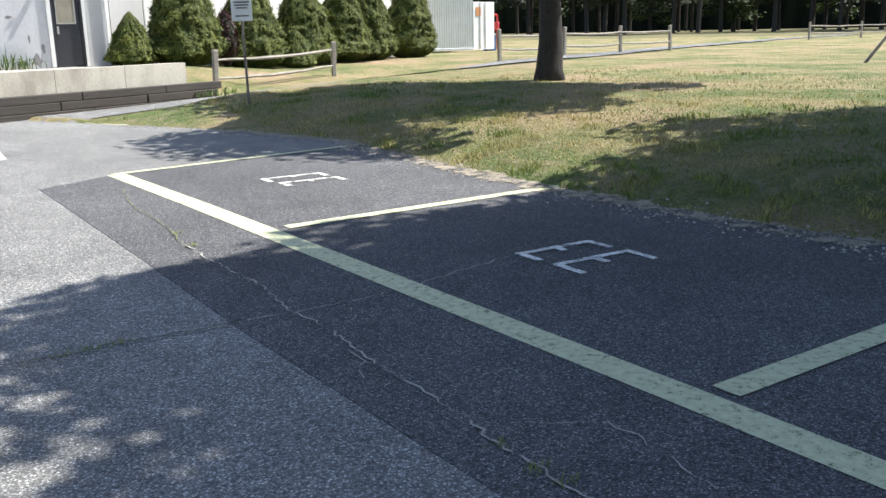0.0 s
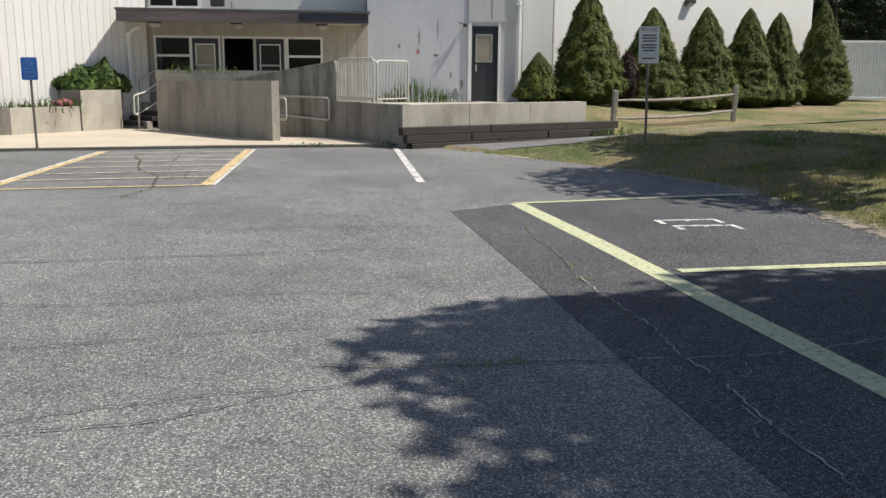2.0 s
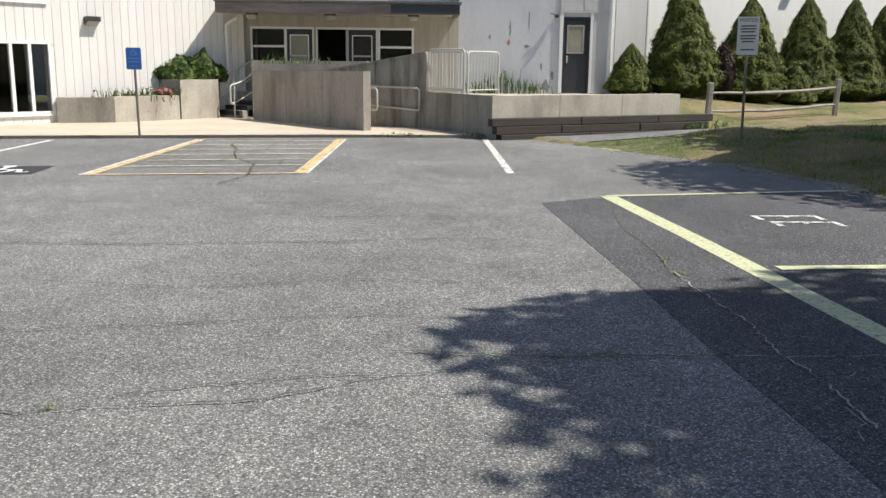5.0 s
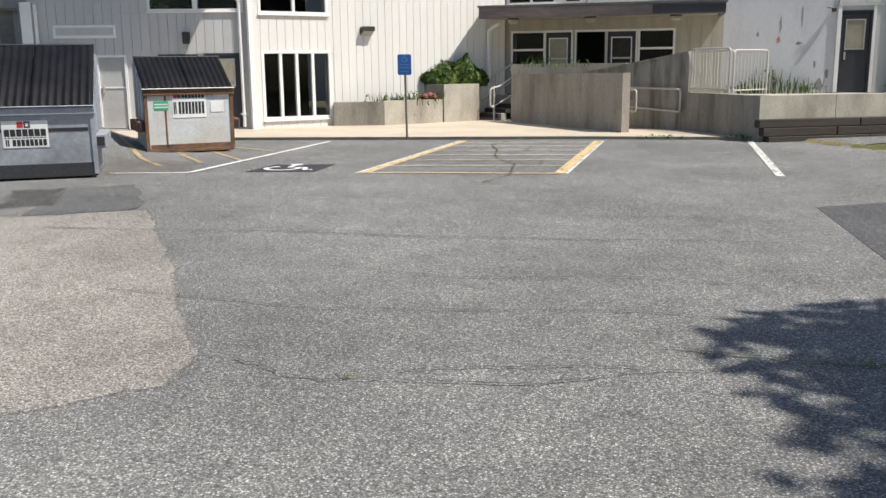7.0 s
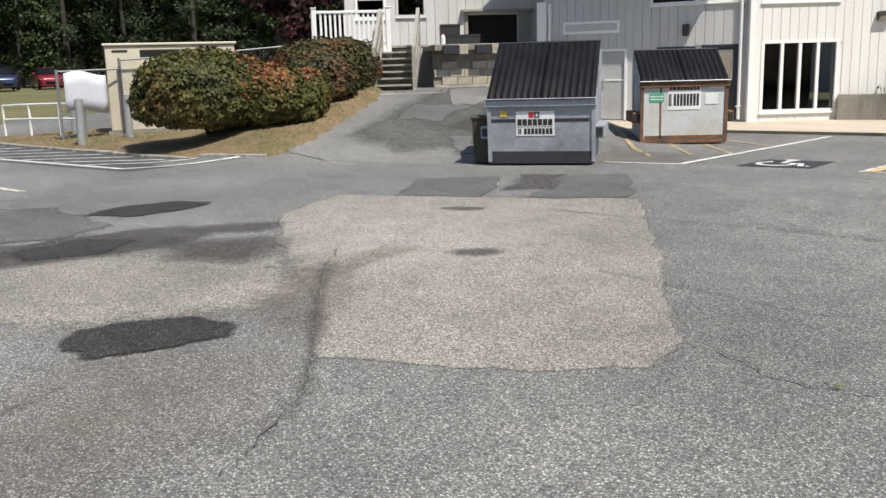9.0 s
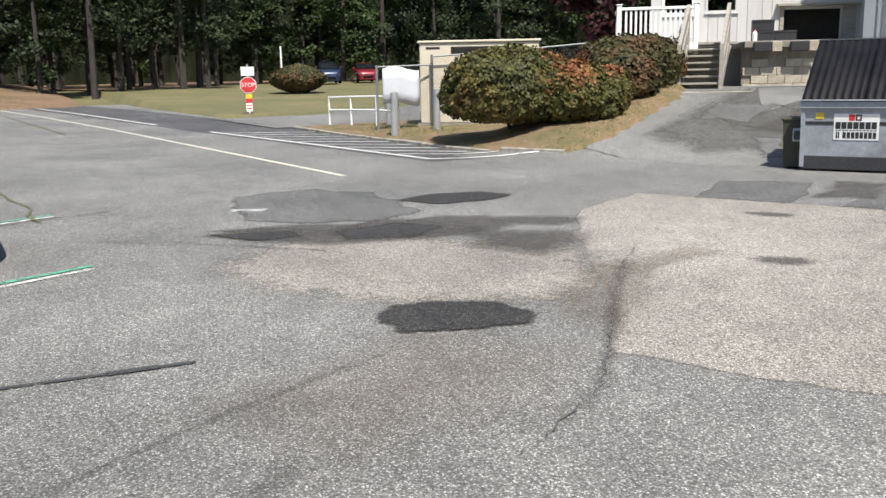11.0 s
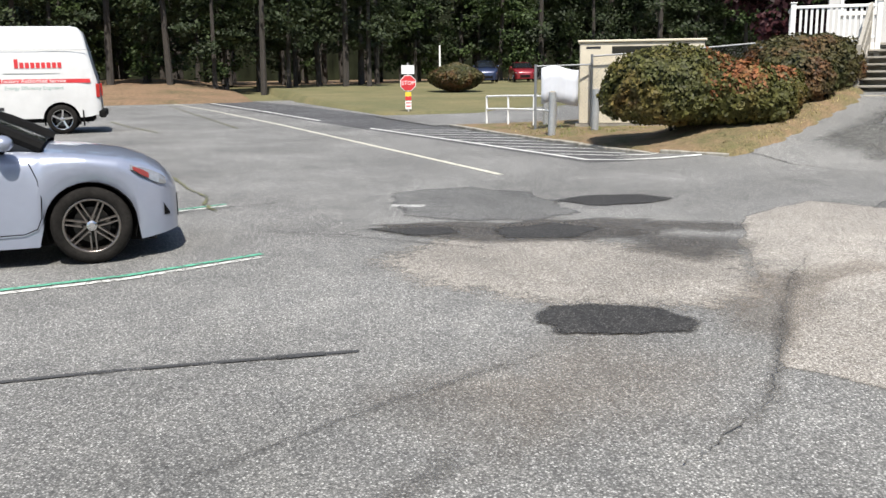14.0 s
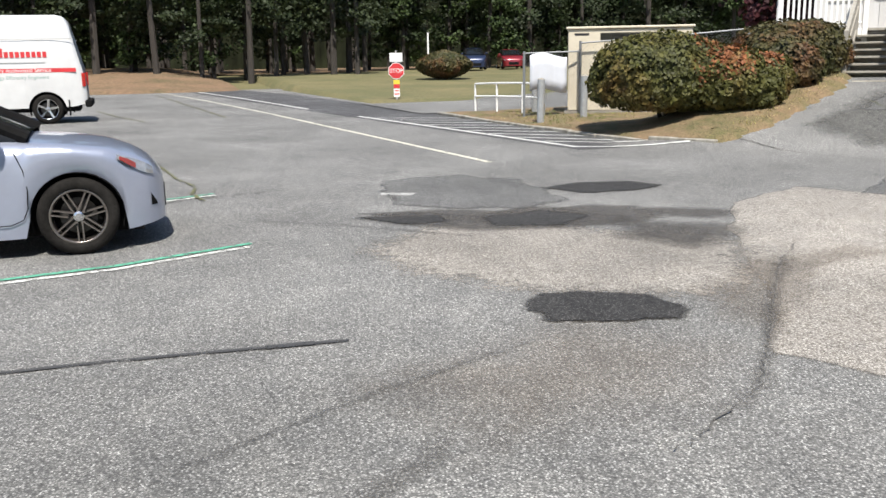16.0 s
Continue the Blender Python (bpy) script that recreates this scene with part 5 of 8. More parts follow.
def skip(m, width, depth, lip, back, slope, paint, label, rusty):
    """A front-load skip: x along its front, y back, origin at the front's left foot."""
    t = thing("rubbish_skip", m, label, "skip")
    zf, w = 0.06, width
    bm = bmesh.new()
    prof = [(0.0, zf + 0.05), (-slope, lip - 0.06), (-slope, lip), (depth * 0.72, back), (depth, back), (depth, zf)]
    loft(bm, [[(x, y, z) for y, z in prof + [(0.03, zf)]] for x in (0, w)], cap=True)
    body = part("body", bm, paint, t)
    part("base_skirt", box(bmesh.new(), -0.012, -0.015, zf - 0.03, w + 0.012, 0.05, zf + (0.17 if not rusty else 0.03), 0.008), M_SKIP_BLACK if not rusty else M_RUST, t, "dark base skirt")
    # Lip rail, corner posts and side ribs.
    part("lip_rail", box(bmesh.new(), -0.05, -slope - 0.05, lip - 0.10, w + 0.05, -slope + 0.02, lip + 0.01, 0.012), paint if not rusty else M_RUST, t)
    for x in (-0.03, w - 0.03):
        part("corner_post", loft(bmesh.new(), [[(x, -0.022, zf), (x + 0.06, -0.022, zf), (x + 0.06, 0.03, zf), (x, 0.03, zf)], [(x, -slope - 0.022, lip - 0.1), (x + 0.06, -slope - 0.022, lip - 0.1), (x + 0.06, -slope + 0.03, lip - 0.1), (x, -slope + 0.03, lip - 0.1)]], cap=True), paint if not rusty else M_RUST, t)
    for sx, s in ((0.0, -1), (w, 1)):
        pk = part("fork_pocket", box(bmesh.new(), sx if s > 0 else sx - 0.16, 0.05, 0.42, sx + 0.16 if s > 0 else sx, depth * 0.8, 0.62, 0.012), paint if not rusty else M_RUST, t)
        part("pocket_mouth", box(bmesh.new(), (sx + 0.025) if s > 0 else sx - 0.135, 0.035, 0.455, (sx + 0.135) if s > 0 else sx - 0.025, 0.049, 0.585), M_SIGN_BLACK, pk)
        for y in (0.25, depth * 0.5, depth * 0.8):
            part("side_rib", box(bmesh.new(), sx - 0.04 if s < 0 else sx, y, 0.65, sx if s < 0 else sx + 0.04, y + 0.05, lip + (back - lip) * y / (depth * 0.72) * 0.8, 0.006), paint, t)
    for x in (0.12, w - 0.22):
        for y in (0.1, depth - 0.2):
            part("foot", box(bmesh.new(), x, y, 0.0, x + 0.12, y + 0.1, zf + 0.01, 0.01), M_RUST, t)
    # Two ribbed lids sloping up from the lip.
    a = Vector((0, -slope - 0.06, lip + 0.02))
    b = Vector((0, depth * 0.72 + 0.02, back + 0.03))
    run, up = (b - a).length, (b - a).normalized()
    nrm = Vector((0, -up.z, up.y))
    for k in (0, 1):
        x0, x1 = w * 0.5 * k + 0.002 - (0.03 if k == 0 else 0), w * 0.5 * (k + 1) - 0.002 + (0.03 if k else 0)
        bm = bmesh.new()
        n = 8
        cols = []
        for i in range(n * 4 + 1):
            x = x0 + (x1 - x0) * i / (n * 4)
            h = (0.0, 0.040, 0.046, 0.040)[i % 4]
            cols.append([(x, *(a + up * s + nrm * (h * (1 if 0.02 < s < run - 0.02 else 0.4)) )[1:]) for s in (0, 0.04, run * 0.5, run - 0.04, run)])
        loft(bm, cols, close=False)
        lo = [bm.verts.new((x, *(a + up * s - nrm * 0.02)[1:])) for x, s in ((x0, 0), (x1, 0), (x1, run), (x0, run))]
        bm.faces.new(lo)
        lid = part("lid", bm, M_LID, t, "black ribbed plastic lid", True)
        part("lid_edge", tube(bmesh.new(), [(x0, *(a - nrm * 0.004)[1:]), (x1, *(a - nrm * 0.004)[1:])], 0.016, 6), M_SIGN_BLACK, lid)
    part("hinge_bar", tube(bmesh.new(), [(-0.03, b.y, b.z + 0.02), (w + 0.03, b.y, b.z + 0.02)], 0.018, 8), M_SKIP_BLACK, t)
    part("front_bar", tube(bmesh.new(), [(-0.06, a.y - 0.02, a.z), (w + 0.06, a.y - 0.02, a.z)], 0.011, 6), paint, t)
    # Sign with plain shapes in place of brand and number, following the front's lean.
    lean = math.degrees(math.atan2(slope, lip - 0.11))
    sm = Matrix.Translation((0, -0.004, zf + 0.05)) @ pose(0, 0, 0, lean)
    return t, sm


d1m = pose(-10.44, 10.46, 0, 0, 0, 30.3)
t, sm = skip(d1m, 1.62, 1.5, 1.02, 1.86, 0.07, M_SKIP_GREY, "grey steel skip with black ribbed lids on the asphalt", False)
s = part("sign", box(bmesh.new(), 0.42, -0.006, 0.36, 1.02, -0.001, 0.74), M_SIGN_WHITE, t, "white sign with black lettering blocks", m=sm)
part("logo_block", box(bmesh.new(), 0.62, -0.009, 0.64, 0.70, -0.0065, 0.73), M_SIGN_RED, s)
part("logo_ring", box(box(box(box(bmesh.new(), 0.71, -0.009, 0.64, 0.79, -0.0065, 0.66), 0.71, -0.009, 0.71, 0.79, -0.0065, 0.73), 0.71, -0.009, 0.66, 0.73, -0.0065, 0.71), 0.77, -0.009, 0.66, 0.79, -0.0065, 0.71), M_SIGN_BLACK, s)
bar_row("name_block", 0.445, 0.52, 1.0, 0.62, 7, -0.0065, 0.14, M_SIGN_BLACK, s)
bar_row("small_block", 0.445, 0.492, 1.0, 0.505, 12, -0.0065, 0.3, M_SIGN_BLACK, s)
bar_row("number_block", 0.545, 0.385, 1.0, 0.475, 8, -0.0065, 0.22, M_SIGN_BLACK, s)
bar_row("number_prefix", 0.455, 0.385, 0.51, 0.475, 2, -0.0065, 0.3, M_SIGN_BLACK, s)
part("sticker", box(bmesh.new(), 0.17, -0.006, 0.66, 0.28, -0.001, 0.75), M_SIGN_YELLOW, t, "yellow sticker", m=sm)
part("dark_scuff", box(bmesh.new(), 0.03, -0.004, 0.575, 1.55, -0.001, 0.625), M_SKIP_BLACK, t, m=sm)

d2m = pose(-10.16, 14.52, 0, 0, 0, math.degrees(math.atan2(0.97, 1.17)))
t, sm = skip(d2m, 1.55, 1.25, 1.17, 1.72, 0.02, M_SKIP_PALE, "pale grey skip with rust streaks and black ribbed lids", True)
s = part("sign", box(bmesh.new(), 0.47, -0.006, 0.55, 1.08, -0.001, 1.0), M_SIGN_WHITE, t, "white sign with black lettering blocks", m=sm)
part("logo_block", box(bmesh.new(), 0.49, -0.009, 0.91, 0.56, -0.0065, 0.98), M_SIGN_RED, s)
part("logo_ring", box(bmesh.new(), 0.565, -0.009, 0.91, 0.625, -0.0065, 0.98), M_SIGN_BLACK, s)
bar_row("name_block", 0.64, 0.905, 1.06, 0.98, 7, -0.0065, 0.18, M_SIGN_BLACK, s)
bar_row("number_block", 0.58, 0.62, 1.06, 0.84, 8, -0.0065, 0.25, M_SIGN_BLACK, s)
bar_row("number_prefix", 0.49, 0.62, 0.55, 0.84, 2, -0.0065, 0.3, M_SIGN_BLACK, s)
part("green_label", box(bmesh.new(), 0.14, -0.006, 0.70, 0.40, -0.001, 0.86), M_SIGN_GREEN, t, "green label", m=sm)
part("label_lines", box(box(bmesh.new(), 0.15, -0.009, 0.74, 0.39, -0.0065, 0.76), 0.15, -0.009, 0.79, 0.39, -0.0065, 0.81), M_SIGN_WHITE, t, m=sm)
part("paper_label", box(bmesh.new(), 1.16, -0.006, 0.64, 1.40, -0.001, 0.84, 0.002), M_SIGN_WHITE, t, "faded white label", m=sm)
part("top_label", box(bmesh.new(), 1.22, -0.006, 0.93, 1.5, -0.001, 0.99), M_SIGN_WHITE, t, m=sm)
part("rust_streak", box(bmesh.new(), 0.33, -0.004, 0.02, 0.36, -0.001, 1.0), M_RUST, t, m=sm)
part("rust_band", box(bmesh.new(), 0.05, -0.004, 0.0, 1.5, -0.001, 0.07), M_RUST, t, m=sm)
t = thing("wheeled_bin", d1m @ pose(-0.18, 0.42, 0, 0, 0, 3), "dark olive wheeled bin behind the grey skip", "bin")
part("body", loft(bmesh.new(), [[(-0.13, -0.2, 0.03), (0.13, -0.2, 0.03), (0.13, 0.2, 0.03), (-0.13, 0.2, 0.03)], [(-0.16, -0.25, 0.72), (0.16, -0.25, 0.72), (0.16, 0.25, 0.72), (-0.16, 0.25, 0.72)]], cap=True), M_OLIVE, t)
part("lid", box(bmesh.new(), -0.18, -0.27, 0.72, 0.18, 0.27, 0.77, 0.015), M_OLIVE, t)
for x in (-0.15, 0.13):
    part("wheel", tube(bmesh.new(), [(x, 0.17, 0.08), (x + 0.04, 0.17, 0.08)], 0.08, 12), M_SIGN_BLACK, t)


# ---------------------------------------------------------------- signs and posts
def writing(txt, size, m, material, parent, name="lettering"):
    c = bpy.data.curves.new(name, "FONT")
    c.body, c.size, c.extrude, c.align_x, c.align_y = txt, size, 0.001, "CENTER", "CENTER"
    tmp = new("t", c)
    me = bpy.data.meshes.new_from_object(tmp.evaluated_get(bpy.context.evaluated_depsgraph_get()))
    bpy.data.objects.remove(tmp)
    me.name = name
    me.materials.clear()
    me.materials.append(material)
    return share(name, me, parent, m)


def rounded(w, h, r=0.03, n=4):
    pts = []
    for cx, cz, a0 in ((w / 2 - r, h / 2 - r, 0), (-w / 2 + r, h / 2 - r, 90), (-w / 2 + r, -h / 2 + r, 180), (w / 2 - r, -h / 2 + r, 270)):
        pts += [(cx + r * math.cos(radians(a0 + 90 * i / n)), cz + r * math.sin(radians(a0 + 90 * i / n))) for i in range(n + 1)]
    return pts


def plate(pts, y0, y1):
    return loft(bmesh.new(), [[(x, y, z) for x, z in pts] for y in (y0, y1)], cap=True)


M_POST = mat("brown_grey_post", (0.17, 0.15, 0.13), 0.6, 0.3, grain=30, amount=0.2, bump=0.1)
M_SIGN_FADED = mat("faded_blue_print", (0.12, 0.25, 0.52), 0.45, grain=30, amount=0.1, bump=0.0)
UP = Matrix.Rotation(radians(90), 4, "X")
t = thing("access_sign", pose(-6.27, 18.14, 0.06, 0, 0, 4), "blue parking sign on a thin steel post", "sign")
part("post", tube(bmesh.new(), [(0, 0, 0), (-0.02, 0, 1.70)], 0.024, 8), M_POST, t)
s = part("face", plate(rounded(0.29, 0.42), -0.042, -0.032), M_SIGN_BLUE, t, "blue sign face", m=Matrix.Translation((-0.02, 0, 1.52)))
bm = bmesh.new()
flat_arc(bm, 0, 0, 0.05, 0.018, 110, 380, 0, 14)
ribbon(bm, [(0.0, 0.09), (0.005, 0.02), (0.05, 0.02), (0.07, -0.05)], 0.02, lift=0)
part("symbol", bm, M_SIGN_FADED, s, m=Matrix.Translation((0, -0.044, 0.11)) @ UP)
for z0, z1 in ((-0.01, 0.008), (-0.07, -0.05), (-0.15, -0.135)):
    part("text_bar", box(bmesh.new(), -0.1, -0.045, z0, 0.1, -0.043, z1), M_SIGN_FADED, s)

t = thing("posted_sign", pose(5.12, 16.05, lawn_z(5.12, 16.05) - 0.02, 0, -0.8, -10), "white notice sign on a tall steel post in grass", "sign")
part("post", tube(bmesh.new(), [(0, 0, 0), (0.0, 0, 2.14)], 0.024, 8), M_POST, t)
s = part("face", plate(rounded(0.37, 0.66, 0.03), -0.04, -0.03), M_SIGN_WHITE, t, "white sign face", m=Matrix.Translation((0, 0, 1.84)))
writing("POSTED", 0.085, Matrix.Translation((0.0, -0.043, 0.27)) @ UP, M_SIGN_BLACK, s)
for z, w_ in ((0.17, 0.13), (0.12, 0.14), (0.07, 0.12), (0.0, 0.14), (-0.05, 0.13), (-0.10, 0.10), (-0.24, 0.12)):
    part("text_bar", box(bmesh.new(), -w_, -0.043, z - 0.011, w_, -0.041, z + 0.011), M_LAMP, s)

t = thing("stop_sign", pose(-35.7, 9.45, 0.02, 0, 0, 75), "red stop sign with small plates on one post", "sign")
part("post", box(bmesh.new(), -0.03, -0.03, 0, 0.03, 0.03, 1.95), M_STEEL, t)
octa = [(0.33 * math.cos(radians(22.5 + 45 * i)), 0.33 * math.sin(radians(22.5 + 45 * i))) for i in range(8)]
s = part("border", plate(octa, -0.042, -0.034), M_SIGN_WHITE, t, "white border", m=Matrix.Translation((0, 0, 1.17)))
f2 = part("face", plate([(x * 0.93, z * 0.93) for x, z in octa], -0.048, -0.043), M_SIGN_RED, s, "red face")
writing("STOP", 0.22, Matrix.Translation((0, -0.05, 0)) @ UP, M_SIGN_WHITE, s)
part("top_plate", box(bmesh.new(), -0.25, -0.04, 1.52, 0.25, -0.032, 1.86), M_SIGN_WHITE, t, "cream plate")
for z0, z1, mm in ((0.66, 0.82, M_SIGN_YELLOW), (0.50, 0.65, M_SIGN_RED), (0.16, 0.48, M_SIGN_WHITE)):
    part("small_plate", box(bmesh.new(), -0.12, -0.04, z0, 0.12, -0.032, z1), mm, t)
for z0, z1 in ((0.38, 0.42), (0.25, 0.30)):
    part("plate_bar", box(bmesh.new(), -0.09, -0.043, z0, 0.09, -0.041, z1), M_SIGN_RED, t)

M_BOLLARD = mat("galvanised_bollard", (0.36, 0.37, 0.37), 0.55, 0.35, grain=14, amount=0.15, stain=3, stain_amount=0.25, bump=0.1)
for x, y, h in ((-20.3, 8.4, 1.0), (-20.45, 9.6, 0.97), (-22.6, 9.5, 0.95), (-23.4, 9.7, 0.95)):
    z = island_z(x, y)
    b = thing("bollard", pose(x, y, z - 0.02, random.uniform(-1.5, 1.5), random.uniform(-1, 1)), "round galvanised steel bollard in the island", "bollard", "island bollards")
    part("pipe", tube(bmesh.new(), [(0, 0, 0), (0, 0, h)], 0.085, 14), M_BOLLARD, b, smooth=False)
    part("cap", tube(bmesh.new(), [(0, 0, h), (0, 0, h + 0.02), (0, 0, h + 0.035)], [0.085, 0.06, 0.02], 14), M_CONCRETE, b)


# ---------------------------------------------------------------- split-rail fences
def rail_fence(posts, label, zf):
    t = thing("split_rail_fence", pose(0, 0, 0), label, "fence")
    tops = []
    for x, y in posts:
        z = zf(x, y)
        bm = box(bmesh.new(), -0.066, -0.055, -0.1, 0.066, 0.055, 1.06, 0.02)
        for v in bm.verts:
            v.co += Vector((noise.noise((x + v.co.x * 4, v.co.z * 3, 0)), noise.noise((y, v.co.z * 3, 4)), 0)) * 0.012
        part("post", bm, M_FENCE_WOOD, t, m=pose(x, y, z, random.uniform(-2, 2), random.uniform(-2, 2), random.uniform(-10, 10)))
        tops.append((x, y, z))
    for (x0, y0, z0), (x1, y1, z1) in zip(tops, tops[1:]):
        for h in (0.38, 0.82):
            k = 7
            sag = random.uniform(0.02, 0.07)
            pts = [(x0 + (x1 - x0) * i / k, y0 + (y1 - y0) * i / k, z0 + (z1 - z0) * i / k + h + random.uniform(-0.012, 0.012) - sag * math.sin(math.pi * i / k)) for i in range(k + 1)]
            part("rail", tube(bmesh.new(), pts, [0.03] + [random.uniform(0.036, 0.05) for _ in range(k - 1)] + [0.03], 6), M_FENCE_WOOD, t)
    return t


rail_fence([(6.35, 21.6), (10.75, 24.2)], "weathered split-rail fence section beside the path", lambda x, y: 0.10 + 0.02 * (x - 6.35))
rail_fence([(17.5, 25.3), (20.9, 26.0), (24.7, 27.1), (28.4, 28.0)], "weathered split-rail fence across the lawn", lawn_z)
rail_fence([(48, 35.5), (54, 36.0), (60, 36.2)], "distant split-rail fence on the lawn", lawn_z)

# Timber edging, each baulk a piece.
t = thing("timber_edging", pose(0, 0, 0), "stacked weathered timber baulks below the terrace wall", "retaining edge", kind="structure")
m, L = along((0.98, 18.5), (6.3, 21.0))
for r in range(3):
    x = -0.1 * r
    while x < L - 0.2:
        ln = min(random.uniform(1.5, 2.3), L - x)
        part("baulk", box(bmesh.new(), x, -0.02 * (2 - r) - random.uniform(0, 0.02), 0.17 * r - 0.06, x + ln - 0.015, 0.17, 0.17 * (r + 1) - 0.065, 0.012), M_TIMBER, t, m=m)
        x += ln


# ---------------------------------------------------------------- rails and steps at the porch
t = thing("porch_steps", pose(-5.78, 24.85, 0, 0, 0, -40), "weathered steps with risers darkened for shade, between planter and ramp wall", "steps", kind="structure")
for i in range(5):
    part("tread", box(bmesh.new(), -0.45, 0.28 * i - 0.0, (0.12 if i else 0.05) + 0.125 * i, 0.45, 0.28 * i + 0.32, 0.12 + 0.125 * (i + 1), 0.015), M_CONCRETE, t)
    # Dark plate over each riser puts its shade into the colour.
    part("nosing", box(bmesh.new(), -0.45, 0.28 * i - 0.012, 0.12 + 0.125 * i + 0.004, 0.45, 0.28 * i - 0.001, 0.12 + 0.125 * (i + 1) - 0.002), M_TIMBER, t)


def bent(pts, r=0.07, n=4):
    """Rounds the corners of a polyline."""
    out = [Vector(pts[0])]
    for a, b, c in zip(pts, pts[1:], pts[2:]):
        a, b, c = Vector(a), Vector(b), Vector(c)
        p, q = b + (a - b).normalized() * r, b + (c - b).normalized() * r
        out += [p.lerp(b, s).lerp(b.lerp(q, s), s) for s in [i / n for i in range(n + 1)]]
    return out + [Vector(pts[-1])]


for x in (-0.42, 0.42):
    h = thing("stair_rail", t.matrix_basis @ Matrix.Translation((x, 0, 0)), "grey painted pipe handrail on the porch steps", "handrail")
    part("top_rail", tube(bmesh.new(), bent([(0, -0.1, 0.42), (0, -0.25, 0.44), (0, -0.25, 0.92), (0, 0.1, 1.0), (0, 1.3, 1.62)]), 0.024, 8), M_RAIL_PAINT, h)
    part("lower_rail", tube(bmesh.new(), bent([(0, -0.2, 0.45), (0, 0.0, 0.5), (0, 1.3, 1.12)]), 0.02, 8), M_RAIL_PAINT, h)
    for y in (-0.12, 0.65, 1.3):
        part("post", tube(bmesh.new(), [(0, y, 0.05), (0, y, 1.02 + max(0, y) * 0.45)], 0.022, 8), M_RAIL_PAINT, h)


def guard_rail(p, q, z, label, h=0.95):
    m, L = along(p, q)
    g = thing("guard_rail", m @ Matrix.Translation((0, 0, z)), label, "guard rail", "porch guard rails")
    part("frame", tube(bmesh.new(), bent([(0, 0, 0), (0, 0, h), (L, 0, h), (L, 0, 0)], 0.1), 0.024, 8), M_RAIL_PAINT, g)
    part("bottom_rail", tube(bmesh.new(), [(0, 0, 0.1), (L, 0, 0.1)], 0.016, 6), M_RAIL_PAINT, g)
    me = finish(tube(bmesh.new(), [(0, 0, 0.1), (0, 0, h)], 0.011, 6), "baluster")
    me.materials.append(M_RAIL_PAINT)
    n = max(2, round(L / 0.115))
    for i in range(1, n):
        share("baluster", me, g, Matrix.Translation((L * i / n, 0, 0)))
    return g


guard_rail((-0.42, 21.0), (0.30, 19.75), 0.90, "grey tubular guard rail with upright bars")
guard_rail((0.42, 20.3), (1.2, 21.2), 0.86, "grey tubular guard rail with upright bars")
guard_rail((-0.42, 21.2), (0.42, 20.3), 0.86, "grey tubular guard rail with upright bars")
m, L = along((-2.85, 22.45), (-0.5, 21.0))
h = thing("ramp_rail", m @ Matrix.Translation((0, -0.09, 0)), "double pipe handrail fixed to the ramp wall", "handrail")
part("rail", tube(bmesh.new(), bent([(0.3, 0, 1.02), (L - 0.3, 0, 0.98), (L - 0.12, 0, 0.97), (L - 0.12, 0, 0.46), (L - 0.3, 0, 0.48), (0.3, 0, 0.62)], 0.08), 0.022, 8), M_RAIL_PAINT, h)
for x in (0.6, 1.4, 2.2):
    part("bracket", tube(bmesh.new(), [(x, 0, 1.01 - x * 0.015), (x, 0.1, 0.99 - x * 0.015)], 0.012, 6), M_RAIL_PAINT, h)
m, L = along((-3.4, 22.2), (-1.84, 20.22))
h = thing("ramp_rail", m @ Matrix.Translation((0, 0.28, 0)), "pipe handrail end past the ramp wall", "handrail")
part("rail", tube(bmesh.new(), bent([(0.0, 0, 0.95), (L + 0.02, 0, 0.98), (L + 0.02, 0, 0.5), (0.0, 0, 0.52)], 0.08), 0.022, 8), M_RAIL_PAINT, h)

# ---------------------------------------------------------------- loading dock and deck
M_BLOCK = mat("concrete_block", (0.40, 0.36, 0.29), 0.92, grain=22, amount=0.2, stain=2, stain_amount=0.4, tint=(0.22, 0.19, 0.15), bump=0.4, per_object=0.12)
M_DECK_WHITE = mat("white_vinyl_rail", (0.80, 0.80, 0.78), 0.5, grain=30, amount=0.03, stain=3, stain_amount=0.1, bump=0.0)
M_GREY_WOOD = mat("grey_weathered_lumber", (0.33, 0.31, 0.27), 0.9, grain=25, amount=0.25, stain=3, stain_amount=0.3, tint=(0.20, 0.18, 0.15), bump=0.4, stretch=(1, 6, 6))
DM = pose(DOCK_O.x, DOCK_O.y, 0, 0, 0, math.degrees(math.atan2(DOCK_U.y, DOCK_U.x)))   # x along the dock front, y back, z up
DZ, FZ = 1.03, 2.13
# Deck with white rail.
deck = thing("white_deck", DM, "small raised deck with white picket rail", "deck")
part("floor", box(bmesh.new(), -1.95, 0.0, FZ - 0.06, 0.95, 1.9, FZ, 0.005), M_GREY_WOOD, deck)
part("rim", box(bmesh.new(), -1.95, -0.04, FZ - 0.24, 0.0, -0.002, FZ, 0.005), M_DECK_WHITE, deck)
for x in (-1.9, -0.06):
    p_ = part("post", box(bmesh.new(), x - 0.06, -0.06, DZ - 0.5, x + 0.06, 0.06, FZ + 0.92, 0.01), M_DECK_WHITE, deck)
    part("post_cap", box(bmesh.new(), x - 0.08, -0.08, FZ + 0.92, x + 0.08, 0.08, FZ + 0.95, 0.012), M_DECK_WHITE, p_)
part("top_rail", box(bmesh.new(), -1.839, -0.045, FZ + 0.80, -0.121, 0.045, FZ + 0.87, 0.008), M_DECK_WHITE, deck)
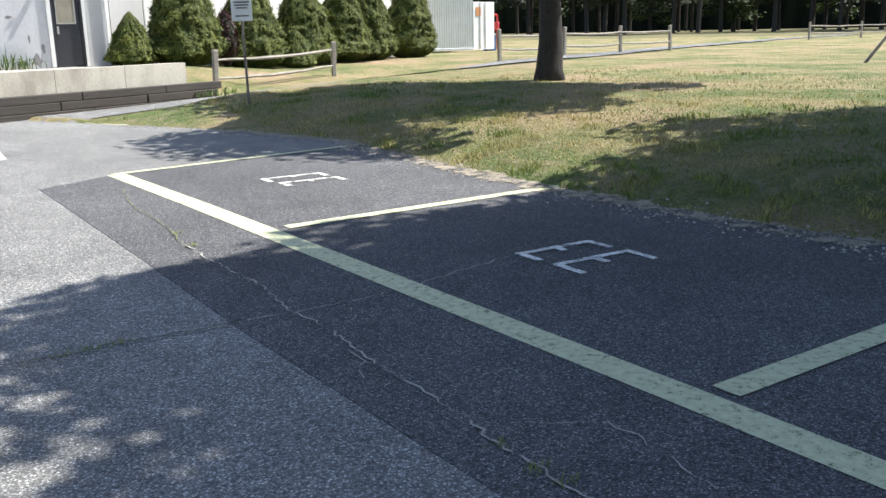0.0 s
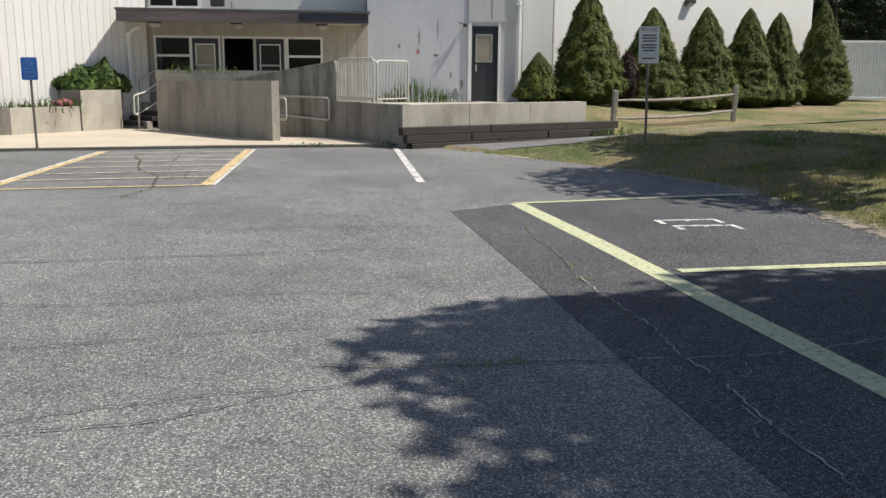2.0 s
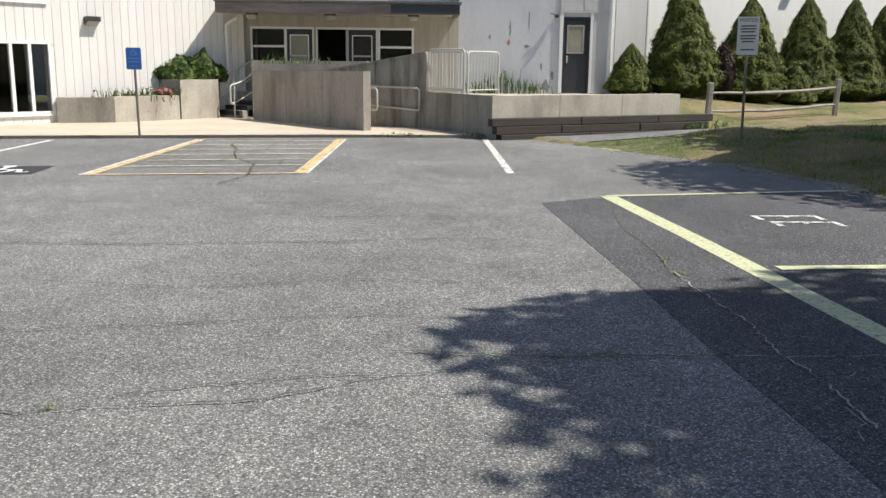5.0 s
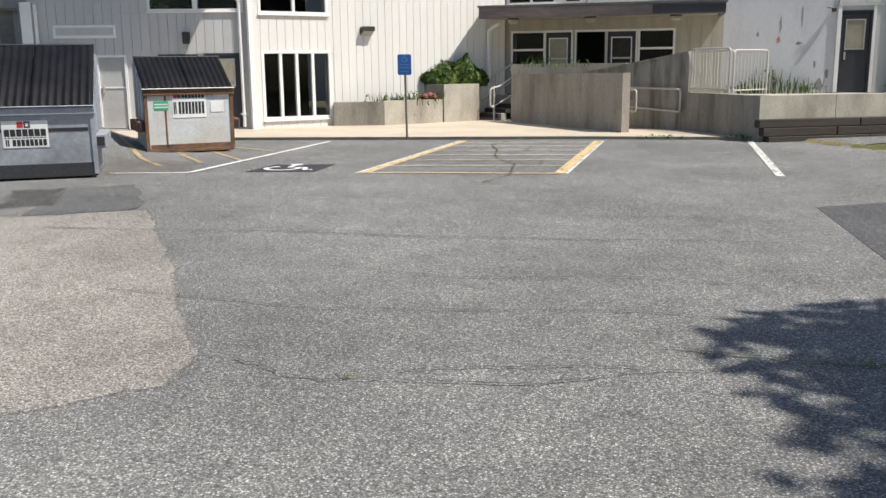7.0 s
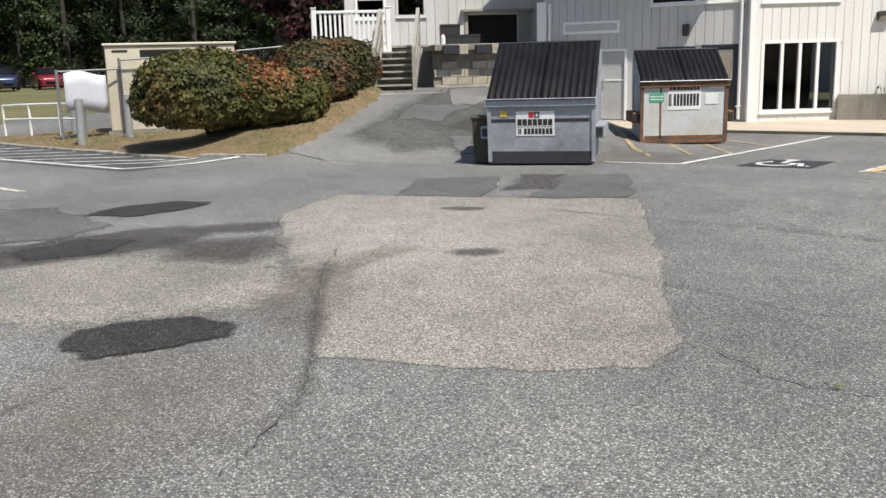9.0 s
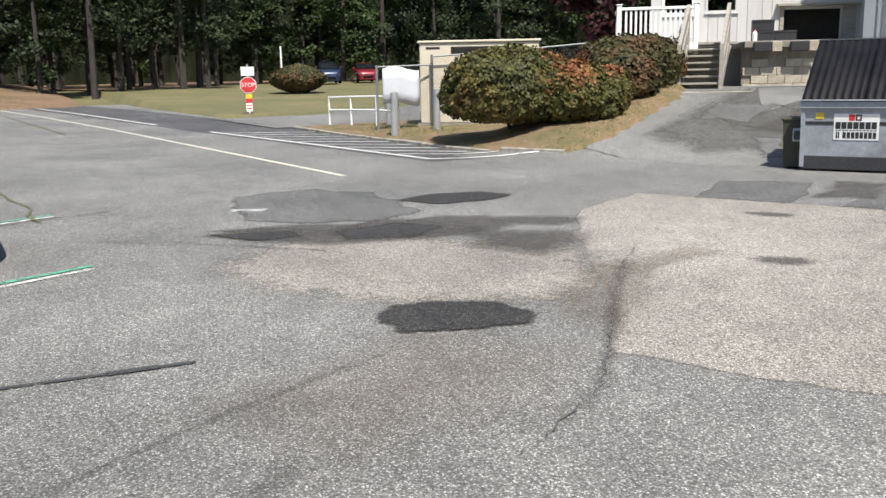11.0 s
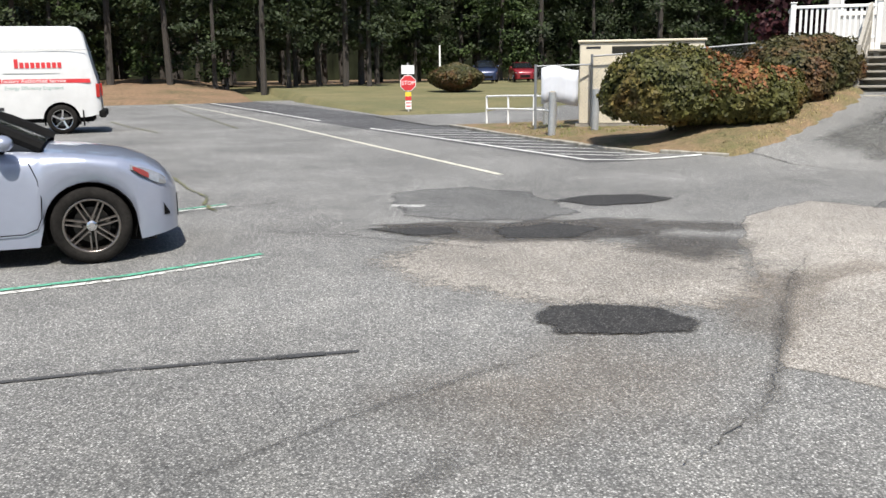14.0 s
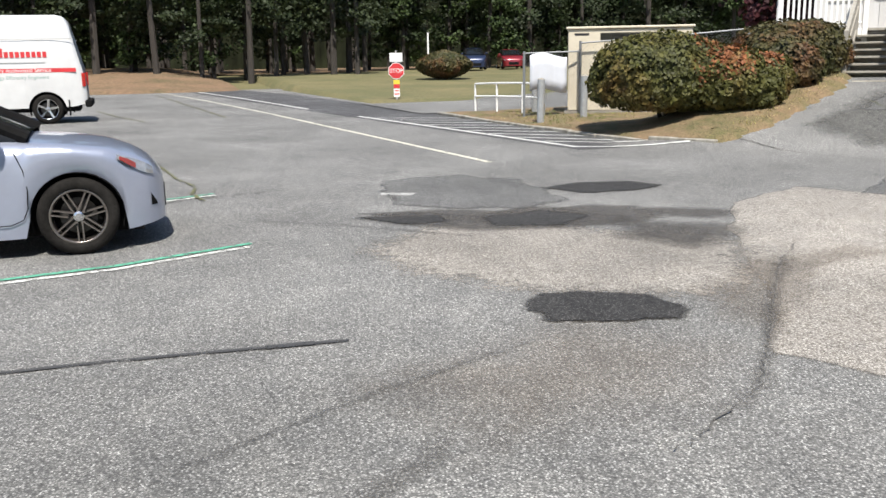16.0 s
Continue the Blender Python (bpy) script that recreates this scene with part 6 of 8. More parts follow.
part("low_rail", box(bmesh.new(), -1.839, -0.03, FZ + 0.10, -0.121, 0.03, FZ + 0.15, 0.008), M_DECK_WHITE, deck)
me = finish(box(bmesh.new(), -0.028, -0.018, FZ + 0.15, 0.028, 0.018, FZ + 0.80), "picket")
me.materials.append(M_DECK_WHITE)
for i in range(14):
    share("picket", me, deck, Matrix.Translation((-1.73 + i * 0.118, 0, 0)))
for i in range(8):
    share("picket", me, deck, pose(-1.9, 0.2 + i * 0.2, 0, 0, 0, 90))
part("side_rail", box(bmesh.new(), -1.945, 0.06, FZ + 0.80, -1.855, 1.9, FZ + 0.87, 0.008), M_DECK_WHITE, deck)
me = finish(box(bmesh.new(), -0.05, -0.015, DZ - 0.4, 0.05, 0.015, FZ - 0.25), "skirt_board")
me.materials.append(M_DECK_WHITE)
for i in range(5):
    share("skirt_board", me, deck, Matrix.Translation((-0.75 + i * 0.16, 0.02, 0)))
st = thing("dock_steps", DM @ pose(-0.2, 0, 0, 0, 0, -13), "grey wooden steps up to the deck", "steps")
for i in range(6):
    z = DZ + (FZ - DZ) * (i + 1) / 7
    part("tread", box(bmesh.new(), 0.0, -1.62 + 0.27 * i, z - 0.045, 0.86, -1.34 + 0.27 * i, z, 0.006), M_GREY_WOOD, st)
    part("riser", box(bmesh.new(), 0.02, -1.36 + 0.27 * i, z - 0.17, 0.84, -1.342 + 0.27 * i, z - 0.046), M_GREY_WOOD, st)
for x in (-0.04, 0.9):
    part("stringer", loft(bmesh.new(), [[(x - 0.03, -1.72, DZ - 0.1), (x + 0.03, -1.72, DZ - 0.1), (x + 0.03, -1.62, DZ + 0.2), (x - 0.03, -1.62, DZ + 0.2)], [(x - 0.03, 0, FZ - 0.3), (x + 0.03, 0, FZ - 0.3), (x + 0.03, 0, FZ), (x - 0.03, 0, FZ)]], cap=True), M_GREY_WOOD, st)
    for y, zb in ((-1.62, DZ), (-0.03, FZ - 0.2)):
        part("rail_post", box(bmesh.new(), x - 0.045, y - 0.045, zb - 0.1, x + 0.045, y + 0.045, zb + 1.02, 0.006), M_GREY_WOOD, st)
    for h0 in (0.92, 0.55):
        part("hand_rail", loft(bmesh.new(), [[(x - 0.04, -1.66, DZ + h0 - 0.05), (x + 0.04, -1.66, DZ + h0 - 0.05), (x + 0.04, -1.66, DZ + h0 + 0.05), (x - 0.04, -1.66, DZ + h0 + 0.05)], [(x - 0.04, 0, FZ + h0 - 0.12), (x + 0.04, 0, FZ + h0 - 0.12), (x + 0.04, 0, FZ + h0 - 0.02), (x - 0.04, 0, FZ + h0 - 0.02)]], cap=True), M_GREY_WOOD, st)
    me = finish(box(bmesh.new(), -0.02, -0.02, 0.1, 0.02, 0.02, 0.9), "baluster")
    me.materials.append(M_GREY_WOOD)
    for i in range(9):
        s_ = (i + 0.7) / 10
        share("baluster", me, st, Matrix.Translation((x, -1.62 + 1.6 * s_, DZ + (FZ - DZ) * s_ - 0.02)))
structure("step_pad", box(bmesh.new(), -0.5, -2.3, DZ - 0.35, 0.9, -1.6, DZ - 0.03), M_CONCRETE_PALE, "pale concrete pad below the dock steps", "pavement").matrix_basis = DM
# Dock platform with block wall and bumpers.
structure("dock_slab", box(bmesh.new(), 1.1, 0.0, FZ - 0.16, 6.2, 2.8, FZ, 0.01), M_CONCRETE, "concrete dock slab", "floor").matrix_basis = DM
dw = tagged(part("dock_wall", box(bmesh.new(), 1.1, 0.27, DZ - 0.6, 6.2, 0.45, FZ - 0.165), M_CONCRETE, m=DM), "block wall under the dock", "wall", kind="structure")
me = finish(box(bmesh.new(), 0, 0, 0, 0.39, 0.05, 0.19, 0.006), "block")
me.materials.append(M_BLOCK)
for r in range(4):
    for i in range(12):
        x = 1.12 + 0.4 * i + (0.2 if r % 2 else 0)
        if x < 5.8 and not (r == 3 and i % 3 == 1) and not (r == 2 and i % 5 == 3):
            share("block", me, dw, Matrix.Translation((x, 0.218, DZ - 0.12 + 0.2 * r)))
for x in (1.3, 2.15, 3.0, 3.85):
    bp = thing("dock_bumper", DM @ Matrix.Translation((x, -0.1, FZ - 0.26)), "black rubber dock bumper on timber", "bumper", "dock bumpers")
    part("pad", box(bmesh.new(), 0, 0, 0, 0.42, 0.1, 0.24, 0.02), M_SIGN_BLACK, bp)
    part("block", box(bmesh.new(), 0.43, 0.02, 0.0, 0.66, 0.1, 0.24, 0.01), M_BLOCK, bp)
# Walls behind the dock.
a_, b_ = DM @ Vector((-1.0, 1.95, 0)), DM @ Vector((1.7, 1.95, 0))
w7, m7 = wall_with_openings("wall_dock_left", a_, b_, 0.5, 5.4, [(0.35, 1.05, FZ + 0.82, FZ + 1.75), (1.45, 2.15, FZ + 0.85, FZ + 2.0)], M_GREY_SHADE_SIDING, "siding beside the deck door, greyed for shade", board=0.25)
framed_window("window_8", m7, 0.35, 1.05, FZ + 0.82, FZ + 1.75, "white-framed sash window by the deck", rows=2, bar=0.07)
framed_window("window_9", m7, 1.45, 2.15, FZ + 0.85, FZ + 2.0, "dark window in grey trim", bar=0.06, frame_mat=M_GREY_SHADE_SIDING)
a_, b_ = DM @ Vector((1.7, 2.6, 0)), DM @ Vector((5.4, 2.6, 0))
w8, m8 = wall_with_openings("wall_dock", a_, b_, 0.5, 5.4, [(0.80, 2.28, FZ, FZ + 0.86)], M_GREY_SHADE_SIDING, "siding behind the loading dock, greyed for shade", board=0.25)
# Near-black sheet at the back paints the shade of the opening.
structure("dock_recess", box(bmesh.new(), 0.6, 0.9, FZ, 2.5, 1.0, FZ + 1.0), M_ROOM, "near-black sheet for the shade inside the loading opening", "wall").matrix_basis = m8
structure("dock_frame", box(box(box(bmesh.new(), 0.70, -0.06, FZ, 0.799, 0.1, FZ + 0.94), 2.281, -0.06, FZ, 2.62, 0.1, FZ + 0.94), 0.60, -0.22, FZ + 0.94, 2.70, 0.1, FZ + 1.0), M_GREY_WOOD, "grey timber frame of the loading opening", "trim").matrix_basis = m8
a_ = DM @ Vector((5.4, 2.6, 0))
structure("wall_dock_return", prism(bmesh.new(), [(-15.98, 19.2), (-15.8, 19.3), (-17.2, 23.5), (-17.5, 23.4)], 0.3, TOP), M_GREY_SHADE_SIDING, "grey return wall", "wall")
structure("roof_dock", prism(bmesh.new(), [tuple((DM @ Vector((x, y, 0))).xy) for x, y in ((-1.2, 1.5), (5.6, 1.5), (6, 9), (-1.2, 9))], 5.4, 5.6), M_ROOF, "flat grey roof over the dock wall", "roof")
for x, w_, h_ in ((1.42, 0.52, 0.42), (1.98, 0.50, 0.26)):
    c = thing("plastic_crate", DM @ pose(x, 0.9, FZ + 0.005, 0, 0, random.uniform(-6, 6)), "black plastic crate on the dock slab", "crate", "dock crates")
    for lvl in range(2 if h_ > 0.4 else 1):
        part("crate_body", box(box(box(box(bmesh.new(), 0, 0, lvl * 0.27, w_, 0.02, lvl * 0.27 + 0.26), 0, 0.3, lvl * 0.27, w_, 0.32, lvl * 0.27 + 0.26), 0, 0.021, lvl * 0.27, 0.02, 0.299, lvl * 0.27 + 0.26), w_ - 0.02, 0.021, lvl * 0.27, w_, 0.299, lvl * 0.27 + 0.26), M_SIGN_BLACK, c)
        part("crate_rim", box(bmesh.new(), -0.01, -0.012, lvl * 0.27 + 0.21, w_ + 0.01, -0.001, lvl * 0.27 + 0.26), M_SIGN_BLACK, c)
c = thing("bottle", DM @ pose(1.45, 0.7, FZ), "white plastic bottle with red cap on the dock", "bottle")
part("body", tube(bmesh.new(), [(0, 0, 0), (0, 0, 0.2), (0, 0, 0.26)], [0.06, 0.06, 0.025], 10), M_SIGN_WHITE, c)
part("cap", tube(bmesh.new(), [(0, 0, 0.26), (0, 0, 0.30)], 0.025, 8), M_SIGN_RED, c)

# ---------------------------------------------------------------- generator enclosure and chain-link fence
M_BEIGE = mat("beige_enclosure_paint", (0.60, 0.54, 0.42), 0.55, grain=20, amount=0.05, stain=2, stain_amount=0.12, bump=0.05)
g = thing("generator_enclosure", pose(-23.23, 10.61, island_z(-23.3, 10.6) - 0.05, 0, 0, 62), "large beige steel generator enclosure on the island", "generator")
part("body", box(bmesh.new(), 0, -1.3, 0.12, 3.05, 0.0, 2.14, 0.02), M_BEIGE, g)
part("plinth", box(bmesh.new(), -0.08, -1.38, -0.1, 3.13, 0.08, 0.115), M_CONCRETE, g)
part("roof_lip", box(bmesh.new(), -0.05, -1.35, 2.14, 3.10, 0.05, 2.20, 0.015), M_BEIGE, g)
vn = part("vent", box(bmesh.new(), 0.8, -1.315, 1.86, 2.2, -1.301, 2.04), M_LAMP, g, "dark louvred vent")
for i in range(5):
    part("louvre", box(bmesh.new(), 0.82, -1.33, 1.875 + i * 0.033, 2.18, -1.316, 1.885 + i * 0.033), M_OLIVE, vn)
part("name_bar", box(bmesh.new(), 0.16, -1.304, 1.98, 0.52, -1.301, 2.04), M_SIGN_BLACK, g)
part("door_seam", box(bmesh.new(), 0.9, -1.306, 0.2, 0.912, -1.301, 1.95), M_OLIVE, g)

M_CHAIN = mat("galvanised_wire", (0.22, 0.23, 0.235), 0.55, 0.4, grain=30, amount=0.15, bump=0.0)
M_TARP = mat("white_tarp", (0.55, 0.57, 0.61), 0.7, grain=6, amount=0.08, stain=3, stain_amount=0.15, bump=0.15, bump_dist=0.02)


def fence_z(x, y):
    return min(island_z(x, y), 0.45)


def chain_fence(pts, h, label, mesh_step=0.10):
    t = thing("chain_link_fence", pose(0, 0, 0), label, "fence")
    for x, y in pts:
        z = fence_z(x, y)
        part("post", tube(bmesh.new(), [(x, y, z - 0.1), (x, y, z + h + 0.05)], 0.035, 8), M_CHAIN, t)
    for (x0, y0), (x1, y1) in zip(pts, pts[1:]):
        z0, z1 = fence_z(x0, y0), fence_z(x1, y1)
        part("top_rail", tube(bmesh.new(), [(x0, y0, z0 + h), (x1, y1, z1 + h)], 0.024, 6), M_CHAIN, t)
        L = math.hypot(x1 - x0, y1 - y0)
        bm = bmesh.new()
        n = int(L / mesh_step)
        for i in range(-int(h / mesh_step), n + 1):
            for sgn in (1, -1):
                a, b = i * mesh_step, i * mesh_step + h
                lo, hi = max(a, 0), min(b, L)
                if hi - lo < 0.05:
                    continue
                za, zb = (lo - a, hi - a) if sgn > 0 else (h - (lo - a), h - (hi - a))
                P = lambda s, q: (x0 + (x1 - x0) * s / L, y0 + (y1 - y0) * s / L, z0 + (z1 - z0) * s / L + q)
                tube(bm, [P(lo, za), P(hi, zb)], 0.0018, 3, False)
        part("wire_mesh", bm, M_CHAIN, t)
    return t


chain_fence([(-22.0, 8.75), (-21.8, 10.2)], 1.55, "galvanised chain-link gate section with a white tarp")
chain_fence([(-21.8, 10.2), (-20.6, 12.4), (-20.2, 14.0)], 1.75, "galvanised chain-link fence behind the bushes")
bm = bmesh.new()
zt = island_z(-21.95, 9)
loft(bm, [[(-21.93 + 0.15 * s + 0.02 * math.sin(s * 17) + 0.05, 8.85 + 0.95 * s, zt + z + 0.06 * math.sin(s * 5)) for s in [i / 10 for i in range(11)]] for z in (0.62, 0.9, 1.2, 1.5)], close=False)
tp = part("tarp", bm, M_TARP, smooth=True)
tp.modifiers.new("t", "SOLIDIFY").thickness = 0.01
tagged(tp, "white tarp hung on the chain-link fence", "tarp")
pr = thing("pipe_railing", pose(0, 0, 0), "low white pipe railing beside the drive", "railing")
rp = [(-26.0, 9.0), (-24.6, 9.1), (-23.2, 9.25), (-22.2, 9.4)]
for x, y in rp:
    part("post", tube(bmesh.new(), [(x, y, island_z(x, y) - 0.05), (x, y, island_z(x, y) + 0.78)], 0.03, 8), M_DECK_WHITE, pr)
for h in (0.42, 0.78):
    part("rail", tube(bmesh.new(), [(x, y, island_z(x, y) + h) for x, y in rp], 0.026, 8), M_DECK_WHITE, pr)



# ---------------------------------------------------------------- vegetation
def leaf_mat(name, stops, rough=0.6, scale=0.8, through=0.25):
    """Foliage: colour by broad noise and by leaf, with some light let through."""
    m = bpy.data.materials.new(name)
    m.use_nodes = True
    nt = m.node_tree
    p = nt.nodes["Principled BSDF"]
    geo = nt.nodes.new("ShaderNodeNewGeometry")
    c = ramp(nt, noise_node(nt, scale, 3, 0.6), stops)
    c = mixc(nt, 1.0, c, ramp(nt, geo.outputs["Random Per Island"], [(0, (0.55,) * 3), (1, (1.45,) * 3)]), "MULTIPLY")
    nt.links.new(c, p.inputs["Base Color"])
    p.inputs["Roughness"].default_value, p.inputs["Specular IOR Level"].default_value = rough, 0.3
    tr = nt.nodes.new("ShaderNodeBsdfTranslucent")
    nt.links.new(c, tr.inputs[0])
    mx = nt.nodes.new("ShaderNodeMixShader")
    mx.inputs[0].default_value = through
    nt.links.new(p.outputs[0], mx.inputs[1])
    nt.links.new(tr.outputs[0], mx.inputs[2])
    nt.links.new(mx.outputs[0], nt.nodes["Material Output"].inputs[0])
    return m


M_PINE = leaf_mat("pine_foliage", [(0.35, (0.018, 0.027, 0.012)), (0.65, (0.041, 0.056, 0.021))], scale=0.35)
M_OAK = leaf_mat("broadleaf_foliage", [(0.35, (0.023, 0.039, 0.012)), (0.65, (0.050, 0.076, 0.021))], scale=0.35)
M_SPRUCE = leaf_mat("dwarf_spruce_foliage", [(0.35, (0.058, 0.082, 0.011)), (0.65, (0.145, 0.160, 0.024))], scale=2.5, through=0.12)
M_GREEN_BUSH = leaf_mat("green_bush_foliage", [(0.35, (0.05, 0.095, 0.02)), (0.65, (0.12, 0.17, 0.04))], scale=1.2, through=0.15)
M_PURPLE = leaf_mat("purple_foliage", [(0.35, (0.026, 0.010, 0.012)), (0.65, (0.062, 0.016, 0.018))], scale=0.6)
M_BLADE = leaf_mat("grass_blades", [(0.40, (0.12, 0.18, 0.035)), (0.52, (0.28, 0.26, 0.085)), (0.66, (0.44, 0.36, 0.18))], scale=0.55, through=0.3)
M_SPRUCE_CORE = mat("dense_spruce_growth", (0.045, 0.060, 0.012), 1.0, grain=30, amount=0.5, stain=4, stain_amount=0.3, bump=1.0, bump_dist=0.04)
# Near-black green puts the shade between the leaves into the bush cores.
M_CORE = mat("bush_inner_shade", (0.018, 0.022, 0.009), 1.0, grain=10, amount=0.4, bump=0.3)


def leaves(verts, faces, at, normal, size, rng, long=1.0):
    """One leaf or needle clump: a small bent quad facing roughly along normal."""
    n = (normal + Vector((rng.gauss(0, 0.45), rng.gauss(0, 0.45), rng.gauss(0, 0.45)))).normalized()
    a = n.cross(Vector((rng.gauss(0, 1), rng.gauss(0, 1), rng.gauss(0, 1)))).normalized() * size
    b = n.cross(a).normalized() * size * long
    k = len(verts)
    verts += [at - a * 0.5, at - b * 0.6 + n * size * 0.1, at + a * 0.5, at + b * 0.6 + n * size * 0.15]
    faces.append((k, k + 1, k + 2, k + 3))


def leaf_mesh(name, verts, faces, material):
    me = bpy.data.meshes.new(name)
    me.from_pydata([tuple(v) for v in verts], [], faces)
    me.materials.append(material)
    return me


def shrub_core(rad, n=26, rows=16):
    """A closed lumpy body; rad(a, t) gives a point for angle and height share."""
    bm = bmesh.new()
    loft(bm, [[rad(math.tau * k / n, j / rows) for k in range(n)] for j in range(rows + 1)], cap=True)
    return bm


def cone_spruce(x, y, z, h, r, seed, lean=0.0):
    rng = random.Random(seed)
    t = thing("dwarf_spruce", pose(x, y, z), "dense conical dwarf spruce against the white wall", "shrub", "evergreens along the wall")

    def rad(a, s, out=1.0):
        prof = r * (min(1, (s + 0.03) / 0.14) ** 0.6) * (1 - s) ** 0.72 * 1.12
        lump = 1.04 + 0.22 * noise.noise((math.cos(a) * 2.4 + seed, math.sin(a) * 2.4, s * h * 2.6)) + 0.17 * noise.noise((math.cos(a) * 5, math.sin(a) * 5 + seed, s * h * 5.5)) + 0.07 * noise.noise((math.cos(a) * 11, math.sin(a) * 11, s * h * 11 + seed))
        q = prof * lump * out
        return Vector((math.cos(a) * q + lean * s, math.sin(a) * q, 0.04 + s * h))

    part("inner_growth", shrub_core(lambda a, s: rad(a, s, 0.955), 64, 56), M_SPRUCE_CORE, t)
    v, f = [], []
    for _ in range(int(26000 * r * h / 2.6)):
        s, a = 1 - math.sqrt(rng.random()), rng.random() * math.tau
        p = rad(a, s, rng.uniform(0.93, 1.04))
        leaves(v, f, p, Vector((math.cos(a), math.sin(a), 0.7)), rng.uniform(0.016, 0.036), rng, 1.5)
    ob = share("crown", leaf_mesh("crown", v, f, M_SPRUCE), t)
    part("trunk", tube(bmesh.new(), [(0, 0, -0.05), (0, 0, h * 0.5)], [0.06, 0.02], 6), M_BARK, t)
    return t


for i, (x, y, h, r) in enumerate(((5.45, 25.6, 1.42, 0.60), (6.95, 25.85, 3.2, 0.93), (9.35, 27.1, 2.95, 0.96), (11.7, 28.4, 3.1, 0.97), (13.6, 29.4, 3.15, 0.92), (15.1, 30.2, 3.1, 0.86), (17.65, 31.6, 3.6, 0.93), (10.75, 26.8, 1.0, 0.5))):
    cone_spruce(x, y, lawn_z(x, y) - 0.03 if i else 0.70, h + (0.15 if i else 0), r * 1.12, 11 + i, random.uniform(-0.05, 0.05))


def round_bush(name, x, y, z, rx, ry, h, seed, material, label, count=9000, size=(0.045, 0.085), category="bush", turn=0, neck=0.06, wild=0.13):
    rng = random.Random(seed)
    t = thing(name, pose(x, y, z, 0, 0, turn), label, category)

    def rad(a, s, out=1.0):
        lump = 1 + wild * noise.noise((math.cos(a) * 1.6 + seed, math.sin(a) * 1.6, s * 2.5)) + 0.07 * noise.noise((math.cos(a) * 5, math.sin(a) * 5 + seed, s * 7))
        q = math.sin(math.pi * (neck + (1 - neck) * s)) ** 0.66 * lump * out if s < 0.999 else 0.02
        return Vector((math.cos(a) * rx * q, math.sin(a) * ry * q, 0.10 + h * s * (lump if wild > 0.2 else 0.95 + 0.05 * lump)))

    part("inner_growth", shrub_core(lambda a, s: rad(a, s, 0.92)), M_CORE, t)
    v, f = [], []
    for _ in range(count):
        s, a = rng.random() ** 0.8, rng.random() * math.tau
        p = rad(a, min(s, 0.99), rng.uniform(0.94, 1.05))
        leaves(v, f, p, Vector((math.cos(a), math.sin(a), 1.6 * (s - 0.35))), rng.uniform(*size), rng, 1.4)
    share("crown", leaf_mesh("crown", v, f, material), t)
    for k in range(5):
        a = k * 1.3
        part("stem", tube(bmesh.new(), [(0.2 * math.cos(a) * rx, 0.2 * math.sin(a) * ry, -0.1), (0.45 * math.cos(a) * rx, 0.45 * math.sin(a) * ry, h * 0.5)], [0.03, 0.012], 5), M_BARK, t)
    return t


def lobed_bush(lobes, stems, count, label, seed, flush=()):
    """A clipped, lumpy bush of several lobes (x, y, z, radius, rise, drop, leaf material); flush: (centre, radius) where the leaves have turned red."""
    rng = random.Random(seed)
    t = thing("turning_bush", pose(lobes[0][0], lobes[0][1], 0), label, "bush")
    o = Vector((lobes[0][0], lobes[0][1], 0))

    def skin(k, d, out=1.0):
        x, y, z, rx, up, low, _ = lobes[k]
        n_ = 2.2 if d.z > 0 else 3.6
        q = (math.hypot(d.x, d.y) ** n_ + abs(d.z) ** n_) ** (-1 / n_)
        lump = 1 + 0.14 * noise.noise((d * 2.1 + Vector((seed, k * 3, 0)))) + 0.09 * noise.noise(d * 5 + Vector((0, seed, k)))
        return Vector((x, y, z)) + Vector((d.x * rx, d.y * rx, d.z * (up if d.z > 0 else low))) * (q * lump * out)

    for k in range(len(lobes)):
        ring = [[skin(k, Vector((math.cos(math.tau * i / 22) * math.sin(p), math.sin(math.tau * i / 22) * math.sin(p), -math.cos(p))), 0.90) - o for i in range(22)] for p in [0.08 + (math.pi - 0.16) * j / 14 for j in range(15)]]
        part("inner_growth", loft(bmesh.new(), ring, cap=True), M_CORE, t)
    bins = {}
    total = sum(l[3] * (l[4] + l[5]) for l in lobes)
    for k, l in enumerate(lobes):
        for _ in range(int(count * l[3] * (l[4] + l[5]) / total)):
            d = Vector((rng.gauss(0, 1), rng.gauss(0, 1), rng.gauss(0, 1))).normalized()
            p = skin(k, d, rng.uniform(0.93, 1.05))
            if any(j != k and ((p.x - m_[0]) / m_[3]) ** 2 + ((p.y - m_[1]) / m_[3]) ** 2 + ((p.z - m_[2]) / (m_[4] if p.z > m_[2] else m_[5])) ** 2 < 0.8 for j, m_ in enumerate(lobes)):
                continue
            mt = l[6]
            for c, rad in flush:
                if (p - Vector(c)).length < rad * rng.uniform(0.45, 1.1):
                    mt = M_FLUSH
            v, f = bins.setdefault(mt.name, (mt, [], []))[1:]
            leaves(v, f, p - o, d + Vector((0, 0, 0.25)), rng.uniform(0.04, 0.085), rng, 1.35)
    for mt, v, f in bins.values():
        share("crown", leaf_mesh("crown", v, f, mt), t)
    for x, y, z, h in stems:
        for k in range(4):
            a = k * 1.6 + x
            part("stem", tube(bmesh.new(), [(x - o.x, y - o.y, z - 0.15), (x - o.x + 0.25 * math.cos(a), y - o.y + 0.25 * math.sin(a), z + h)], [0.035, 0.015], 5), M_BARK, t)
    return t


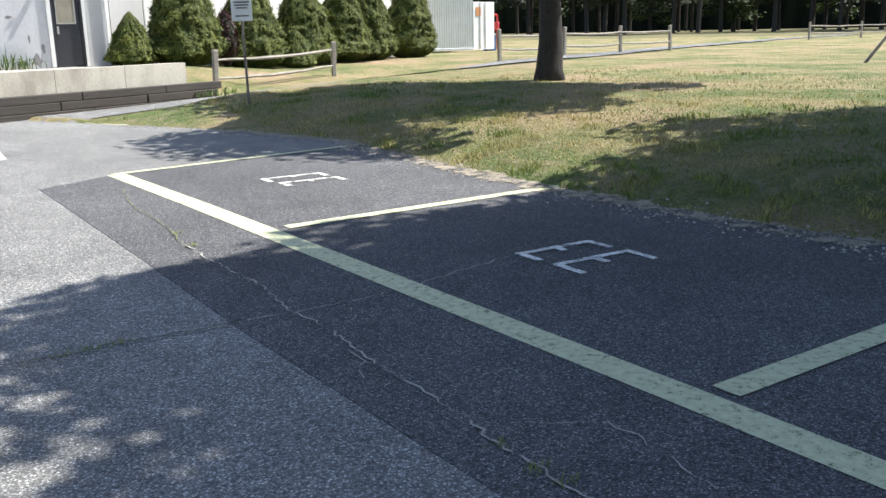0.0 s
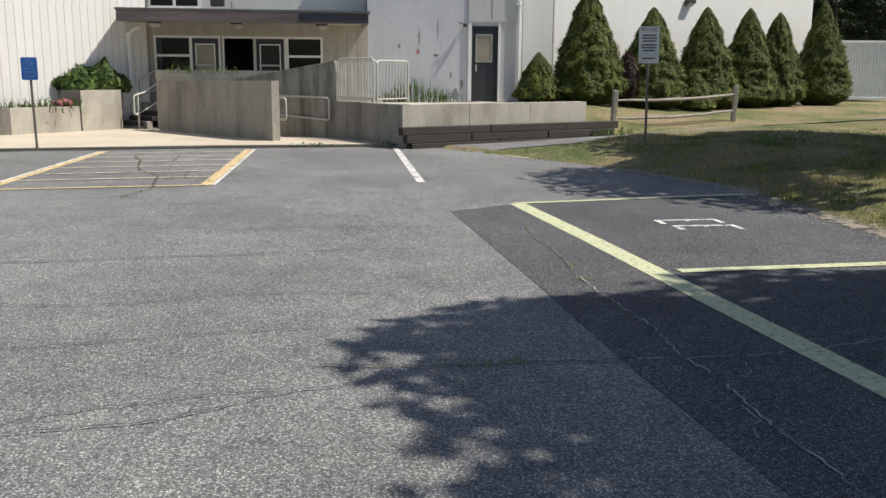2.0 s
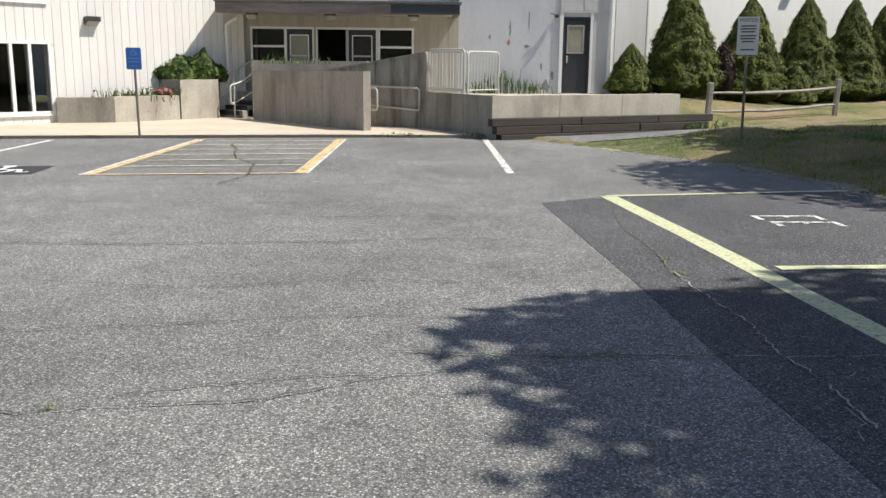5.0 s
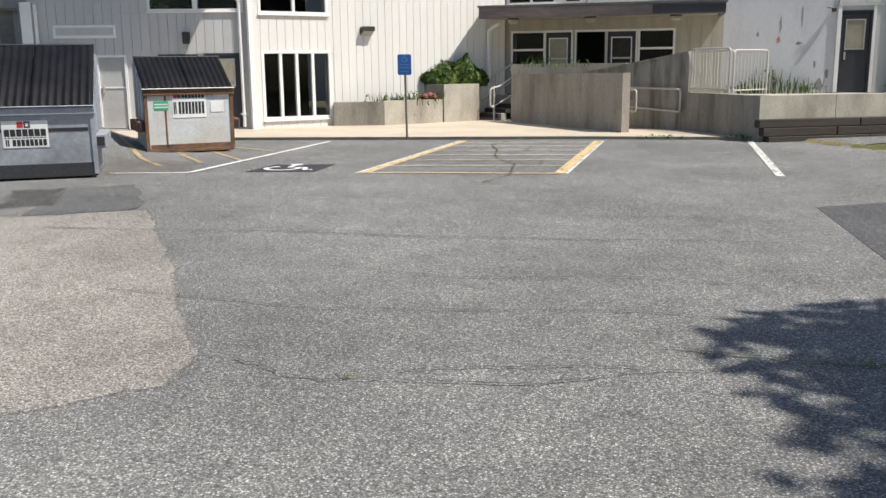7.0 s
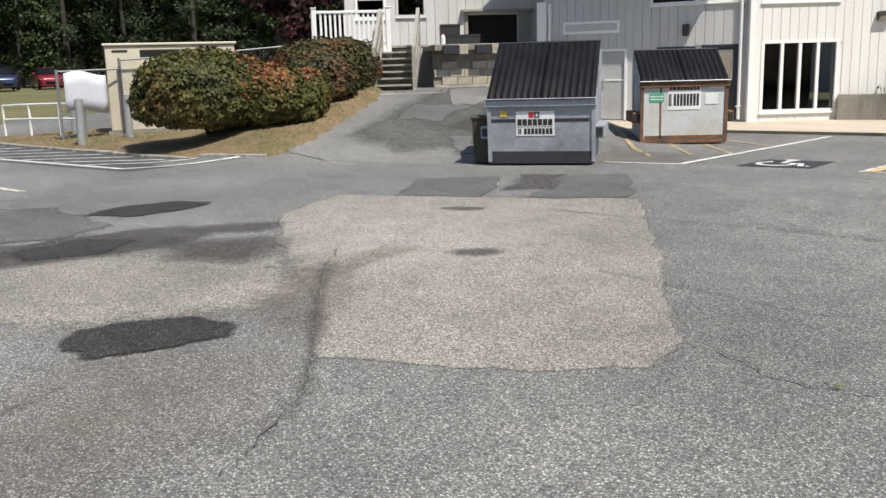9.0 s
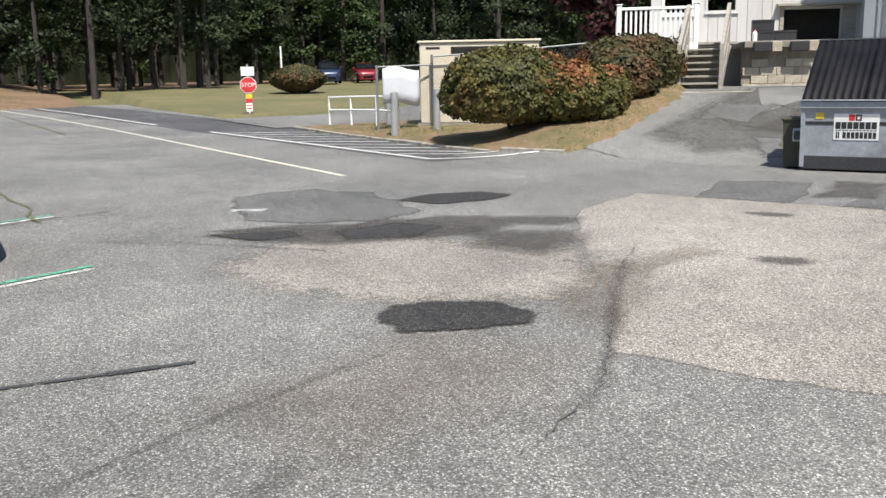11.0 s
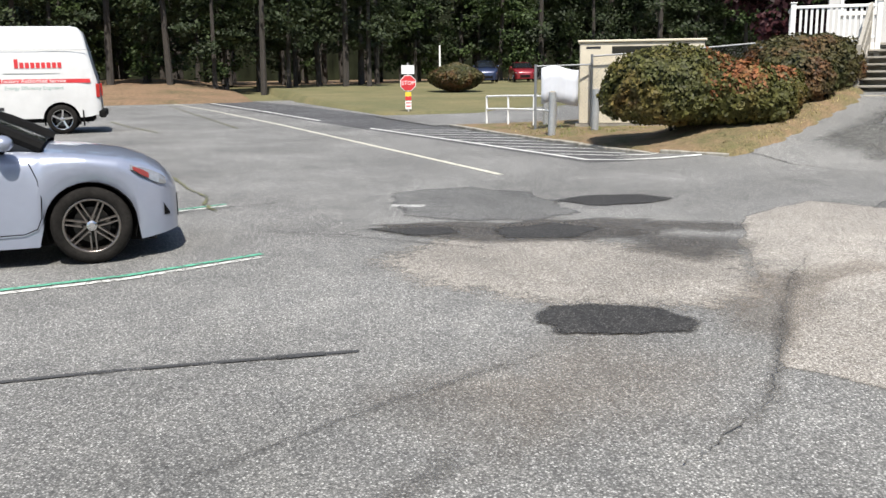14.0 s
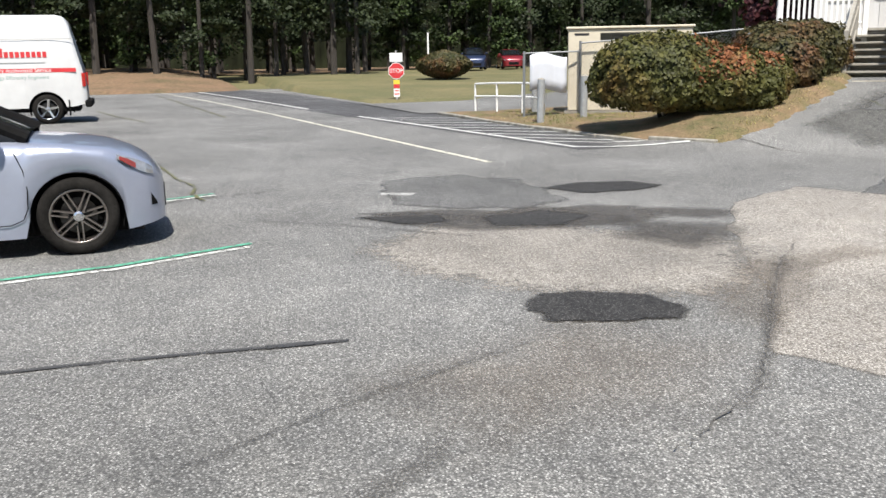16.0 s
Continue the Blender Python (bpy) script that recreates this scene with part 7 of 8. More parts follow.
M_OLIVE_LEAF = leaf_mat("olive_turning_foliage", [(0.34, (0.042, 0.048, 0.013)), (0.50, (0.082, 0.080, 0.021)), (0.62, (0.120, 0.090, 0.026)), (0.74, (0.145, 0.065, 0.024))], scale=0.9, through=0.15)
M_FLUSH = leaf_mat("red_orange_foliage", [(0.35, (0.15, 0.080, 0.028)), (0.55, (0.21, 0.075, 0.030)), (0.7, (0.12, 0.10, 0.03))], scale=1.6, through=0.15)
M_DUSK_LEAF = leaf_mat("brown_green_foliage", [(0.34, (0.034, 0.040, 0.013)), (0.52, (0.066, 0.055, 0.019)), (0.66, (0.105, 0.050, 0.022))], scale=1.1, through=0.12)
lobed_bush([(-17.02, 9.48, 1.16, 1.34, 0.82, 0.58, M_OLIVE_LEAF), (-16.55, 9.3, 1.08, 0.92, 0.58, 0.52, M_OLIVE_LEAF), (-16.9, 10.1, 1.15, 0.92, 0.60, 0.50, M_OLIVE_LEAF), (-17.6, 9.15, 1.12, 0.82, 0.60, 0.46, M_OLIVE_LEAF)], [(-17.4, 9.8, 0.2, 0.8), (-16.9, 10.0, 0.2, 0.7)], 32000, "large clipped olive bush with red-turning leaves on the island", 3, (((-16.2, 10.15, 1.55), 0.60), ((-15.75, 9.75, 1.15), 0.40)))
lobed_bush([(-15.98, 10.25, 1.12, 0.76, 0.58, 0.58, M_OLIVE_LEAF), (-16.35, 11.25, 1.14, 0.70, 0.50, 0.46, M_OLIVE_LEAF), (-15.8, 10.8, 1.0, 0.52, 0.36, 0.46, M_OLIVE_LEAF)], [(-16.3, 10.7, 0.25, 0.7)], 17000, "lower yellow-green bush with orange leaves beside the drive", 8, (((-15.6, 10.1, 1.5), 0.50), ((-16.0, 11.15, 1.5), 0.40)))
lobed_bush([(-17.9, 13.2, 1.48, 1.14, 0.78, 0.46, M_DUSK_LEAF), (-17.8, 13.8, 1.62, 0.82, 0.66, 0.46, M_DUSK_LEAF), (-17.05, 12.4, 1.30, 0.84, 0.56, 0.46, M_DUSK_LEAF)], [(-17.8, 13.3, 0.55, 0.8)], 20000, "tall brown-green clipped bush beside the deck steps", 21)
round_bush("field_bush", -55, 18.2, island_z(-55, 18.2), 1.9, 1.6, 1.65, 31, M_DUSK_LEAF, "rounded brownish bush on the far field", 5000, (0.09, 0.16))
round_bush("planter_bush", -6.95, 24.5, 0.9, 0.62, 0.45, 0.52, 41, M_GREEN_BUSH, "leafy green bush in the raised planter", 1900, (0.06, 0.12), turn=45, neck=0.3, wild=0.5)
round_bush("planter_bush", -6.35, 24.75, 0.9, 0.5, 0.4, 0.66, 43, M_GREEN_BUSH, "upright leafy green bush in the raised planter", 1900, (0.06, 0.12), turn=45, neck=0.3, wild=0.5)
round_bush("flowers", -7.15, 23.5, 0.56, 0.26, 0.18, 0.2, 61, leaf_mat("pink_petals", [(0.4, (0.10, 0.13, 0.03)), (0.6, (0.6, 0.18, 0.22))], scale=9), "small pink flowers in the planter", 500, (0.02, 0.04), "flowers")
round_bush("purple_shrub", 8.2, 26.0, lawn_z(8.2, 26), 0.35, 0.3, 1.5, 66, M_PURPLE, "thin reddish shrub between the evergreens", 500, (0.05, 0.09), "shrub")
structure("planter_soil", prism(bmesh.new(), [(-9.2, 22.1), (-8.05, 22.45), (-6.8, 23.75), (-6.7, 24.7), (-7.4, 24.1)], 0.3, 0.55), M_STRAW, "brown soil in the planter", "soil")
structure("planter_soil_high", prism(bmesh.new(), [(-7.5, 24.2), (-6.75, 23.8), (-6.0, 24.6), (-6.1, 25.35)], 0.5, 0.98), M_STRAW, "brown soil in the raised planter", "soil")


def weeds(x, y, z, n, h, seed, label="straggling green weeds beside the concrete"):
    rng = random.Random(seed)
    t = thing("weeds", pose(x, y, z), label, "weeds")
    v, f = [], []
    for _ in range(n):
        bx, by, a = rng.gauss(0, 0.3), rng.gauss(0, 0.1), rng.random() * math.tau
        hh, d = h * rng.uniform(0.4, 1.0), Vector((math.cos(a), math.sin(a), 0)) * rng.uniform(0.02, 0.15)
        w = Vector((-d.y, d.x, 0)).normalized() * rng.uniform(0.006, 0.014)
        k = len(v)
        v += [Vector((bx, by, 0)) - w, Vector((bx, by, 0)) + w, Vector((bx, by, hh * 0.6)) + d * 0.4 + w * 0.8, Vector((bx, by, hh)) + d]
        f.append((k, k + 1, k + 2, k + 3))
        if rng.random() < 0.5:
            leaves(v, f, Vector((bx, by, hh * rng.uniform(0.3, 0.9))) + d * 0.5, Vector((0, 0, 1)), 0.05, rng, 1.6)
    share("stems", leaf_mesh("stems", v, f, M_GREEN_BUSH), t)
    return t


for i, (x, y, z, n, h) in enumerate(((-8.25, 22.75, 0.54, 60, 0.42), (-7.75, 23.1, 0.54, 90, 0.3), (-7.3, 23.55, 0.54, 70, 0.4), (-8.8, 22.45, 0.54, 50, 0.16), (1.7, 25.9, 0.72, 60, 0.8), (2.5, 25.9, 0.72, 70, 0.5), (1.2, 25.9, 0.72, 70, 0.4), (-4.2, 24.1, 1.5, 26, 0.35), (-3.4, 23.2, 1.5, 20, 0.25), (5.9, 20.65, 0.1, 50, 0.25), (6.3, 21.4, 0.1, 40, 0.2), (0.95, 19.0, 0.02, 40, 0.15), (-1.2, 19.05, 0.02, 40, 0.08))):
    weeds(x, y, z, n, h, 70 + i)


def broad_tree(x, y, z, height, spread, low, seed, label, trunk_r=0.3, material=None, count=7000, leaf=(0.12, 0.24), off=(0, 0), fluff=0.27):
    """Tapered trunk, limbs and a crown of leaf clumps round the limb ends."""
    rng = random.Random(seed)
    t = thing("tree", pose(x, y, z), label, "tree")
    pts = [Vector((0.06 * math.sin(s * 5 + seed), 0.06 * math.cos(s * 4 + seed), height * 0.75 * s)) for s in [i / 8 for i in range(9)]]
    pts[0] = Vector((0, 0, -0.15))
    rr = [trunk_r * (1.35 if i == 0 else 1.0) * (1 - 0.8 * i / 8) for i in range(9)]
    part("trunk", tube(bmesh.new(), [pts[0], Vector((0, 0, 0.25))] + pts[1:], [rr[0], trunk_r] + rr[1:], 12), M_BARK, t, smooth=True)
    v, f = [], []
    clumps = []
    for k in range(22):
        s = low / height + (0.98 - low / height) * (k + 0.5) / 22
        a = k * 2.4 + rng.uniform(-0.4, 0.4)
        reach = spread * math.sin(math.pi * (0.22 + 0.72 * (s - low / height) / (1 - low / height))) ** 0.7 * rng.uniform(0.6, 1.1)
        base = Vector((0, 0, height * min(0.74, s * 0.82)))
        tip = Vector((math.cos(a) * reach + off[0], math.sin(a) * reach + off[1], height * s + rng.uniform(-0.3, 0.4)))
        mid = base.lerp(tip, 0.5) + Vector((0, 0, 0.25))
        part("limb", tube(bmesh.new(), [base, mid, tip], [0.10 * trunk_r / 0.3, 0.06, 0.02], 6), M_BARK, t)
        for q, rad in ((tip, 1.0), (base.lerp(tip, 0.72) + Vector((rng.gauss(0, 0.5), rng.gauss(0, 0.5), 0.2)), 0.85), (base.lerp(tip, 0.45) + Vector((rng.gauss(0, 0.4), rng.gauss(0, 0.4), 0.3)), 0.7)):
            clumps.append((q, rad * spread * fluff))
    for _ in range(count):
        q, rad = clumps[rng.randrange(len(clumps))]
        d = Vector((rng.gauss(0, 1), rng.gauss(0, 1), rng.gauss(0, 0.6))).normalized() * rad * rng.random() ** 0.45
        leaves(v, f, q + d, d.normalized() + Vector((0, 0, 0.6)), rng.uniform(*leaf), rng, 1.3)
    share("crown", leaf_mesh("crown", v, f, material or M_OAK), t)
    return t


broad_tree(11.6, 15.3, lawn_z(11.6, 15.3), 8.4, 4.1, 4.1, 9, "shade tree with dark trunk on the lawn bank", 0.29, count=32000, off=(-1.3, -2.6))
broad_tree(9.48, 0.78, lawn_z(9.48, 0.78), 9.65, 5.3, 4.3, 1420, "shade tree standing on the lawn bank", 0.3, count=76000, fluff=0.262)
broad_tree(12.85, 3.5, lawn_z(12.85, 3.5), 9.5, 3.9, 4.2, 7, "shade tree standing on the lawn bank", 0.3, count=24000)
broad_tree(8.8, -3.4, lawn_z(8.8, -3.4), 10, 4.6, 4.2, 9, "shade tree standing on the lawn bank", 0.3, count=26000)
broad_tree(-22.3, 17.2, 0.9, 6.5, 2.6, 1.3, 14, "purple-leaved tree behind the deck", 0.14, M_PURPLE, 6000, (0.1, 0.2))


# Woods: a few kinds built once, then copied.
def wood_tree(kind, seed):
    rng = random.Random(seed)
    t = thing("woodland_tree", pose(0, 0, 0), "tall pine at the edge of the woods" if kind == "pine" else "leafy tree at the edge of the woods", "tree", "trees of the woods")
    H = rng.uniform(15, 19) if kind == "pine" else rng.uniform(10, 13)
    bend = rng.uniform(-0.4, 0.4)
    part("trunk", tube(bmesh.new(), [(0, 0, -0.4), (bend * 0.1, 0, H * 0.25), (bend * 0.5, 0, H * 0.6), (bend, 0, H)], [0.24, 0.19, 0.13, 0.03], 7), M_BARK, t)
    v, f = [], []
    low = H * (0.20 if kind == "pine" else 0.07)
    for k in range(34 if kind == "pine" else 40):
        s = (k + rng.random()) / 36
        z = low + (H - low) * min(1, s)
        a = rng.random() * math.tau
        reach = (2.6 if kind == "pine" else 2.9) * (1 - 0.75 * min(1, s)) * rng.uniform(0.5, 1.1) + 0.3
        tip = Vector((math.cos(a) * reach + bend * s, math.sin(a) * reach, z + (0.2 if kind == "pine" else 0.5)))
        for _ in range(110):
            q = tip * 1.0 + Vector((rng.gauss(0, 0.55), rng.gauss(0, 0.55), rng.gauss(0, 0.28)))
            q = Vector((bend * s, 0, z)).lerp(q, rng.uniform(0.45, 1.05))
            leaves(v, f, q, Vector((math.cos(a) * 0.5, math.sin(a) * 0.5, 0.8)), rng.uniform(0.12, 0.30), rng, 1.2)
    share("crown", leaf_mesh("crown", v, f, M_PINE if kind == "pine" else M_OAK), t)
    return t


kinds = [wood_tree("pine", 101), wood_tree("pine", 102), wood_tree("pine", 103), wood_tree("leafy", 104), wood_tree("leafy", 105)]
rng = random.Random(77)
spots = []
for ring, (r0, r1, n) in enumerate(((84, 90, 56), (90, 98, 52), (98, 110, 44), (110, 128, 28))):
    for i in range(n):
        a = radians(24 + 82 * (i + rng.random()) / n)            # to the left of +y
        r = rng.uniform(r0, r1)
        spots.append((-math.sin(a) * r, math.cos(a) * r, ring))
for i in range(28):
    a, r = radians(76 + 30 * (i + rng.random()) / 28), rng.uniform(67, 82)
    spots.append((-math.sin(a) * r, math.cos(a) * r, 1))
for ring, (r0, r1, n) in enumerate(((92, 100, 32), (100, 112, 32), (112, 130, 24))):
    for i in range(n):
        a = radians(14 + 58 * (i + rng.random()) / n)            # to the right of +y
        r = rng.uniform(r0, r1)
        spots.append((math.sin(a) * r, math.cos(a) * r, 10 + ring))
for i, (x, y, ring) in enumerate(spots):
    leafy = (ring % 10 == 0 and rng.random() < 0.45) or rng.random() < 0.12
    if ring >= 10:
        leafy = rng.random() < 0.1
    src = kinds[3 + rng.randrange(2)] if leafy else kinds[rng.randrange(3)]
    m = pose(x, y, (ground_z(x, y) if x < 0 else max(ground_z(x, y), 0.4)) - 0.1, rng.uniform(-2, 2), rng.uniform(-2, 2), rng.uniform(0, 360)) @ Matrix.Scale(rng.uniform(0.8, 1.2), 4)
    if i < len(kinds):
        kinds[i].matrix_basis = m
    else:
        c = copy_thing(src, m)
        c.matrix_basis = m
M_LITTER = mat("needle_litter", (0.19, 0.12, 0.07), 1.0, grain=6, amount=0.4, stain=0.5, stain_amount=0.4, tint=(0.09, 0.075, 0.035), bump=0.6, bump_dist=0.05)
# Added sheet whose near-black colour stands in for shade between the far trunks.
M_FAR = mat("woods_shade_sheet", (0.017, 0.020, 0.011), 1.0, spec=0.1, grain=0.6, amount=0.6, stain=0.12, stain_amount=0.5, tint=(0.014, 0.016, 0.008), bump=0, stretch=(1, 1, 0.25))
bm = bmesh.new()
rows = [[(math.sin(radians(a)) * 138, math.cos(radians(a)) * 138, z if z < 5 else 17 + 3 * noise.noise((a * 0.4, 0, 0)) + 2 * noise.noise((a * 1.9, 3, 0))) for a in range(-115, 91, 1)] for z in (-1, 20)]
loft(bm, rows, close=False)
tagged(part("backdrop", bm, M_FAR), "near-black sheet for the shade deep in the woods", "backdrop", kind="structure")
def litter_z(x, y):
    h = ground_z(x, y) + 0.06 + (0.33 + 0.4 * smooth01((-57.2 - x) / 7)) * (1 - smooth01((y - 2) / 6)) * smooth01((x + 120) / 40) + 0.05 * noise.noise((x * 0.3, y * 0.3, 0))
    near = smooth01((-54.6 - x) / 1.6) if y < 8 else 1.0
    return -0.08 + (h + 0.08) * near


structure("leaf_litter", sheet(bmesh.new(), steps_of((-140, -70, 4), (-70, -54.6, 0.4)), steps_of((-60, 10, 2), (10, 100, 4)), litter_z, lambda x, y: (x < -54.6 and y < 7) or math.hypot(x, y) > 82), M_LITTER, "brown needle litter under the woods", "ground", True)

# Grass blades on the bank: too many to count.
rng = random.Random(5)
v, f = [], []
for _ in range(80000):
    y = rng.uniform(-1, 17.5)
    x = 4.6 + abs(rng.gauss(0, 1)) * 3.2 if rng.random() < 0.8 else rng.uniform(2.2, 16)
    d = side(BERM, x, y)
    if d < 0.05 or d > 12:
        continue
    z = lawn_z(x, y)
    h = rng.uniform(0.015, 0.045) * (2.2 if noise.noise((x * 1.9, y * 1.9, 9)) > 0.22 else 1.0)
    a = rng.random() * math.tau
    b = Vector((math.cos(a), math.sin(a), 0)) * rng.uniform(0.006, 0.013)
    o = Vector((rng.gauss(0, 0.03), rng.gauss(0, 0.03), h))
    k = len(v)
    p = Vector((x, y, z - 0.01))
    v += [p - b, p + b, p + o]
    f.append((k, k + 1, k + 2))
tagged(new("grass", leaf_mesh("grass", v, f, M_BLADE)), "dry and green grass blades on the bank", "grass", kind="stuff")



# Straw and short grass on the planted island.
rng = random.Random(15)
v, f, v2, f2 = [], [], [], []
for _ in range(16000):
    x, y = rng.uniform(-24, -14.2), rng.uniform(8.0, 15.5)
    d = -side(ISLAND, x, y)
    if d < 0.1 or d > 3.2:
        continue
    green = (d < 0.45 and y > 9.5 and rng.random() < 0.8) or (x < -19.5 and rng.random() < 0.5)
    p = Vector((x, y, island_z(x, y) - 0.005))
    a = rng.random() * math.tau
    b = Vector((math.cos(a), math.sin(a), 0)) * rng.uniform(0.005, 0.011)
    o = Vector((rng.gauss(0, 0.03), rng.gauss(0, 0.03), rng.uniform(0.02, 0.07))) if green else Vector((rng.gauss(0, 0.06), rng.gauss(0, 0.06), rng.uniform(0.005, 0.03)))
    vv, ff = (v, f) if green else (v2, f2)
    k = len(vv)
    vv += [p - b, p + b, p + o]
    ff.append((k, k + 1, k + 2))
tagged(new("island_grass", leaf_mesh("island_grass", v, f, M_BLADE)), "short green grass at the island's edge", "grass", kind="stuff")
tagged(new("straw", leaf_mesh("straw", v2, f2, M_STRAW)), "loose tan straw on the island", "straw", kind="stuff")


# ---------------------------------------------------------------- vehicles
def paint(name, base, rough=0.28, metal=0.55):
    m = bpy.data.materials.new(name)
    m.use_nodes = True
    nt = m.node_tree
    p = nt.nodes["Principled BSDF"]
    c = mixc(nt, 1.0, base, ramp(nt, noise_node(nt, 3, 4, 0.6), [(0.3, (0.94,) * 3), (0.7, (1.05,) * 3)]), "MULTIPLY")
    nt.links.new(c, p.inputs["Base Color"])
    p.inputs["Metallic"].default_value, p.inputs["Roughness"].default_value = metal, rough
    p.inputs["Coat Weight"].default_value, p.inputs["Coat Roughness"].default_value = 0.8, 0.04
    return m


M_CAR_SILVER = paint("silver_blue_car_paint", (0.34, 0.37, 0.46), 0.34, 0.45)
M_CAR_RED = paint("red_car_paint", (0.20, 0.012, 0.018), 0.3, 0.2)
M_CAR_BLUE = paint("dark_blue_car_paint", (0.02, 0.03, 0.07), 0.3, 0.3)
M_CAR_WHITE = paint("white_car_paint", (0.74, 0.74, 0.74), 0.35, 0.0)
M_VAN_WHITE = paint("white_van_paint", (0.60, 0.60, 0.59), 0.35, 0.0)
M_TYRE = mat("tyre_rubber", (0.012, 0.011, 0.010), 0.9, spec=0.12, grain=40, amount=0.3, stain=6, stain_amount=0.3, tint=(0.028, 0.026, 0.024), bump=0.2)
M_RIM = mat("bronze_grey_alloy", (0.27, 0.24, 0.22), 0.3, 0.9, grain=30, amount=0.08, bump=0.0)
M_DISC = mat("dull_brake_disc", (0.07, 0.065, 0.06), 0.5, 0.6, grain=30, amount=0.2, bump=0.0)
M_RIM_DARK = mat("dark_wheel_well", (0.009, 0.009, 0.009), 0.9, spec=0.1, grain=20, amount=0.2, bump=0.0)
M_CHROME = mat("bright_steel", (0.72, 0.72, 0.72), 0.18, 1.0, grain=30, amount=0.05, bump=0.0)
M_CAR_GLASS = mat("tinted_car_glass", (0.010, 0.012, 0.014), 0.10, grain=20, amount=0.1, bump=0.0, spec=0.25)
M_LAMP_CLEAR = mat("clear_headlamp", (0.42, 0.42, 0.42), 0.08, 0.5, grain=30, amount=0.2, bump=0.0, coat=1.0)
M_LAMP_RED = mat("red_tail_lamp", (0.35, 0.02, 0.015), 0.15, grain=30, amount=0.1, bump=0.0, coat=1.0)
M_LAMP_AMBER = mat("red_amber_marker", (0.25, 0.03, 0.015), 0.15, grain=30, amount=0.1, bump=0.0, coat=1.0)


def interp(x, pts):
    for (a, u), (b, w) in zip(pts, pts[1:]):
        if x <= b:
            s = (x - a) / (b - a)
            s = max(0, s)
            return u + (w - u) * s
    return pts[-1][1]


def wheel(parent, x, y, r, width, out, rim_mat, spokes=7, twin=True):
    """A wheel whose outer face looks along out (+1 or -1 in y)."""
    w = new("wheel")
    w.parent = parent
    w.matrix_basis = Matrix.Translation((x, y, r))
    prof = [(0.68, -0.5), (0.90, -0.5), (0.985, -0.36), (1.0, -0.2), (1.0, 0.2), (0.985, 0.36), (0.90, 0.5), (0.72, 0.5), (0.68, 0.42)]
    bm = bmesh.new()
    n = 40
    loft(bm, [[(math.cos(math.tau * k / n) * r * q, h * width, math.sin(math.tau * k / n) * r * q) for k in range(n)] for q, h in prof])
    part("tyre", bm, M_TYRE, w, "black tyre", True)
    bm = bmesh.new()
    loft(bm, [[(math.cos(math.tau * k / n) * r * q, out * h * width, math.sin(math.tau * k / n) * r * q) for k in range(n)] for q, h in ((0.705, 0.47), (0.67, 0.49), (0.645, 0.44), (0.63, 0.1), (0.6, -0.2))])
    rim = part("rim", bm, rim_mat, w, "alloy rim", True)
    part("brake_disc", tube(bmesh.new(), [(0, out * 0.02 * width, 0), (0, out * 0.1 * width, 0)], r * 0.46, 24), M_DISC, w)
    part("barrel", tube(bmesh.new(), [(0, -out * 0.3 * width, 0), (0, -out * 0.05 * width, 0)], r * 0.66, 24), M_RIM_DARK, w)
    for k in range(spokes):
        a = math.tau * k / spokes + 0.2
        for da in ((-0.062, 0.062) if twin else (0,)):
            bm = bmesh.new()
            hw = 0.020 if twin else 0.075
            loft(bm, [[(q * r, out * (z0) * width, -hw * r * s), (q * r, out * (z0) * width, hw * r * s), (q * r, out * (z0 - 0.16) * width, hw * r * s * 1.3), (q * r, out * (z0 - 0.16) * width, -hw * r * s * 1.3)] for q, z0, s in ((0.10, 0.38, 1.2), (0.4, 0.42, 0.9), (0.66, 0.45, 1.0))], cap=True)
            bm.transform(Matrix.Rotation(-a, 4, "Y") @ Matrix.Translation((0, 0, da * r)))
            part("spoke", bm, rim_mat, rim)
    part("hub_cap", tube(bmesh.new(), [(0, out * 0.3 * width, 0), (0, out * 0.42 * width, 0), (0, out * 0.45 * width, 0)], [r * 0.15, r * 0.13, r * 0.08], 16), M_CHROME, w)
    for k in range(5):
        a = math.tau * k / 5
        part("lug_nut", tube(bmesh.new(), [(math.cos(a) * r * 0.22, out * 0.36 * width, math.sin(a) * r * 0.22), (math.cos(a) * r * 0.22, out * 0.43 * width, math.sin(a) * r * 0.22)], r * 0.032, 6), M_RIM_DARK, w)
    return w


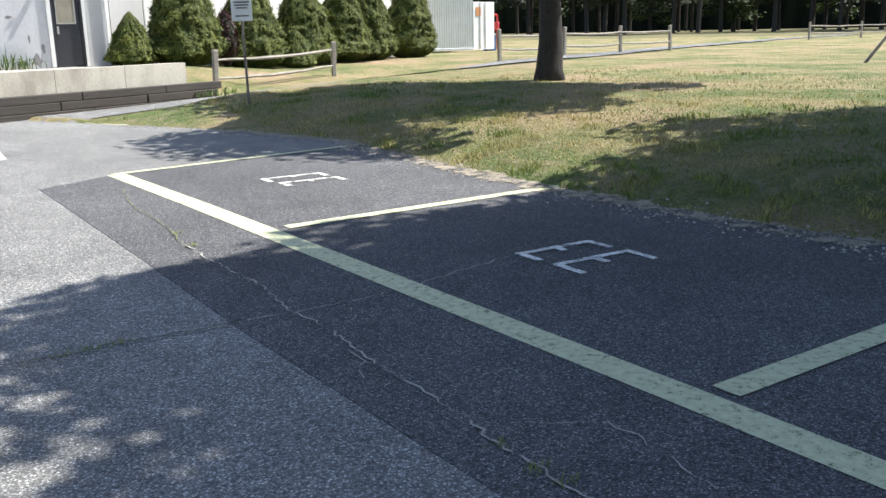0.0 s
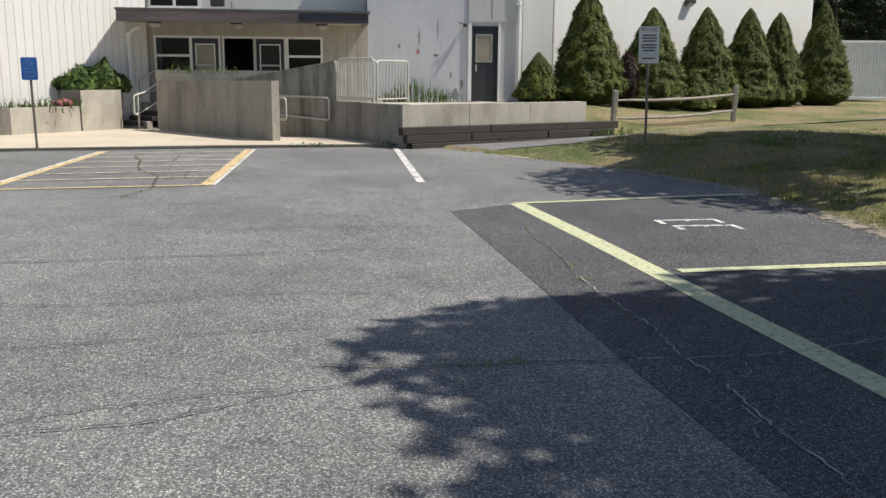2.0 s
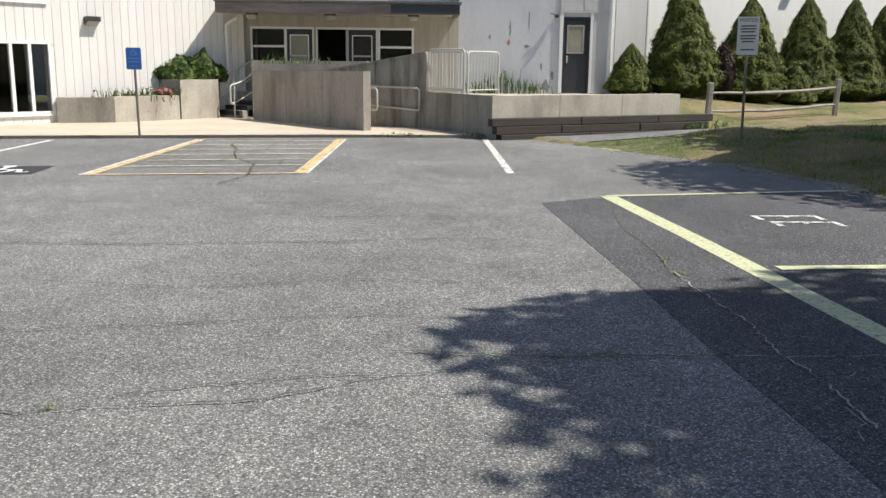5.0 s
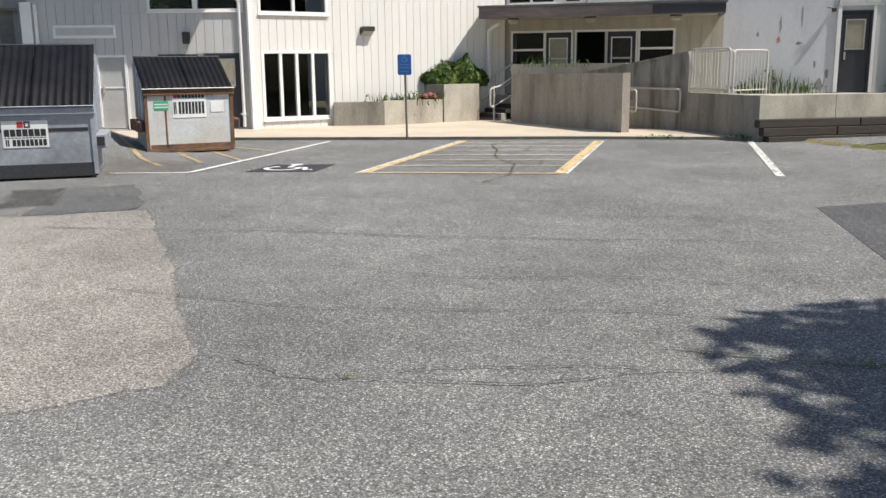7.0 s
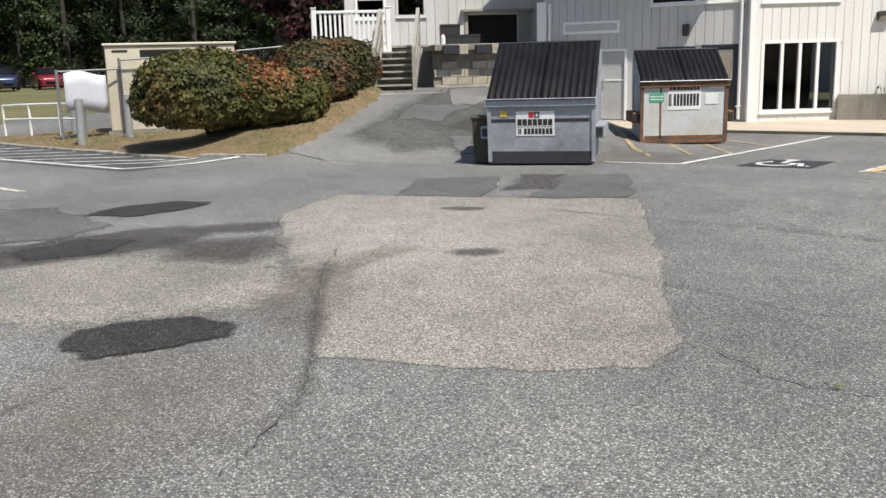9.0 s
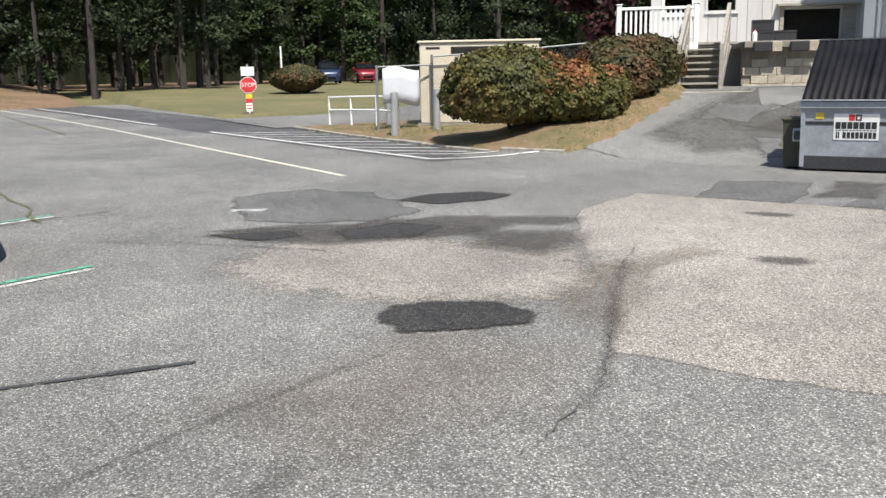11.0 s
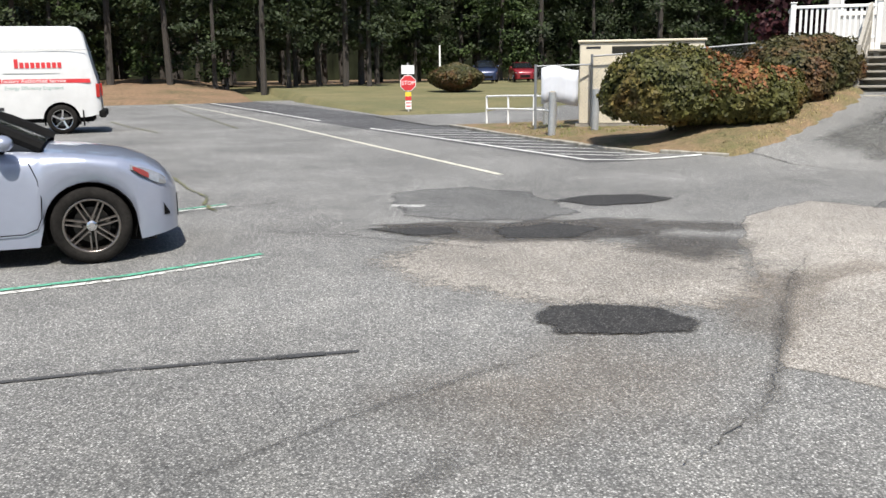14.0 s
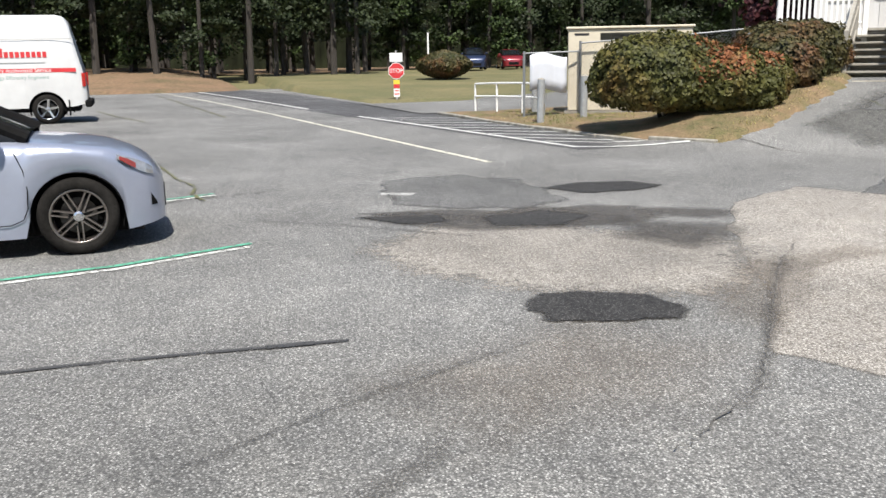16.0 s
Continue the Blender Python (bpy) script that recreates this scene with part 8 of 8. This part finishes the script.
def car(m, body_mat, label, rim_mat, tall=1.0, fine=True):
    """A hatchback: x back from the nose, y to its left, z up."""
    t = thing("car", m, label, "car")
    L, xw = 4.22, (0.72, 3.42)
    width = [(0, 0.46), (0.05, 0.60), (0.14, 0.71), (0.28, 0.79), (0.48, 0.855), (0.75, 0.895), (1.4, 0.895), (3.0, 0.90), (3.7, 0.86), (4.05, 0.76), (4.22, 0.62)]
    top = [(0, 0.60), (0.05, 0.67), (0.12, 0.74), (0.25, 0.815), (0.45, 0.885), (0.8, 0.935), (1.2, 0.97), (1.8, 0.985), (3.4, 1.02), (4.0, 1.0), (4.22, 0.88)]
    low = [(0, 0.22), (0.3, 0.175), (1.3, 0.17), (3.2, 0.18), (3.9, 0.22), (4.22, 0.30)]
    R = 0.375
    xs = sorted({*[L * i / 52 for i in range(53)], *[w + R * math.cos(math.pi * k / 14) for w in xw for k in range(15)], 0.04, 0.12})
    rings, side_low = [], []
    for x in xs:
        W, T, B = interp(x, width), interp(x, top) * tall, interp(x, low)
        arch = 0.0
        for w in xw:
            if abs(x - w) <= R:
                B = max(B, 0.33 + math.sqrt(max(0, R * R - (x - w) ** 2)) * 0.99)
                arch = 0.012
        ring = []
        for u, k in ((0.965, 0.0), (0.99, 0.25), (1.0 + arch, 0.5), (1.0, 0.72), (0.985, 0.86), (0.94, 0.955), (0.80, 0.995), (0.45, 1.02), (0.0, 1.03)):
            ring.append((W * u, B + (T - B) * k if k <= 1 else B + (T - B) * 1 + (k - 1) * 0.9))
        full = [(x, -y, z) for y, z in ring] + [(x, y, z) for y, z in ring[-2::-1]]
        rings.append(full)
    bm = bmesh.new()
    loft(bm, rings, close=False)
    for end in (0, -1):
        vs = [bm.verts.new(p) for p in rings[end]]
        bm.faces.new(vs if end else vs[::-1])
    bmesh.ops.remove_doubles(bm, verts=bm.verts, dist=0.0005)
    part("body", bm, body_mat, t, smooth=True)
    part("underbody", box(bmesh.new(), 0.2, -0.70, 0.16, 4.05, 0.72, 0.62), M_RIM_DARK, t)
    # Cabin.
    sec = [(1.06, 0.965, 0.74, 0.985, 0.70), (1.42, 0.97, 0.745, 1.16, 0.66), (1.92, 0.975, 0.755, 1.345, 0.60), (2.3, 0.98, 0.76, 1.395, 0.58), (2.9, 0.985, 0.765, 1.40, 0.575), (3.3, 0.99, 0.76, 1.355, 0.57), (3.75, 1.0, 0.73, 1.20, 0.58), (4.02, 1.0, 0.68, 1.03, 0.62)]
    rings = []
    for x, zb, yb, zt, yt in sec:
        zt, zb = zt * tall, zb * tall - 0.02
        h = [(yb, zb), (yb * 0.985, zb + (zt - zb) * 0.2), (yt * 1.06, zb + (zt - zb) * 0.8), (yt, zt), (yt * 0.6, zt + 0.02), (0, zt + 0.025)]
        rings.append([(x, -y, z) for y, z in h] + [(x, y, z) for y, z in h[-2::-1]])
    bm = bmesh.new()
    loft(bm, rings, close=False)
    part("glazing", bm, M_CAR_GLASS, t, "dark tinted glazing", True)
    bm = bmesh.new()
    for r0, r1 in zip(rings[2:7], rings[3:7]):
        up = 0.012
        a = [Vector(p) + Vector((0, 0, up)) for p in r0[3:8]]
        b = [Vector(p) + Vector((0, 0, up)) for p in r1[3:8]]
        loft(bm, [a, b], close=False)
    part("roof", bm, body_mat, t, smooth=True)
    for s in (-1, 1):
        for i0, i1 in ((0, 2), (4, 4), (5, 7)):
            if i0 == i1:
                x, zb, yb, zt, yt = sec[4]
                pts = [(x + 0.05, s * (yb + 0.008), zb * tall), (x, s * (yt + 0.012), zt * tall)]
            else:
                pts = [(sec[i][0], s * (sec[i][4] + 0.01), sec[i][3] * tall) for i in range(i0, i1 + 1)]
            part("pillar", tube(bmesh.new(), pts, 0.06 if i0 == 0 else 0.035, 8), M_RIM_DARK, t)
        rings_m = [[(1.33 + k * 0.075 * math.cos(q) + 0.02 * (dy < 0), s * (0.92 + dy), 1.05 * tall + k * 0.062 * math.sin(q)) for q in [math.tau * n_ / 12 for n_ in range(12)]] for dy, k in ((-0.05, 0.55), (-0.02, 0.9), (0.04, 1.1), (0.10, 1.0), (0.14, 0.7), (0.155, 0.25))]
        part("mirror", loft(bmesh.new(), rings_m, cap=True), body_mat, t, smooth=True)
        part("mirror_foot", tube(bmesh.new(), [(1.36, s * 0.80, 0.97 * tall), (1.35, s * 0.90, 1.01 * tall)], 0.025, 6), M_RIM_DARK, t)
        part("door_seam", tube(bmesh.new(), [(1.17, s * 0.887, 0.90 * tall), (1.11, s * 0.896, 0.74), (1.09, s * 0.898, 0.58), (1.10, s * 0.896, 0.42), (1.14, s * 0.892, 0.33), (1.24, s * 0.889, 0.29)], 0.004, 4), M_RIM_DARK, t)
        part("sill_seam", tube(bmesh.new(), [(1.24, s * 0.889, 0.29), (2.8, s * 0.892, 0.27)], 0.004, 4), M_RIM_DARK, t)
        part("headlamp", loft(bmesh.new(), [[(x, s * (interp(x, width) + 0.012), z0), (x, s * (interp(x, width) * 0.985 + 0.012), (z0 + z1) / 2), (x, s * (interp(x, width) * 0.95 + 0.012), z1)] for x, z0, z1 in ((0.09, 0.63, 0.69), (0.15, 0.65, 0.735), (0.22, 0.685, 0.772), (0.30, 0.735, 0.80), (0.38, 0.79, 0.825))], close=False), M_LAMP_CLEAR, t, "clear headlamp")
        part("side_marker", loft(bmesh.new(), [[(x, s * (interp(x, width) + 0.016), z0), (x, s * (interp(x, width) * 0.985 + 0.016), z1)] for x, z0, z1 in ((0.23, 0.70, 0.745), (0.29, 0.735, 0.785), (0.36, 0.785, 0.812))], close=False), M_LAMP_AMBER, t, "red-amber marker")
        part("tail_lamp", loft(bmesh.new(), [[(x, s * (interp(x, width) + 0.006), z0), (x, s * (interp(x, width) * 0.97), z1)] for x, z0, z1 in ((3.9, 0.78, 0.9), (4.1, 0.74, 0.92))], close=False), M_LAMP_RED, t)
        part("bumper_vent", loft(bmesh.new(), [[(x, s * (interp(x, width) * 0.995 + 0.005), z0), (x, s * (interp(x, width) * 0.998 + 0.005), z1)] for x, z0, z1 in ((0.07, 0.36, 0.38), (0.12, 0.36, 0.47))], close=False), M_RIM_DARK, t)
        for w in xw:
            wheel(t, w, s * 0.785, 0.33, 0.225, s, rim_mat)
            part("wheel_well", loft(bmesh.new(), [[(w + math.cos(radians(a)) * R * 0.99, s * y, 0.33 + math.sin(radians(a)) * R * 0.99) for a in range(-20, 201, 20)] for y in (0.88, 0.5)], close=False), M_RIM_DARK, t)
    part("grille", box(bmesh.new(), -0.012, -0.4, 0.30, 0.02, 0.4, 0.52, 0.01), M_RIM_DARK, t)
    return t


def heading(x, y, deg, z=0.0):
    """The pose of a vehicle whose nose stands at x, y and points along deg from +x."""
    return pose(x, y, z, 0, 0, deg + 180)


car(heading(-10.11, -0.39, 91.0), M_CAR_SILVER, "silver-blue coupe parked in a bay with bronze alloy wheels", M_RIM)
car(heading(-68.0, 28.6, 345, island_z(-70, 30) + 0.03), M_CAR_RED, "red hatchback parked far off by the woods", M_CHROME, 1.08)
car(heading(-68.0, 25.4, 345, island_z(-72, 27) + 0.03), M_CAR_BLUE, "dark blue car parked far off by the woods", M_CHROME, 1.2)
car(heading(-60.0, 30.0, 200, island_z(-60, 30) + 0.03), M_CAR_WHITE, "white car parked beyond the chain-link fence", M_CHROME, 1.25)


M_GREEN_GREY = mat("grey_green_vinyl", (0.30, 0.42, 0.38), 0.5, grain=30, amount=0.05, bump=0.0)


def van(m):
    """A high-roof van: x back from its nose, y to its left."""
    t = thing("van", m, "white high-roof work van with red stripe parked across the lot", "van")
    L, R = 6.1, 0.44
    xw = (1.25, 5.16)
    width = [(0, 0.72), (0.15, 0.86), (0.5, 0.96), (1.2, 1.0), (5.6, 1.0), (6.0, 0.97), (6.1, 0.93)]
    top = [(0, 1.0), (0.2, 1.12), (0.9, 1.28), (1.15, 1.4), (1.9, 2.25), (2.4, 2.58), (2.9, 2.68), (5.75, 2.70), (6.0, 2.66), (6.1, 2.56)]
    low = [(0, 0.42), (0.4, 0.36), (5.8, 0.42), (6.1, 0.5)]
    xs = sorted({*[L * i / 50 for i in range(51)], *[w + R * math.cos(math.pi * k / 12) for w in xw for k in range(13)]})
    rings = []
    for x in xs:
        W, T, B = interp(x, width), interp(x, top), interp(x, low)
        for w in xw:
            if abs(x - w) <= R:
                B = max(B, 0.37 + math.sqrt(max(0, R * R - (x - w) ** 2)))
        tuck = max(0.0, (T - 1.7)) * 0.11
        h = [(W * 0.975, B), (W, B + 0.25 * (min(T, 1.6) - B)), (W, B + 0.75 * (min(T, 1.6) - B)), (W - tuck * 0.25, B + (T - B) * 0.72), (W - tuck * 0.8, B + (T - B) * 0.90), (W - tuck - 0.05, B + (T - B) * 0.965), (W - tuck - 0.16, T), (W * 0.4, T + 0.02), (0, T + 0.025)]
        lean = lambda z: x - max(0.0, (x - 5.0) / 1.1) * 0.36 * max(0.0, (z - 1.15) / 1.55)
        rings.append([(lean(z), -y, z) for y, z in h] + [(lean(z), y, z) for y, z in h[-2::-1]])
    bm = bmesh.new()
    loft(bm, rings, close=False)
    for end in (0, -1):
        vs = [bm.verts.new(p) for p in rings[end]]
        bm.faces.new(vs)
    bmesh.ops.remove_doubles(bm, verts=bm.verts, dist=0.0005)
    part("body", bm, M_VAN_WHITE, t, smooth=True)
    part("underbody", box(bmesh.new(), 0.3, -0.85, 0.3, 5.9, 0.85, 0.8), M_RIM_DARK, t)
    part("rear_bumper", box(bmesh.new(), 6.05, -0.98, 0.40, 6.22, 0.98, 0.58, 0.03), M_RIM_DARK, t, "dark rear bumper")
    for s in (-1, 1):
        part("cab_window", loft(bmesh.new(), [[(x, s * y, z) for x, z in ((2.1, 1.34), (3.1, 1.34), (3.2, 1.42), (3.2, 1.86), (3.1, 1.94), (2.45, 1.94))] for y in (0.94, 1.006)], cap=True), M_CAR_GLASS, t, "dark cab window")
        for k in range(3):
            part("small_block", box(bmesh.new(), 3.42, s * 1.003 - 0.002, 0.62 + k * 0.07, 3.72 + 0.12 * (k == 0), s * 1.003 + 0.002, 0.70 + k * 0.07), M_SIGN_BLACK, t)
        part("stripe", box(bmesh.new(), 3.32, s * 1.003 - 0.002, 1.29, 5.9, s * 1.003 + 0.002, 1.39), M_SIGN_RED, t, "red stripe")
        for k in range(9):
            part("name_block", box(bmesh.new(), 4.16 + k * 0.125, s * 0.99 - 0.002, 1.66, 4.25 + k * 0.125, s * 0.99 + 0.014 * s, 1.80 if k else 1.88), M_SIGN_RED, t)
        part("small_block", box(bmesh.new(), 3.9, s * 1.003 - 0.002, 1.52, 5.2, s * 1.003 + 0.002, 1.54), M_STEEL, t)
        turn_ = Matrix.Rotation(radians(90), 4, "X") if s < 0 else Matrix.Rotation(radians(180), 4, "Z") @ Matrix.Rotation(radians(90), 4, "X")
        tagged(writing("Factory Authorized Service", 0.135, Matrix.Translation((4.58, s * 1.006, 1.343)) @ turn_, M_SIGN_WHITE, t), kind="stuff")
        tagged(writing("Energy Efficiency Engineers", 0.125, Matrix.Translation((4.58, s * 1.004, 1.17)) @ turn_, M_GREEN_GREY, t), kind="stuff")
        part("panel_line", box(box(bmesh.new(), 3.26, s * 1.001 - 0.003, 0.6, 3.28, s * 1.001 + 0.003, 2.1), 3.4, s * 1.0 - 0.004, 2.10, 5.9, s * 1.0 + 0.001, 2.115), M_STEEL, t)
        part("door_handle", box(bmesh.new(), 3.0, s * 1.02 - 0.02, 1.08, 3.18, s * 1.02 + 0.01, 1.13, 0.008), M_SIGN_BLACK, t)
        part("tail_lamp", box(bmesh.new(), 6.02, s * 0.95 - 0.03, 0.92, 6.11, s * 0.95 + 0.03, 1.26, 0.01), M_LAMP_RED, t)
        part("mud_flap", box(bmesh.new(), 5.66, s * 0.9 - 0.12, 0.2, 5.69, s * 0.9 + 0.1, 0.6), M_RIM_DARK, t)
        for w in xw:
            wheel(t, w, s * 0.86, 0.37, 0.25, s, M_CHROME, 5, False)
            part("wheel_well", loft(bmesh.new(), [[(w + math.cos(radians(a)) * R, s * y, 0.37 + math.sin(radians(a)) * R) for a in range(-20, 201, 20)] for y in (0.97, 0.5)], close=False), M_RIM_DARK, t)
    return t


van(heading(-29.75, -8.39, -90.0) @ Matrix.Scale(1.1, 4))

# ---------------------------------------------------------------- storage container and what leans on it
M_CONT = mat("white_container_paint", (0.74, 0.74, 0.72), 0.55, grain=20, amount=0.04, stain=1.5, stain_amount=0.12, bump=0.05)
c = thing("storage_container", pose(21.0, 36.3, 0.45, 0, 0, -7), "white corrugated storage container on the lawn", "container")
bm = bmesh.new()
prof = []
for k in range(22):
    x = k * 0.12
    prof += [(x, 0.0), (x + 0.04, 0.0), (x + 0.06, 0.035), (x + 0.10, 0.035)]
loft(bm, [[(x, y, z) for x, y in prof] for z in (0.15, 2.45)], close=False)
part("corrugated_side", bm, M_CONT, c)
part("shell", box(bmesh.new(), 0.0, 0.05, 0.1, 2.7, 2.4, 2.55, 0.01), M_CONT, c)
for z in (0.08, 2.44):
    part("rail", box(bmesh.new(), -0.03, -0.02, z, 2.7, 0.049, z + 0.12, 0.01), M_CONT, c)
part("door_end", loft(bmesh.new(), [[(2.7, 0.0, z), (4.1, 0.55, z), (4.1, 0.6, z), (2.7, 0.1, z)] for z in (0.1, 2.3)], cap=True), M_CONT, c, "open white container door")
for k in (0.3, 0.55):
    part("lock_bar", tube(bmesh.new(), [(2.7 + 1.4 * k, 0.55 * k - 0.03, 0.15), (2.7 + 1.4 * k, 0.55 * k - 0.03, 2.25)], 0.02, 6), M_STEEL, c)
part("orange_label", box(bmesh.new(), 0, -0.008, 0, 0.36, -0.002, 0.4), leaf_mat("orange_label_print", [(0.4, (0.75, 0.35, 0.15)), (0.6, (0.8, 0.42, 0.2))]), c, "orange label", m=pose(2.85, 0.04, 1.65, 0, 0, 21.4))
b = thing("toy_cart", pose(25.0, 36.6, 0.42, 0, 0, 10), "red and blue plastic cart beside the container", "cart")
part("blue_bin", box(bmesh.new(), -0.25, -0.2, 0.05, 0.3, 0.2, 0.75, 0.03), M_SIGN_BLUE, b)
part("red_frame", tube(bmesh.new(), bent([(-0.3, -0.22, 0.1), (-0.3, -0.22, 1.7), (0.35, -0.22, 1.75), (0.35, -0.22, 0.1)], 0.1), 0.045, 8), M_SIGN_RED, b)
part("white_shelf", box(bmesh.new(), -0.25, -0.2, 0.8, 0.3, 0.2, 0.86, 0.01), M_SIGN_WHITE, b)
part("red_panel", box(bmesh.new(), 0.3, -0.2, 1.0, 0.55, 0.1, 1.4, 0.03), M_SIGN_RED, b)

# Pole on the far field and a guy wire with its stake on the lawn.
t = thing("field_pole", pose(-67.5, 21.3, island_z(-67.5, 21.3)), "slim white pole at the field's edge", "pole")
part("pole", tube(bmesh.new(), [(0, 0, -0.1), (0, 0, 3.0)], 0.07, 8), M_DECK_WHITE, t)
t = thing("stake", pose(21.5, 14.5, lawn_z(21.5, 14.5)), "thin leaning wooden stake on the lawn", "stake")
part("stick", tube(bmesh.new(), [(0, 0, -0.1), (0.45, -0.45, 0.8), (1.1, -1.2, 2.0)], [0.05, 0.04, 0.03], 6), M_FENCE_WOOD, t)
